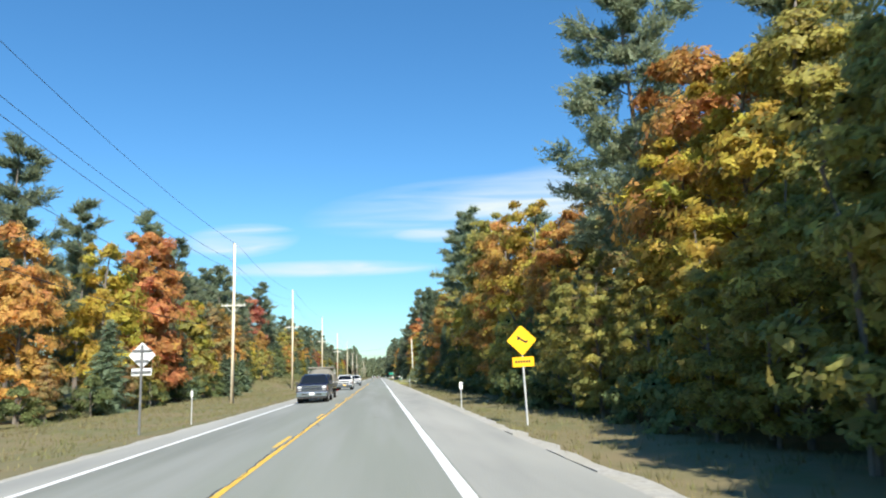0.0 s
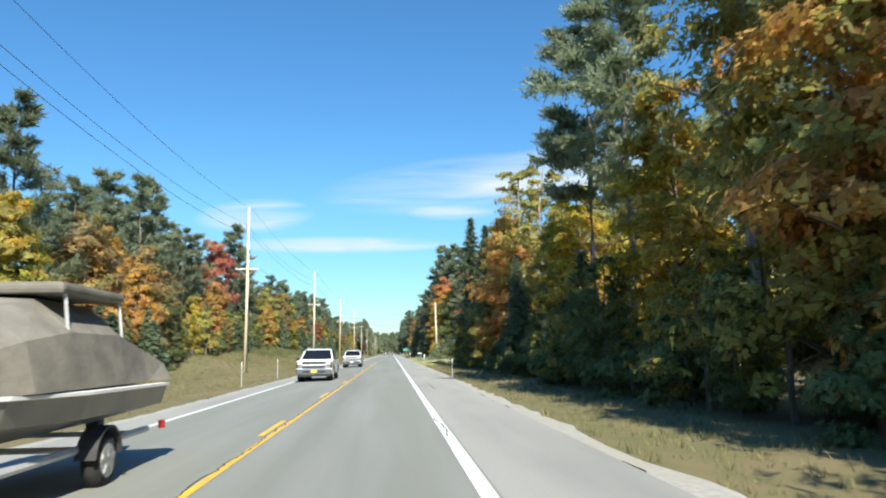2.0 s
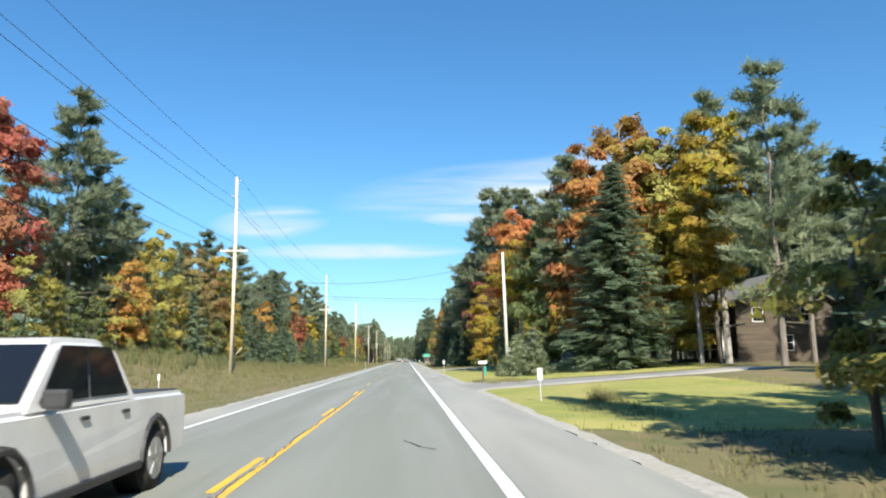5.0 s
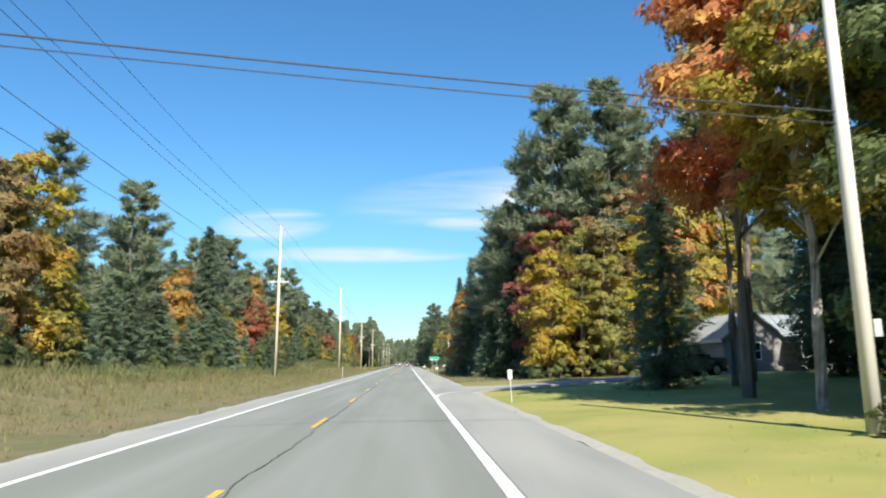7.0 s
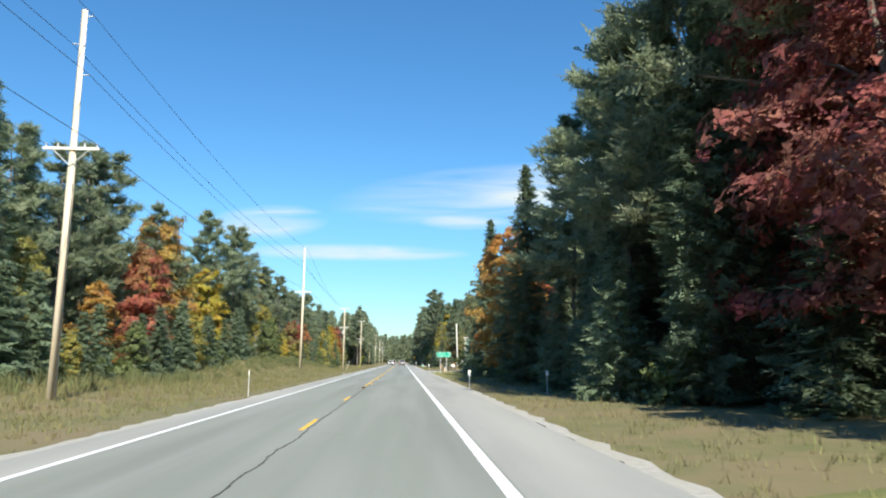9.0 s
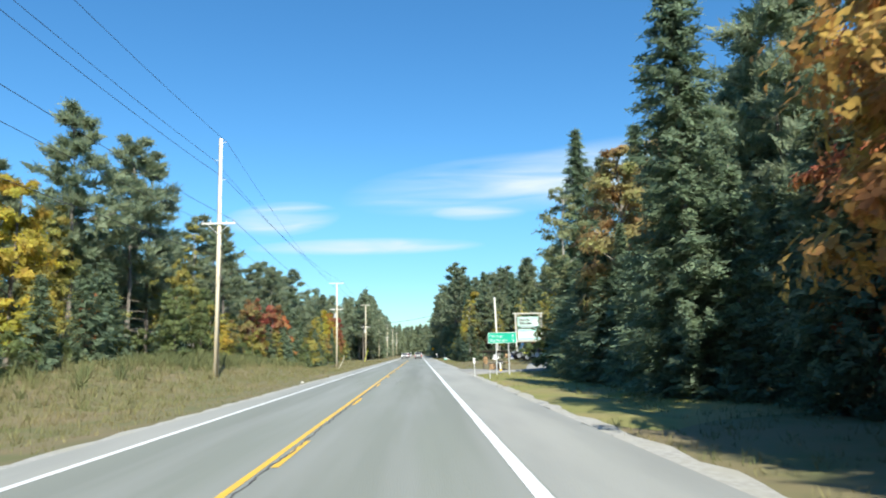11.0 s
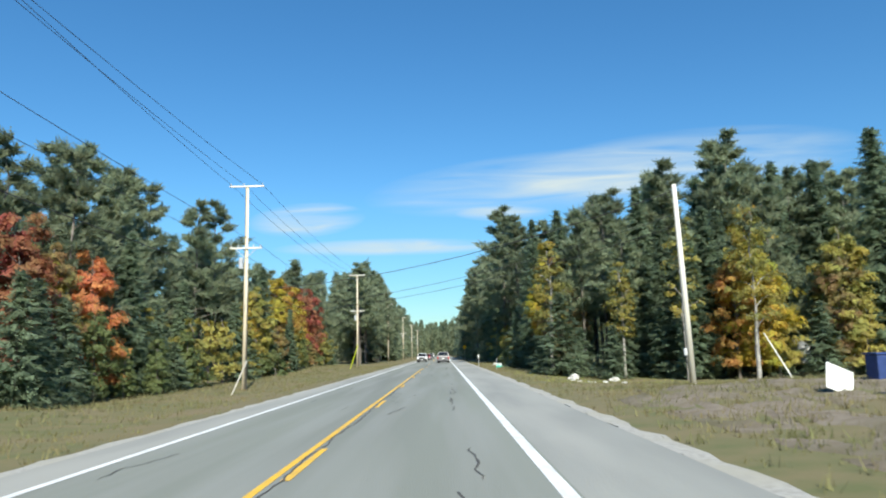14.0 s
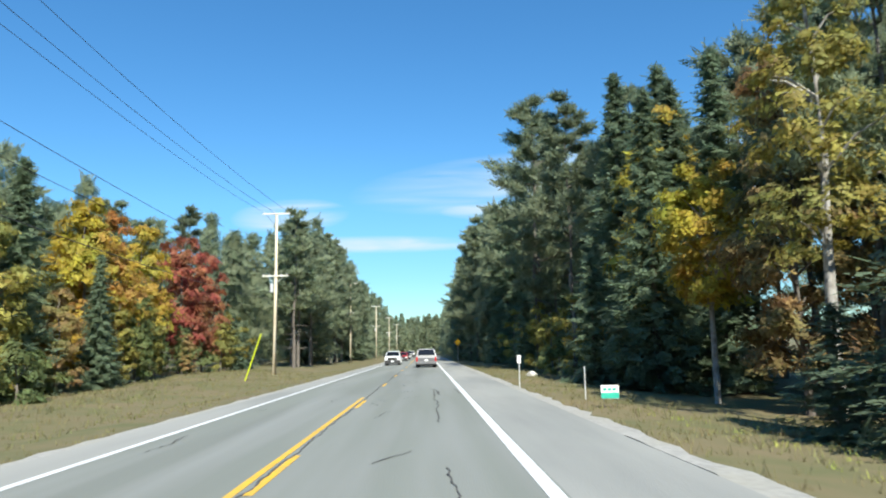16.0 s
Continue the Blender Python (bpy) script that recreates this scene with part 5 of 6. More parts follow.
            part("headlight", boxed(s * (hw - 0.35), s * (hw - 0.12), y0 - 0.1, y0 + 0.018, hood - 0.41, hood - 0.29, 0.02), M["lamp_grey"], bez)
            part("turn_signal", boxed(s * (hw - 0.09), s * (hw - 0.005), y0 - 0.19, y0 - 0.02, hood - 0.40, hood - 0.16, 0.015), M["lamp_amber"], bez)
            part("bumper_intake", boxed(s * 0.26, s * 0.62, y0 + 0.05, y0 + 0.082, sill + 0.10, sill + 0.20, 0.01), M["black"], t)
            for yy in (f, b):
                bm = bmesh.new()
                tube(bm, [(s * (half(0.7) + 0.005), p, q) for p, q in arch(yy, r * 1.2, sill, 12)], [0.03] * 13, 5)
                part("arch_trim", bm, M["plastic"], t)
            part("wiper", boxed(s * 0.05, s * 0.62, y0 - cowl + 0.03, y0 - cowl + 0.05, belt + 0.045, belt + 0.06), M["black"], t)
            part("hood_ridge", boxed(s * 0.42, s * 0.50, y0 - cowl + 0.12, y0 - 0.24, hood - 0.03, hood + 0.022, 0.02), colour, t)
        else:
            part("headlight", boxed(s * (hw - 0.36), s * (hw - 0.04), y0 - 0.16, y0 + 0.012, hood - 0.33, hood - 0.13, 0.03), M["lamp_clear"], t)
        part("tail_light", boxed(s * (hw - 0.20), s * (hw - 0.03), -y0 - 0.012, -y0 + 0.10, bz - 0.52, bz - 0.10, 0.02), M["lamp_red"], t)
        part("sill_trim", boxed(s * (hw - 0.08), s * (hw + 0.03), b + r * 1.3, f - r * 1.3, sill - 0.06, sill + 0.03, 0.015), M["plastic"], t)
    shine = M["chrome"] if chrome else M["plastic"]
    gr = part("grille", boxed(-hw + 0.38, hw - 0.38, y0 - 0.05, y0 + 0.016, hood - 0.44, hood - 0.07, 0.01), M["black"], t)
    for k in range(4):
        part("grille_bar", boxed(-hw + 0.37, hw - 0.37, y0 + 0.014, y0 + 0.04, hood - 0.44 + 0.112 * k, hood - 0.405 + 0.112 * k, 0.008), shine, gr)
    for k in range(5):
        part("grille_post", boxed(-0.50 + 0.25 * k - 0.012, -0.50 + 0.25 * k + 0.012, y0 + 0.014, y0 + 0.03, hood - 0.43, hood - 0.09), shine, gr)
    if deck:
        part("grille_band", boxed(-hw + 0.36, hw - 0.36, y0 + 0.014, y0 + 0.05, hood - 0.295, hood - 0.225, 0.012), colour if chrome else shine, gr)
    part("front_bumper", boxed(-hw + 0.02, hw - 0.02, y0 - 0.16, y0 + 0.075, sill - 0.02, sill + 0.30, 0.05), shine, t)
    part("rear_bumper", boxed(-hw + 0.04, hw - 0.04, -y0 - 0.08, -y0 + 0.14, sill + 0.04, sill + 0.26, 0.035), shine if deck else colour, t)
    part("air_dam", boxed(-hw + 0.10, hw - 0.10, y0 - 0.2, y0 + 0.03, sill - 0.12, sill + 0.0, 0.02), M["plastic"], t)
    part("licence_plate", boxed(-0.16, 0.16, y0 + 0.075, y0 + 0.088, sill + 0.10, sill + 0.26), M[plate], t)
    part("licence_plate", boxed(-0.16, 0.16, -y0 - 0.095, -y0 - 0.08, bz - 0.48, bz - 0.32), M[plate], t)
    part("underbody", boxed(-hw + 0.2, hw - 0.2, -y0 + 0.2, y0 - 0.2, sill - 0.12, sill + 0.05), M["black"], t)
    if cap:
        top0, top1 = y0 - tail - 0.06, -y0 + 0.05
        bm = slab([(top0, bz), (top0 - 0.05, H - 0.02), (top1 + 0.14, H - 0.04), (top1, bz)], lambda z: hw * 0.96 - 0.12 * max(0, z - bz))
        bmesh.ops.bevel(bm, geom=[e for e in bm.edges if e.calc_face_angle(0) > 0.5], offset=0.04, segments=2, affect="EDGES")
        part("truck_cap", bm, cap, t)
        for s in (-1, 1):
            part("cap_window", quad([(s * (hw * 0.96 - 0.008), top0 - 0.22, bz + 0.10), (s * (hw * 0.96 - 0.008), top1 + 0.22, bz + 0.10), (s * (hw * 0.96 - 0.052), top1 + 0.26, H - 0.16), (s * (hw * 0.96 - 0.052), top0 - 0.24, H - 0.16)], (s * 0.012, 0, 0.003)), M["glass_dark"], t)
    elif deck:
        part("box_floor", boxed(-hw + 0.12, hw - 0.12, -y0 + 0.12, y0 - tail - 0.08, bz - 0.015, bz + 0.004), M["plastic"], t)
    return t


def pickup(label, m, colour, L=5.75, cap=None, chrome=True, plate="plate"):
    return vehicle("pickup_truck", label, "pickup truck", m, M[colour], L, 2.03, 1.86, 1.20, L * 0.615, 0.41, 1.20, 1.40, 2.30, 3.55, 3.60 if cap else 3.85, 1.22, M[cap] if cap else None, 0.42, chrome, plate)


# the pickup and the boat it tows, in the oncoming lane
pickup("dark blue pickup truck with a chrome grille and a cap", pose(-2.05, 50.7, -0.06, 0, 0, 180), "paint_blue", 5.9, "paint_blue")
pickup("white pickup truck with a dark grille on the road", pose(-2.0, 93.5, -0.06, 0, 0, 180), "paint_white", 5.75, None, True, "plate_orange")
pickup("white pickup truck standing in the oncoming lane", pose(-1.95, 131.5, -0.06, 0, 0, 180), "paint_white", 5.75)
vehicle("minivan", "grey minivan with a dark rear window in the lane", "minivan", pose(2.05, 464.5, 0), M["paint_grey"], 5.1, 1.98, 1.75, 1.08, 3.05, 0.34, 0.98, 1.05, 2.1, 4.75, 4.9, None, None, 0.28, False)
vehicle("suv", "white sport utility vehicle in the oncoming lane", "car", pose(-1.9, 481, -0.06, 0, 0, 180), M["paint_white"], 4.6, 1.85, 1.66, 1.03, 2.7, 0.34, 0.97, 1.2, 1.95, 4.1, 4.4, None, None, 0.3, False)
vehicle("car", "red hatchback car in the oncoming lane", "car", pose(-1.9, 514, -0.06, 0, 0, 180), M["paint_red"], 4.4, 1.8, 1.5, 0.95, 2.6, 0.32, 0.85, 1.2, 1.95, 3.8, 4.2, None, None, 0.25, False)
vehicle("car", "black sedan in the oncoming lane far off", "car", pose(-1.9, 536, -0.06, 0, 0, 180), M["paint_black"], 4.6, 1.8, 1.45, 0.95, 2.7, 0.32, 0.82, 1.2, 2.0, 3.6, 4.2, None, None, 0.25, False)
vehicle("suv", "white sport utility vehicle far down the road", "car", pose(-1.9, 585, -0.06, 0, 0, 180), M["paint_white"], 4.6, 1.85, 1.66, 1.03, 2.7, 0.34, 0.97, 1.2, 1.95, 4.1, 4.4, None, None, 0.3, False)
pickup("dark green pickup truck with a white cap on a drive", pose(19.6, 217.8, ground_z(19.6, 217.8) + 0.04, 0, 0, -68), "paint_green", 5.6, "paint_white")

M["boat_cover"] = mat("boat_cover", (0.23, 0.215, 0.175), 0.9, (0.16, 0.15, 0.125), 2.5, 12, 0.4)
M["boat_hull"] = mat("boat_hull", (0.24, 0.23, 0.20), 0.4, (0.18, 0.17, 0.15), 1.5)


def boat_on_trailer(m):
    t = thing("boat_trailer", "single-axle trailer carrying a covered tan motor boat", "trailer", m)
    bm = bmesh.new()
    for s in (-1, 1):
        tube(bm, [(s * 0.1, 3.5, 0.5), (s * 0.85, 1.6, 0.5), (s * 0.85, -3.0, 0.5)], [0.05] * 3, 6)
    for y in (1.2, -0.6, -2.4):
        tube(bm, [(-0.85, y, 0.5), (0.85, y, 0.5)], [0.04] * 2, 6)
    tube(bm, [(0, 4.1, 0.5), (0, 3.2, 0.5)], [0.06] * 2, 6)
    part("frame", bm, M["metal"], t)
    bm = bmesh.new()
    tube(bm, [(0, 3.2, 0.0), (0, 3.2, 0.9)], [0.035] * 2, 6)
    part("jack", bm, M["metal"], t)
    for s in (-1, 1):
        wheel(t, s * 0.98, -0.9, 0.33, 0.20)
        bm = bmesh.new()
        rows = []
        for k in range(11):
            a = math.pi * (0.04 + 0.92 * k / 10)
            rows.append([bm.verts.new((s * x, -0.9 + q * math.cos(a), 0.33 + q * math.sin(a))) for x, q in ((0.86, 0.40), (1.11, 0.40), (1.11, 0.43), (0.86, 0.43))])
        for p, q in zip(rows, rows[1:]):
            for i in range(4):
                bm.faces.new((p[i], p[(i + 1) % 4], q[(i + 1) % 4], q[i]))
        bm.faces.new(rows[0])
        bm.faces.new(rows[-1][::-1])
        bmesh.ops.recalc_face_normals(bm, faces=bm.faces[:])
        part("mudguard", bm, M["plastic"], t)
        part("side_light", boxed(s * 1.03, s * 1.1, -3.1, -3.0, 0.5, 0.62), M["lamp_red"], t)
    b = thing("motor_boat", "tan motor boat under a stretched canvas cover", "boat", m @ Matrix.Translation((0, 0, 0.10)) @ Matrix.Diagonal((1, 1, 0.84, 1)))
    # hull, section by section from bow to stern: y, half width, keel, rail
    sec = [(3.1, 0.06, 1.05, 1.38), (2.4, 0.60, 0.80, 1.36), (1.4, 1.02, 0.66, 1.33), (0.0, 1.2, 0.60, 1.30), (-2.9, 1.18, 0.60, 1.28)]
    bm = bmesh.new()
    rings = []
    for y, w, k, rz in sec:
        rings.append([bm.verts.new(p) for p in ((-w, y, rz), (-w * 0.92, y, (k + rz) / 2), (0, y, k), (w * 0.92, y, (k + rz) / 2), (w, y, rz))])
    for p, q in zip(rings, rings[1:]):
        for i in range(4):
            bm.faces.new((p[i], q[i], q[i + 1], p[i + 1]))
        bm.faces.new((p[4], q[4], q[0], p[0]))
    bm.faces.new(rings[-1])
    bm.faces.new(rings[0][::-1])
    bmesh.ops.recalc_face_normals(bm, faces=bm.faces[:])
    part("hull", bm, M["boat_hull"], b)
    part("rub_rail", slab_rail(sec), M["white"], b)
    bm = bmesh.new()
    tops = [(2.9, 0.2, 1.42), (2.0, 0.75, 1.85), (1.1, 1.0, 2.35), (0.2, 1.05, 2.62), (-1.2, 1.05, 2.60), (-2.2, 1.0, 2.2), (-2.9, 1.1, 1.7)]
    rings = []
    for y, w, z in tops:
        rings.append([bm.verts.new(p) for p in ((-w * 1.12, y, 1.36), (-w, y, (1.36 + z) / 2 + 0.12), (-w * 0.6, y, z - 0.05), (0, y, z), (w * 0.6, y, z - 0.05), (w, y, (1.36 + z) / 2 + 0.12), (w * 1.12, y, 1.36))])
    for p, q in zip(rings, rings[1:]):
        for i in range(6):
            bm.faces.new((p[i], q[i], q[i + 1], p[i + 1]))
    bm.faces.new(rings[-1])
    bm.faces.new(rings[0][::-1])
    bmesh.ops.recalc_face_normals(bm, faces=bm.faces[:])
    part("canvas_cover", bm, M["boat_cover"], b)
    part("folded_top", boxed(-1.0, 1.0, -1.5, 0.35, 2.62, 2.78, 0.06), M["boat_cover"], b)
    for s in (-1, 1):
        for y in (-1.4, 0.2):
            bm = bmesh.new()
            tube(bm, [(s * 1.08, y, 1.35), (s * 0.95, y, 2.66)], [0.022] * 2, 5)
            part("top_bow", bm, M["metal"], b)
    bm = bmesh.new()
    box(bm, -0.25, 0.25, -3.5, -2.95, 0.9, 1.75, 0.08)
    box(bm, -0.1, 0.1, -3.35, -3.1, 0.35, 0.95, 0.03)
    part("outboard_motor", bm, M["plastic"], b)


def slab_rail(sec):
    bm = bmesh.new()
    for s in (-1, 1):
        tube(bm, [(s * w, y, rz) for y, w, k, rz in sec], [0.035] * len(sec), 5)
    return bm


boat_on_trailer(pose(-2.2, 57.6, -0.06, 0, 0, 180))


def utv(label, m, colour, accent):
    """A two-seat off-road buggy that faces +y."""
    t = thing("utility_buggy", label, "off-road vehicle", m)
    for s in (-1, 1):
        for y in (1.0, -1.0):
            wheel(t, s * 0.66, y, 0.36, 0.28)
        part("fender", boxed(s * 0.45, s * 0.82, 0.62, 1.38, 0.72, 0.84, 0.04), accent, t)
        part("fender", boxed(s * 0.45, s * 0.82, -1.38, -0.62, 0.74, 0.86, 0.04), accent, t)
        part("side_panel", boxed(s * 0.60, s * 0.72, -0.6, 0.62, 0.38, 0.82, 0.03), colour, t)
        part("headlight", boxed(s * 0.28, s * 0.52, 1.38, 1.46, 0.72, 0.82, 0.02), M["lamp_clear"], t)
        bm = bmesh.new()
        tube(bm, [(s * 0.66, 0.75, 0.85), (s * 0.6, 0.25, 1.78), (s * 0.6, -0.7, 1.80), (s * 0.66, -0.95, 0.9)], [0.028] * 4, 6)
        part("roll_bar", bm, M["black"], t)
        part("seat", boxed(s * 0.12, s * 0.55, -0.55, 0.0, 0.62, 0.78, 0.04), M["plastic"], t)
        part("seat_back", boxed(s * 0.12, s * 0.55, -0.66, -0.52, 0.75, 1.3, 0.04), M["plastic"], t)
    bm = slab([(1.5, 0.45), (1.5, 0.72), (0.75, 0.98), (0.62, 0.5), (-0.62, 0.42), (-0.62, 0.82), (-1.45, 0.86), (-1.45, 0.5)], lambda z: 0.58)
    part("chassis", bm, colour, t)
    part("roof", boxed(-0.64, 0.64, -0.75, 0.35, 1.79, 1.84, 0.02), M["black"], t)
    part("windscreen", quad([(-0.6, 0.76, 0.98), (0.6, 0.76, 0.98), (0.56, 0.3, 1.72), (-0.56, 0.3, 1.72)], (0, 0.012, 0.008)), M["glass_dark"], t)
    part("bumper", boxed(-0.5, 0.5, 1.48, 1.58, 0.42, 0.6, 0.03), M["black"], t)
    part("cargo_box", boxed(-0.6, 0.6, -1.5, -0.7, 0.84, 1.1, 0.03), M["plastic"], t)
    return t


M["utv_grey"] = paint("utv_grey", (0.52, 0.52, 0.48))
M["lime"] = paint("lime", (0.62, 0.72, 0.03))
utv("grey off-road buggy with lime-yellow fenders on the lot", pose(14.4, 345.8, ground_z(14.4, 345.8) + 0.03, 0, 0, -88), M["utv_grey"], M["lime"])
utv("black off-road buggy parked beside the shop sign", pose(14.0, 349.4, ground_z(14.0, 349.4), 0, 0, 95), M["paint_black"], M["plastic"])

# ---- signs, markers and things along the road ----
def post(parent, x, z0, z1, r=0.035, material="metal", name="post", y=0.0):
    bm = bmesh.new()
    tube(bm, [(x, y, z0), (x, y, z1)], [r, r], 6)
    return part(name, bm, M[material], parent)


def diamond(half, t0, t1):
    """A square plate standing on its corner, with rounded corners."""
    bm = bmesh.new()
    pts = []
    for k in range(4):
        a = math.pi / 2 * k
        for d in (-0.12, 0.0, 0.12):
            q = half * (0.97 if d else 1.0)
            pts.append((q * math.cos(a + d * 0.6), q * math.sin(a + d * 0.6)))
    f = bm.faces.new([bm.verts.new((x, t0, z)) for x, z in pts])
    r = bmesh.ops.extrude_face_region(bm, geom=[f])
    bmesh.ops.translate(bm, vec=(0, t1 - t0, 0), verts=[v for v in r["geom"] if isinstance(v, bmesh.types.BMVert)])
    bmesh.ops.recalc_face_normals(bm, faces=bm.faces[:])
    return bm


def lettering(text, size, material, parent, m):
    """Words in the built-in font, each letter a thin mesh of its own."""
    x = 0.0
    for ch in text:
        if ch == " ":
            x += size * 0.3
            continue
        c = bpy.data.curves.new("letter", "FONT")
        c.body, c.size, c.extrude, c.resolution_u = ch, size, 0.003, 3
        tmp = bpy.data.objects.new("letter", c)
        scene.collection.objects.link(tmp)
        me = bpy.data.meshes.new_from_object(tmp.evaluated_get(bpy.context.evaluated_depsgraph_get()))
        bpy.data.objects.remove(tmp)
        me.materials.clear()
        me.materials.append(material)
        ob = new("letter", me)
        ob.parent = parent
        ob.matrix_basis = m @ Matrix.Translation((x, 0, 0))
        x += max(v.co.x for v in me.vertices) + size * 0.07


FACE = Matrix.Rotation(math.pi / 2, 4, "X")       # lettering upright, read from -y


def warning_sign(x, y, z, half, label, lean=0.0):
    t = thing("warning_sign", label, "road sign", pose(x, y, ground_z(x, y), 0, lean, 2))
    z -= ground_z(x, y)
    post(t, 0, -0.4, z + 0.2, 0.035)
    d = part("diamond_plate", diamond(half, -0.05, -0.045), M["yellow_sign"], t)
    d.location.z = z
    bm = bmesh.new()
    for x0, z0, x1, z1 in ((-0.16, 0.14, 0.02, 0.0), (-0.02, 0.03, 0.16, -0.09), (0.10, -0.06, 0.2, -0.02), (-0.15, 0.03, -0.06, 0.07)):
        v = Vector((x1 - x0, 0, z1 - z0))
        n = Vector((-v.z, 0, v.x)).normalized() * 0.028
        a, b = Vector((x0, -0.054, z0)), Vector((x1, -0.054, z1))
        bm.faces.new([bm.verts.new(p) for p in (a - n, b - n, b + n, a + n)])
    sym = part("symbol", bm, M["black"], d, "plain dark slanting strokes")
    return t


ws = warning_sign(7.1, 23.5, 2.53, 0.49, "yellow diamond warning sign with a lower plate", -1.5)
pl = part("lower_plate", boxed(-0.36, 0.36, -0.05, -0.045, 1.90, 2.22, 0.0), M["yellow_sign"], ws)
for k in range(6):
    part("bar", boxed(-0.27 + 0.09 * k, -0.21 + 0.09 * k, -0.056, -0.051, 2.02, 2.11), M["black"], pl)
warning_sign(6.7, 500, 2.7, 0.5, "yellow diamond warning sign on two thin posts")

sb = thing("sign_back", "bare aluminium back of a diamond road sign", "road sign", pose(-6.33, 27.3, -0.45))
post(sb, 0, -0.3, 3.4, 0.045, "steel_dark")
d = part("diamond_plate", diamond(0.47, 0.03, 0.036), M["plate_back"], sb)
d.location.z = 3.02
part("brace", boxed(-0.34, 0.34, -0.02, 0.028, 3.16, 3.22), M["steel_dark"], sb)
part("brace", boxed(-0.24, 0.24, -0.02, 0.028, 2.79, 2.85), M["steel_dark"], sb)
part("lower_plate", boxed(-0.36, 0.36, 0.03, 0.036, 2.28, 2.55), M["plate_back"], sb)
part("brace", boxed(-0.33, 0.33, -0.02, 0.028, 2.38, 2.45), M["steel_dark"], sb)


def delineator(x, y, h=1.15, w=0.15, tall=0.36, lean=0.0, z=None):
    t = thing("marker_post", "thin steel roadside marker post with a white plate", "marker post", pose(x, y, (max(ground_z(x, y), -0.1) if z is None else z), 0, lean), "roadside marker posts")
    post(t, 0, -0.3, h, 0.025, "metal")
    if w:
        part("reflector_plate", boxed(-w / 2, w / 2, -0.035, -0.025, h - tall, h + 0.03, 0.004), M["white"], t)


for x, y, h, w, tall, lean in ((6.05, 33.3, 1.2, 0.15, 0.3, 0), (6.88, 148.8, 1.2, 0.18, 0.38, -1), (6.25, 201.0, 1.3, 0.17, 0.34, -3), (5.9, 262, 1.1, 0.15, 0.3, 0), (9.3, 257, 1.1, 0.15, 0.2, 0), (5.57, 314.4, 1.2, 0.13, 0.28, -2),
                               (6.0, 424.8, 1.35, 0.16, 0.3, 0), (7.6, 419.4, 1.0, 0, 0.2, 0), (6.2, 311.5, 0.5, 0, 0.2, 0), (6.3, 96, 1.1, 0.12, 0.25, 0),
                               (-5.8, 32.5, 1.25, 0.10, 0.25, 0), (-6.0, 90.5, 1.2, 0.05, 0.2, 0), (-6.5, 106.5, 1.2, 0.05, 0.2, 0), (-5.3, 257, 1.1, 0.05, 0.2, 0), (-6.4, 149.5, 1.2, 0.08, 0.2, 0)):
    delineator(x, y, h, w, tall, lean)


def guide_sign():
    t = thing("guide_sign", "green road guide sign with white lettering on two posts", "road sign", pose(6.6, 316.2, 0.0))
    post(t, 0.51, -0.5, 2.5, 0.038)
    post(t, 1.31, -0.5, 2.5, 0.038)
    panel = part("panel", boxed(0, 1.84, -0.07, -0.06, 2.02, 2.70), M["green_sign"], t)
    for a in ((0.0, 1.84, 2.68, 2.70), (0.0, 1.84, 2.02, 2.04), (0.0, 0.02, 2.04, 2.68), (1.82, 1.84, 2.04, 2.68)):
        part("border", boxed(a[0], a[1], -0.076, -0.071, a[2], a[3]), M["white"], panel)
    for words, miles, z in (("Old Forge", "16", 2.42), ("Blue Mt Lake", "52", 2.13)):
        lettering(words, 0.19, M["white"], panel, Matrix.Translation((0.12, -0.074, z)) @ FACE)
        lettering(miles, 0.19, M["white"], panel, Matrix.Translation((1.50, -0.074, z)) @ FACE)


guide_sign()

M["mail_green"] = mat("mail_green", (0.04, 0.42, 0.30), 0.5, (0.03, 0.36, 0.26), 3)
M["old_wood"] = mat("old_wood", (0.13, 0.11, 0.085), 0.9, (0.08, 0.068, 0.055), 4, 25, 0.5, stretch=(4, 4, 0.4), spread=0.2)
M["red_paint"] = mat("red_paint", (0.5, 0.03, 0.03), 0.5)


def mailbox(x, y, z, material, label, pipe=None):
    t = thing("mailbox", label, "mailbox", pose(x, y, z))
    part("post", boxed(-0.045, 0.045, -0.045, 0.045, -0.3, 1.12, 0.01), M["old_wood"], t)
    bm = bmesh.new()
    prof = [(-0.09, 1.14), (0.09, 1.14), (0.09, 1.24)] + [(0.09 * math.cos(a), 1.24 + 0.09 * math.sin(a)) for a in (math.pi * k / 6 for k in range(1, 6))] + [(-0.09, 1.24)]
    lo = [bm.verts.new((-0.27, p, q)) for p, q in prof]
    hi = [bm.verts.new((0.24, p, q)) for p, q in prof]
    for i in range(len(prof)):
        j = (i + 1) % len(prof)
        bm.faces.new((lo[i], lo[j], hi[j], hi[i]))
    bm.faces.new(lo[::-1])
    bm.faces.new(hi)
    bmesh.ops.recalc_face_normals(bm, faces=bm.faces[:])
    bx = part("box", bm, M[material], t)
    part("flag", boxed(0.02, 0.14, -0.105, -0.095, 1.22, 1.28), M["red_paint"], bx)
    part("bracket", boxed(-0.2, 0.2, -0.05, 0.05, 1.11, 1.14), M["old_wood"], t)
    if pipe:
        part("paper_tube", boxed(0.07, 0.20, -0.10, 0.04, 0.45, 0.98, 0.03), M[pipe], t)


mailbox(7.04, 169.3, ground_z(7.04, 169.3) + 0.04, "white", "white mailbox on a wooden post with a green tube", "mail_green")


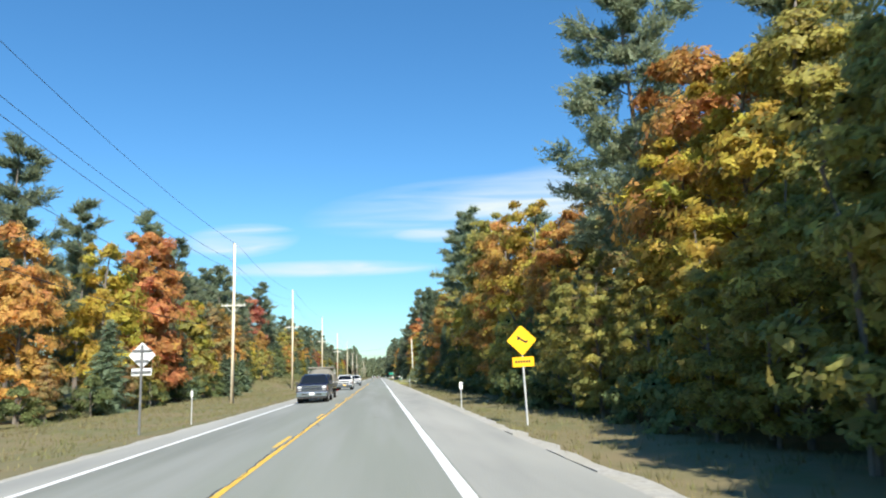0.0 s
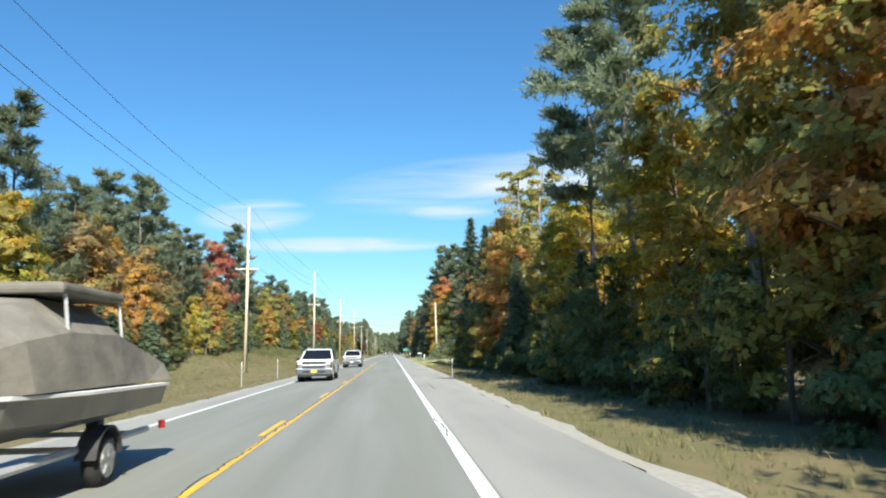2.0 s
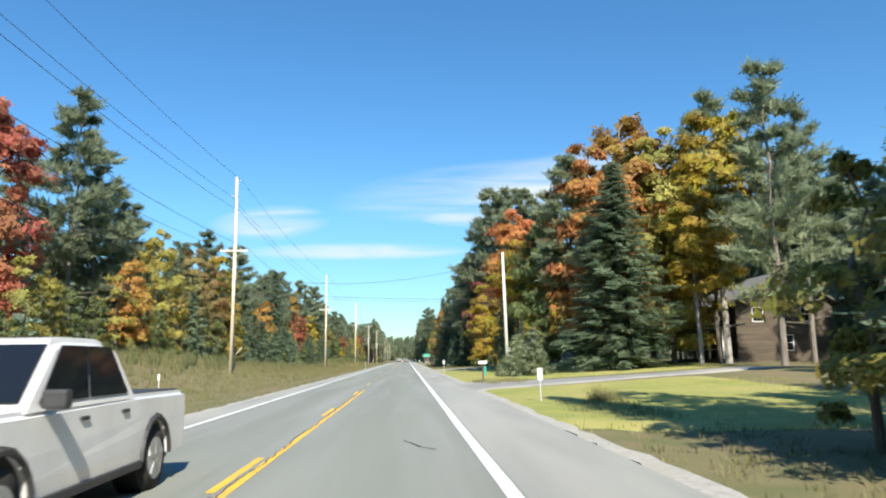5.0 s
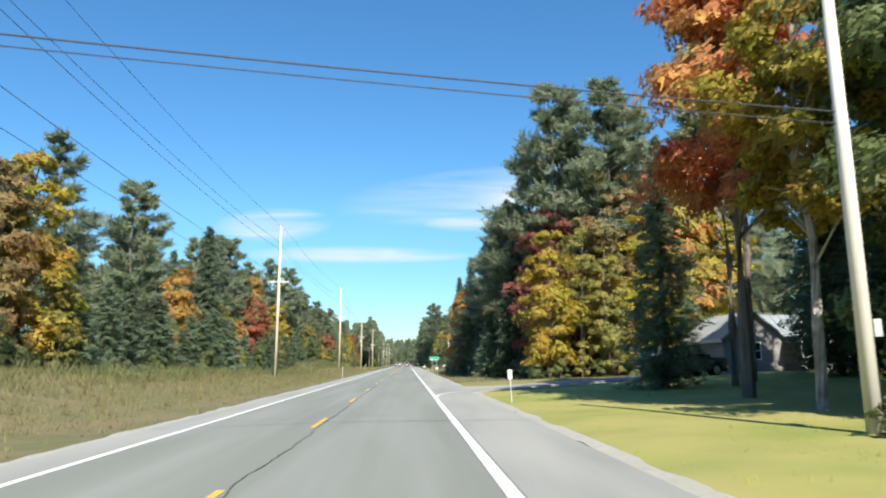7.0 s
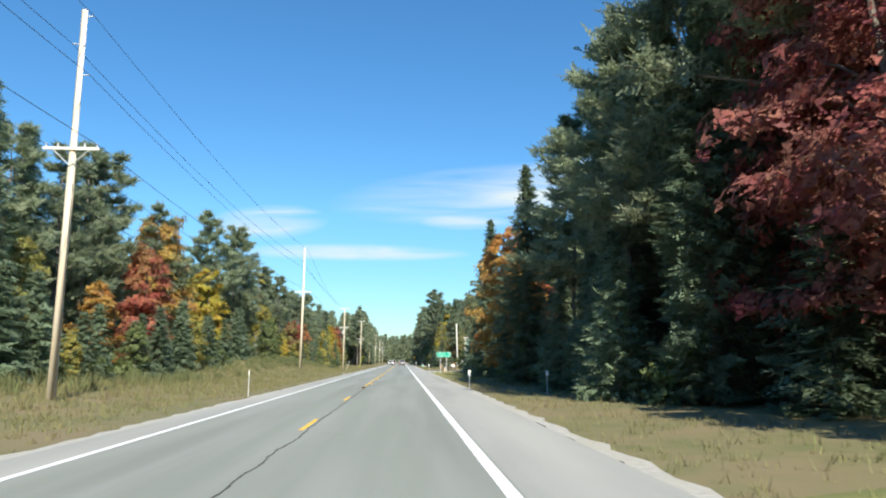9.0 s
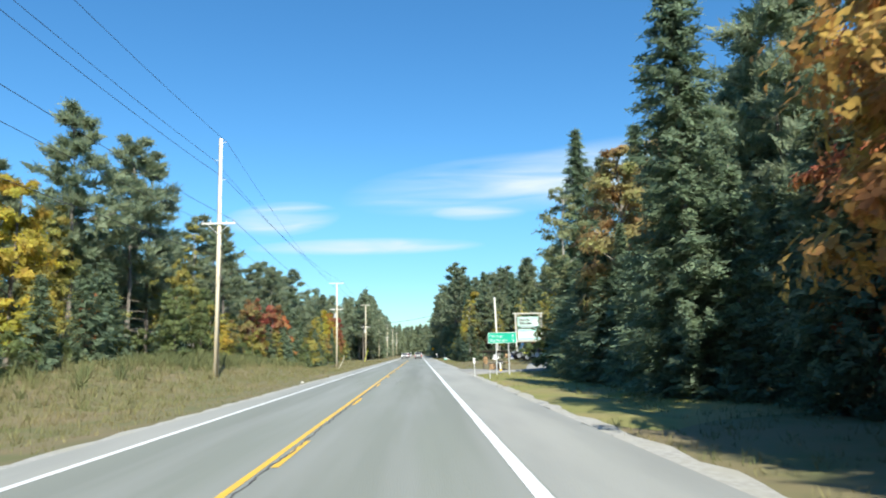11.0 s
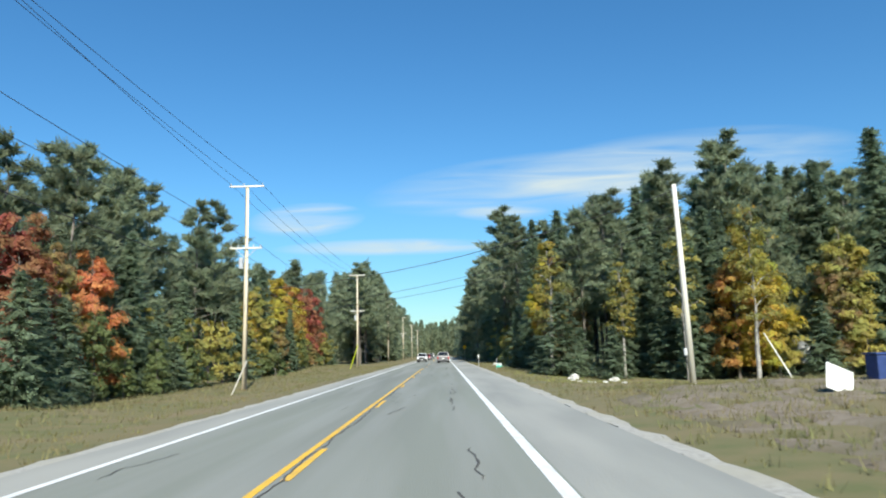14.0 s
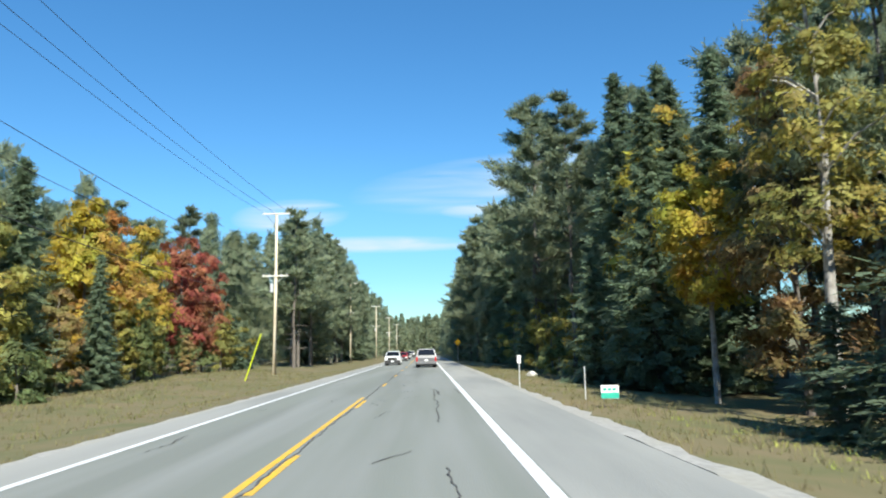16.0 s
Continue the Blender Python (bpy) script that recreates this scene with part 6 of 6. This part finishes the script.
def mail_stand(x, y, z):
    t = thing("mailbox", "dark mailbox on a white stand with a yellow foot", "mailbox", pose(x, y, z) @ Matrix.Scale(0.85, 4))
    part("post", boxed(-0.06, 0.06, -0.06, 0.06, 0.18, 0.72, 0.01), M["white"], t)
    part("foot", boxed(-0.08, 0.08, -0.08, 0.08, -0.1, 0.2, 0.02), M["yellow_sign"], t)
    part("shelf", boxed(-0.24, 0.24, -0.1, 0.1, 0.72, 0.75, 0.005), M["white"], t)
    part("box", boxed(-0.22, 0.2, -0.085, 0.085, 0.755, 0.95, 0.03), M["plastic"], t)


mail_stand(8.1, 322.9, ground_z(8.1, 322.9) + 0.05)


def rock(x, y, r, flat, seed, label="pale weathered boulder lying on the grass"):
    rnd = random.Random(seed)
    bm = bmesh.new()
    bmesh.ops.create_icosphere(bm, subdivisions=2, radius=r)
    for v in bm.verts:
        n = noise.noise(v.co * (1.6 / r) + Vector((seed * 3.1, 0, 0)))
        v.co *= 1 + 0.35 * n
        v.co.z *= flat
        v.co.x *= 1.25
    ob = part("boulder", bm, M["rock"])
    ob.matrix_basis = pose(x, y, ground_z(x, y) + r * flat * 0.45, 0, 0, rnd.uniform(0, 360))
    tagged(ob, label, "boulder", "boulders on the verge")


for k, (x, y, r, f) in enumerate(((12.5, 402.0, 0.33, 0.9), (11.3, 393.6, 0.17, 0.7), (11.2, 388.6, 0.18, 0.6), (11.4, 386.2, 0.18, 0.6), (11.65, 399.3, 0.22, 0.7), (11.45, 396.8, 0.22, 0.5), (11.5, 391.5, 0.25, 0.45), (12.1, 384.7, 0.20, 0.4), (13.0, 352.6, 0.35, 0.6), (-5.6, 318.5, 0.10, 0.7), (15.4, 401, 0.4, 0.5), (9.0, 442, 0.3, 0.7))):
    rock(x, y, r, f, k + 1)


RACK = 1.28


def firewood_stand():
    """Roadside rack: end frames, uprights and a sloping board roof, with split logs stacked in it."""
    z0 = ground_z(9.3, 336.7) - 0.02
    t = thing("firewood_rack", "dark wooden firewood rack with a sloping board roof", "rack", pose(8.12, 336.7, z0) @ Matrix.Diagonal((RACK * 0.91, RACK, RACK, 1)))
    for x in (0.0, 2.05):
        part("foot", boxed(x - 0.04, x + 0.04, -0.45, 0.45, -0.1, 0.08, 0.01), M["old_wood"], t)
        for s in (-1, 1):
            bm = bmesh.new()
            tube(bm, [(x, s * 0.42, 0.05), (x, s * 0.12, 0.6)], [0.03, 0.03], 4)
            part("brace", bm, M["old_wood"], t)
    for x in (0.0, 0.45, 0.8, 1.15, 1.6, 2.05):
        part("upright", boxed(x - 0.03, x + 0.03, -0.03, 0.03, 0.0, 1.36, 0.005), M["old_wood"], t)
    for z in (0.50, 1.30, 0.05):
        part("rail", boxed(-0.02, 2.07, -0.075, -0.035, z, z + 0.07, 0.005), M["old_wood"], t)
    for k in range(5):
        m = Matrix.Rotation(radians(-7), 4, "X")
        part("roof_board", box(bmesh.new(), -0.18, 2.25, -0.42 + 0.19 * k, -0.245 + 0.19 * k, 1.38 + 0.012 * (k % 2), 1.405 + 0.012 * (k % 2), 0.0, m), M["old_wood"], t)
    return t


firewood_stand()
M["log_end"] = mat("log_end", (0.42, 0.27, 0.14), 0.9, (0.26, 0.16, 0.09), 9, 40, 0.4, spread=0.4)


def split_log_mesh(seed):
    rnd = random.Random(seed)
    bm = bmesh.new()
    n = (3, 4, 5, 4)[seed % 4]
    ring = [(0.092 * rnd.uniform(0.75, 1.15) * math.cos(2 * math.pi * k / n), 0.092 * rnd.uniform(0.75, 1.15) * math.sin(2 * math.pi * k / n)) for k in range(n)]
    a = [bm.verts.new((x, -0.2, z)) for x, z in ring]
    b = [bm.verts.new((x, 0.2, z)) for x, z in ring]
    for i in range(n):
        bm.faces.new((a[i], a[(i + 1) % n], b[(i + 1) % n], b[i]))
    bm.faces.new(a[::-1])
    bm.faces.new(b)
    bmesh.ops.recalc_face_normals(bm, faces=bm.faces[:])
    me = bpy.data.meshes.new("split_log")
    bm.to_mesh(me)
    bm.free()
    me.materials.append(M["log_end"])
    return me


LOGS = [split_log_mesh(k) for k in range(4)]
rl = random.Random(8)
for x0, x1, z0, rows in ((0.50, 1.30, 0.22, 3), (0.08, 0.38, 0.62, 4), (1.68, 2.0, 0.62, 1), (1.66, 2.0, 1.05, 2)):
    for j in range(rows):
        x = x0 + 0.07
        while x < x1:
            ob = new("split_log", rl.choice(LOGS))
            ob.matrix_basis = pose(8.0 + RACK * (x + rl.uniform(-0.02, 0.02)), 336.7 + rl.uniform(0.05, 0.12), ground_z(9.3, 336.7) - 0.03 + RACK * (z0 - 0.06 + 0.135 * j), 0, rl.uniform(0, 360), rl.uniform(-8, 8)) @ Matrix.Scale(RACK * rl.uniform(0.85, 1.15), 4)
            tagged(ob, "split yellow-brown firewood log stacked in the rack", "firewood log", "logs in the rack")
            x += 0.155

M["panel_green"] = mat("panel_green", (0.42, 0.60, 0.52), 0.4, (0.36, 0.54, 0.46), 2)
M["panel_pale"] = mat("panel_pale", (0.58, 0.70, 0.655), 0.4, (0.52, 0.65, 0.60), 2)
M["mint"] = mat("mint", (0.22, 0.52, 0.40), 0.5, (0.28, 0.56, 0.45), 6)
M["dark_green"] = mat("dark_green", (0.03, 0.10, 0.08), 0.5)


def shop_sign():
    t = thing("shop_sign", "tall wooden frame sign with two pale green panels", "sign", pose(13.72, 355.0, 0.62))
    for x in (0.0, 3.05):
        part("post", boxed(x - 0.08, x + 0.08, -0.08, 0.08, -0.6, 5.3, 0.012), M["post_grey"], t)
        bm = bmesh.new()
        s = 1 if x == 0 else -1
        tube(bm, [(x, 0, 4.75), (x + s * 0.4, 0, 5.18)], [0.04, 0.04], 4)
        part("brace", bm, M["post_grey"], t)
    part("top_beam", boxed(-0.32, 3.37, -0.09, 0.09, 5.18, 5.32, 0.012), M["post_grey"], t)
    part("lower_beam", boxed(0.08, 2.97, -0.05, 0.05, 1.92, 2.06, 0.01), M["post_grey"], t)
    a = part("upper_panel", boxed(0.22, 2.83, -0.06, 0.06, 3.52, 4.85, 0.01), M["panel_green"], t)
    part("band", boxed(0.24, 2.81, -0.075, -0.062, 3.54, 3.74), M["dark_green"], a)
    for x0, z0, n in ((0.42, 4.34, 6), (0.50, 3.93, 7)):     # two rows of dark blocks, edged in white
        for k in range(n):
            x, tall = x0 + 0.22 * k, 0.34 if k == 0 else 0.22 + 0.08 * (k % 3 == 1)
            part("bar", boxed(x - 0.015, x + 0.185, -0.075, -0.063, z0 - 0.015, z0 + tall + 0.015), M["white"], a)
            part("bar", boxed(x, x + 0.15, -0.088, -0.077, z0, z0 + tall, 0.004), M["black"], a)
    bm = bmesh.new()
    bmesh.ops.create_uvsphere(bm, u_segments=16, v_segments=8, radius=0.36, matrix=Matrix.Translation((2.4, -0.06, 4.12)) @ Matrix.Diagonal((0.9, 0.06, 1.1, 1)))
    part("emblem", bm, M["white"], a)
    part("bar", boxed(0.62, 2.3, -0.085, -0.077, 3.60, 3.68), M["white"], a)
    b = part("lower_panel", boxed(0.22, 2.83, -0.06, 0.06, 2.1, 3.40, 0.01), M["panel_pale"], t)
    for x0, x1, z0, z1 in ((0.32, 2.7, 3.12, 3.34), (0.36, 2.7, 2.16, 2.36)):
        n = 11
        for k in range(n):
            w = (x1 - x0) / n
            part("bar", boxed(x0 + k * w, x0 + k * w + w * 0.78, -0.075, -0.064, z0, z1 - 0.04 * (k % 3 == 1)), M["mint"], b)


shop_sign()

fs = thing("sale_board", "small blue and white for-sale board on the buggy", "sign board", pose(13.15, 348.80, ground_z(14.3, 349.6) + 0.52))
part("board", boxed(-0.2, 0.25, -0.01, 0.01, 0.0, 0.38, 0.004), M["white"], fs)
M["sale_blue"] = mat("sale_blue", (0.02, 0.04, 0.22), 0.5)
part("band", boxed(-0.19, 0.24, -0.018, -0.012, 0.01, 0.13), M["sale_blue"], fs)
lettering("FOR", 0.10, M["sale_blue"], fs, Matrix.Translation((-0.09, -0.014, 0.28)) @ FACE)
lettering("SALE", 0.13, M["red_paint"], fs, Matrix.Translation((-0.15, -0.014, 0.16)) @ FACE)

yb = thing("yard_sign", "small white and green yard sign on wire legs", "yard sign", pose(7.55, 415.8, ground_z(7.55, 415.8) + 0.02))
brd = part("board", boxed(-0.27, 0.27, -0.008, 0.008, 0.26, 0.66), M["white"], yb)
part("band", boxed(-0.265, 0.265, -0.016, -0.010, 0.27, 0.44), M["mail_green"], brd)
for k in range(3):
    part("bar", boxed(-0.2 + 0.14 * k, -0.1 + 0.14 * k, -0.016, -0.010, 0.5, 0.58), M["mail_green"], brd)
for s in (-0.2, 0.2):
    post(yb, s, -0.15, 0.3, 0.008, "wire", "leg")

wb = thing("white_board", "blank white board leaning beside the pole", "board", pose(11.9, 362.3, ground_z(11.9, 362.3), -20, 22, 10))
part("board", boxed(-0.4, 0.4, -0.01, 0.01, 0.0, 0.7, 0.005), M["white"], wb)


lp = thing("leaning_pole", "thin pale pole leaning over the grass", "pole", pose(18.0, 377.3, ground_z(18.0, 377.3)))
bm = bmesh.new()
tube(bm, [(0.1, -0.2, -0.2), (-0.4, 1.75, 2.35)], [0.04, 0.03], 6)
part("shaft", bm, M["pole_grey"], lp)

M["bin_blue"] = mat("bin_blue", (0.03, 0.06, 0.20), 0.6, (0.02, 0.045, 0.15), 4)
bb = thing("storage_bin", "dark blue plastic storage bin on the grass", "bin", pose(14.7, 365.0, ground_z(14.7, 365.0) - 0.02))
part("bin_body", boxed(-0.36, 0.36, -0.3, 0.3, 0.0, 0.72, 0.04), M["bin_blue"], bb)
part("lid", boxed(-0.39, 0.39, -0.33, 0.33, 0.724, 0.78, 0.015), M["bin_blue"], bb)


def a_frame(x0, y0, dx, dy):
    """Two pairs of splayed legs joined by a low bar."""
    t = thing("a_frame_stand", "low grey wooden stand with two splayed leg pairs", "stand", pose(x0, y0, ground_z(x0, y0)))
    for a, b in ((0, 0), (dx, dy)):
        for s, h in ((-0.28, 1.0), (0.28, 1.35)):
            bm = bmesh.new()
            tube(bm, [(a + s, b, -0.15), (a - s * 0.5, b, h)], [0.035, 0.03], 5)
            part("leg", bm, M["pole_grey"], t)
    bm = bmesh.new()
    tube(bm, [(-0.2, 0, 0.52), (dx + 0.2, dy, 0.55)], [0.04, 0.04], 5)
    part("bar", bm, M["pole_grey"], t)


a_frame(13.55, 360.3, 1.15, -0.1)


def guy_guard(x, y, h, lean, material, label):
    z = ground_z(x, y)
    t = thing("guy_guard", label, "guy wire guard", pose(x, y, z, 0, lean))
    bm = bmesh.new()
    tube(bm, [(0, 0, -0.2), (0, 0, h)], [0.05, 0.05], 6)
    part("sleeve", bm, M[material], t)


guy_guard(-10.8, 388.5, 2.2, 24, "post_grey", "grey slanting guard on a guy wire")
guy_guard(-11.2, 447.5, 3.6, 18, "lime", "yellow slanting guard on a guy wire")
guy_guard(-15.5, 196, 2.3, 40, "pole_wood", "pale slanting guard on a guy wire")

# ---- buildings ----
M["siding_dark"] = mat("siding_dark", (0.045, 0.036, 0.030), 0.8, (0.03, 0.025, 0.022), 2, 20, 0.3, stretch=(0.3, 0.3, 4), spread=0.3)
M["siding_grey"] = mat("siding_grey", (0.27, 0.26, 0.245), 0.8, (0.20, 0.195, 0.19), 2, 20, 0.3, stretch=(0.3, 0.3, 4), spread=0.15)
M["siding_brown"] = mat("siding_brown", (0.12, 0.095, 0.07), 0.85, (0.08, 0.065, 0.05), 2, 20, 0.3, stretch=(0.3, 0.3, 4), spread=0.2)
M["siding_white"] = mat("siding_white", (0.70, 0.70, 0.67), 0.7, (0.6, 0.6, 0.58), 2, stretch=(0.3, 0.3, 4), spread=0.1)
M["roof_green"] = mat("roof_green", (0.085, 0.125, 0.105), 0.45, (0.07, 0.105, 0.09), 1.5, stretch=(1, 1, 1), spread=0.1)
M["roof_pale"] = mat("roof_pale", (0.40, 0.42, 0.42), 0.4, (0.32, 0.34, 0.34), 1.2, metal=0.3, spread=0.1)
M["shingle"] = mat("shingle", (0.20, 0.19, 0.18), 0.9, (0.14, 0.135, 0.13), 5, 30, 0.5, spread=0.2)


def gable_house(name, label, m, w, d, wall, rise, siding, roof, over=0.4, ribs=True, openings=(), boards=True):
    """A house: w along x, d along y, ridge along y. openings: (side, along, z0, width, height, kind)."""
    t = thing(name, label, "building", m)
    body = part("wall", boxed(0, w, 0, d, -0.6, wall), M[siding], t)
    # gable ends
    for y in (0.0, d - 0.12):
        bm = bmesh.new()
        f = bm.faces.new([bm.verts.new(p) for p in ((0, y, wall), (w, y, wall), (w / 2, y, wall + rise))])
        r = bmesh.ops.extrude_face_region(bm, geom=[f])
        bmesh.ops.translate(bm, vec=(0, 0.12, 0), verts=[v for v in r["geom"] if isinstance(v, bmesh.types.BMVert)])
        bmesh.ops.recalc_face_normals(bm, faces=bm.faces[:])
        part("gable", bm, M[siding], t)
    if boards:
        z = 0.1
        while z < wall - 0.05:
            part("clapboard", boxed(-0.02, -0.004, 0.02, d - 0.02, z, z + 0.19), M[siding], body)
            part("clapboard", boxed(0.02, w - 0.02, -0.02, -0.004, z, z + 0.19), M[siding], body)
            z += 0.20
    slope = math.hypot(w / 2 + over, rise * (1 + 2 * over / w))
    ang = math.atan2(rise, w / 2)
    for s in (-1, 1):
        rm = Matrix.Translation((w / 2, 0, wall + rise + 0.06)) @ Matrix.Rotation(ang * s, 4, "Y")
        rf = part("roof", box(bmesh.new(), 0 if s > 0 else -slope, slope if s > 0 else 0, -over, d + over, -0.06, 0.04, 0.0, rm), M[roof], t)
        if ribs:
            y = -over + 0.2
            while y < d + over:
                part("rib", box(bmesh.new(), 0.02 if s > 0 else -slope + 0.02, slope - 0.02 if s > 0 else -0.02, y, y + 0.035, 0.044, 0.075, 0.0, rm), M[roof], rf)
                y += 0.6
        part("fascia", box(bmesh.new(), (slope - 0.03) * s, slope * s + 0.02 * s, -over, d + over, -0.18, 0.045, 0.0, rm), M["white"] if roof == "roof_pale" else M["siding_dark"], t)
    for side, at, z0, ww, hh, kind in openings:
        n = part("door" if kind == "door" else "window", boxed(-0.012, 0.012, -ww / 2, ww / 2, 0, hh), M["white"] if kind == "door" else M["glass_dark"], t)
        base = Matrix.Translation((-0.03, at, z0)) if side == "w" else Matrix.Translation((at, -0.03, z0)) @ Matrix.Rotation(math.pi / 2, 4, "Z")
        n.matrix_basis = base
        f = 0.07
        for a in ((-ww / 2 - f, -ww / 2, -f, hh + f), (ww / 2, ww / 2 + f, -f, hh + f), (-ww / 2, ww / 2, hh, hh + f), (-ww / 2, ww / 2, -f, 0)):
            part("frame", boxed(-0.03, 0.03, a[0], a[1], a[2], a[3]), M["white"], n)
        if kind != "door":
            part("mullion", boxed(-0.02, 0.02, -ww / 2, ww / 2, hh / 2 - 0.02, hh / 2 + 0.02), M["white"], n)
    return t


shop = gable_house("shop", "dark brown single-storey shop with a green metal roof", pose(29.7, 354.5, 0.72), 13.0, 13.0, 2.65, 2.6, "siding_dark", "roof_green", 0.5,
                   openings=[("w", 10.6, 0.05, 0.85, 2.0, "door")] + [("w", y, 0.85, 0.7, 1.25, "window") for y in (7.6, 5.6, 3.6, 1.6)] + [("s", 2.0, 0.85, 0.9, 1.2, "window")])
porch = thing("shop_porch", "small open porch with a green shop board", "porch", pose(27.6, 351.0, 0.66))
part("deck", boxed(0, 2.2, 0, 3.2, -0.2, 0.12, 0.01), M["old_wood"], porch)
part("roof", boxed(-0.3, 2.4, -0.3, 3.4, 2.35, 2.47, 0.01), M["roof_green"], porch)
for x in (0.05, 2.1):
    for y in (0.05, 3.1):
        part("post", boxed(x - 0.06, x + 0.06, y - 0.06, y + 0.06, 0.1, 2.36, 0.008), M["old_wood"], porch)
part("shop_board", boxed(0.3, 1.7, -0.06, -0.02, 1.2, 1.9, 0.01), M["mail_green"], porch)
part("rail", boxed(0.1, 2.1, 0.02, 0.06, 0.8, 0.88), M["red_paint"], porch)
dish = thing("satellite_dish", "white satellite dish on the corner of the roof", "satellite dish", pose(29.4, 367.9, 3.5))
bm = bmesh.new()
bmesh.ops.create_uvsphere(bm, u_segments=16, v_segments=10, radius=0.5, matrix=Matrix.Rotation(radians(70), 4, "X") @ Matrix.Diagonal((1, 0.8, 0.25, 1)))
part("reflector", bm, M["white"], dish)
post(dish, 0, -0.9, 0, 0.03)

house = gable_house("house", "small grey cottage with a pale metal roof under trees", pose(24.0, 221.5, 0.95), 4.2, 7.0, 2.3, 1.7, "siding_grey", "roof_pale", 0.35, openings=[("s", 2.1, 0.8, 0.9, 1.1, "window")])
wing = gable_house("house_wing", "grey cottage wing with a pale metal roof and porch", pose(28.2, 227.8, 0.95, 0, 0, -90), 5.0, 9.0, 2.3, 1.7, "siding_grey", "roof_pale", 0.35, openings=[("w", 5.0, 0.7, 0.9, 1.1, "window")])
hp = thing("porch", "open porch with white posts and a railing", "porch", pose(28.4, 219.6, 0.95))
part("deck", boxed(0, 6.0, 0, 3.0, -0.5, 0.1), M["old_wood"], hp)
part("porch_roof", boxed(-0.2, 6.2, -0.3, 3.1, 2.25, 2.36), M["roof_pale"], hp)
for k in range(4):
    part("post", boxed(0.05 + 1.95 * k, 0.17 + 1.95 * k, 0.02, 0.14, 0.1, 2.26, 0.01), M["white"], hp)
part("rail", boxed(0.1, 6.0, 0.05, 0.10, 0.9, 0.97), M["white"], hp)
for k in range(20):
    part("baluster", boxed(0.3 + 0.29 * k, 0.34 + 0.29 * k, 0.06, 0.09, 0.1, 0.9), M["white"], hp)

gable_house("house", "dark two-storey wooden house among autumn trees", pose(31.9, 187.0, 1.0), 9.0, 10.0, 5.2, 2.6, "siding_brown", "shingle", 0.5, False, openings=[("s", 2.0, 3.4, 0.9, 1.2, "window"), ("s", 6.5, 3.4, 0.9, 1.2, "window"), ("s", 4.5, 0.8, 1.2, 1.3, "window"), ("w", 3.0, 3.4, 0.9, 1.2, "window"), ("w", 7.0, 3.4, 0.9, 1.2, "window")])
hp = thing("porch", "roofed wooden porch along a dark house", "porch", pose(29.5, 184.8, 1.0))
part("deck", boxed(0, 2.3, 0, 12, -0.5, 0.1), M["old_wood"], hp)
part("porch_roof", box(bmesh.new(), -0.3, 2.5, -0.3, 12.3, 2.65, 2.78, 0, Matrix.Rotation(radians(-9), 4, "Y")), M["shingle"], hp)
for k in range(5):
    part("post", boxed(0.05, 0.19, 0.05 + 2.9 * k, 0.19 + 2.9 * k, 0.1, 2.68, 0.01), M["siding_white"], hp)
part("rail", boxed(0.08, 0.14, 0.1, 11.8, 0.9, 0.98), M["siding_white"], hp)

gable_house("house", "white-sided house seen between tree trunks", pose(48.0, 432.0, 1.2), 9.0, 8.0, 3.0, 2.2, "siding_white", "shingle", 0.4, False, openings=[("w", 2.2, 0.9, 1.0, 1.3, "window"), ("w", 5.5, 0.9, 1.0, 1.3, "window"), ("s", 3.0, 0.9, 1.2, 1.3, "window")])


def camper(m):
    t = thing("travel_trailer", "long white travel trailer parked among trees", "travel trailer", m)
    bm = slab([(-3.4, 0.55), (-3.4, 2.7), (-3.1, 2.95), (3.0, 2.95), (3.5, 2.3), (3.3, 0.75), (3.0, 0.55)], lambda z: 1.2)
    bmesh.ops.bevel(bm, geom=bm.edges[:], offset=0.05, segments=2, affect="EDGES")
    part("body", bm, M["siding_white"], t)
    for s in (-1, 1):
        for y in (-0.5, 0.4):
            wheel(t, s * 1.1, y, 0.35, 0.22)
        for y, w in ((-2.2, 0.9), (0.0, 0.8), (2.0, 0.9)):
            part("window", boxed(s * 1.19, s * 1.215, y - w / 2, y + w / 2, 1.6, 2.2, 0.0), M["glass_dark"], t)
        part("stripe", boxed(s * 1.198, s * 1.208, -3.2, 3.1, 1.1, 1.25), M["paint_grey"], t)
    part("hitch", boxed(-0.06, 0.06, 3.2, 4.4, 0.5, 0.62), M["metal"], t)


camper(pose(38.0, 411.0, ground_z(38, 411) + 0.02, 0, 0, 85))
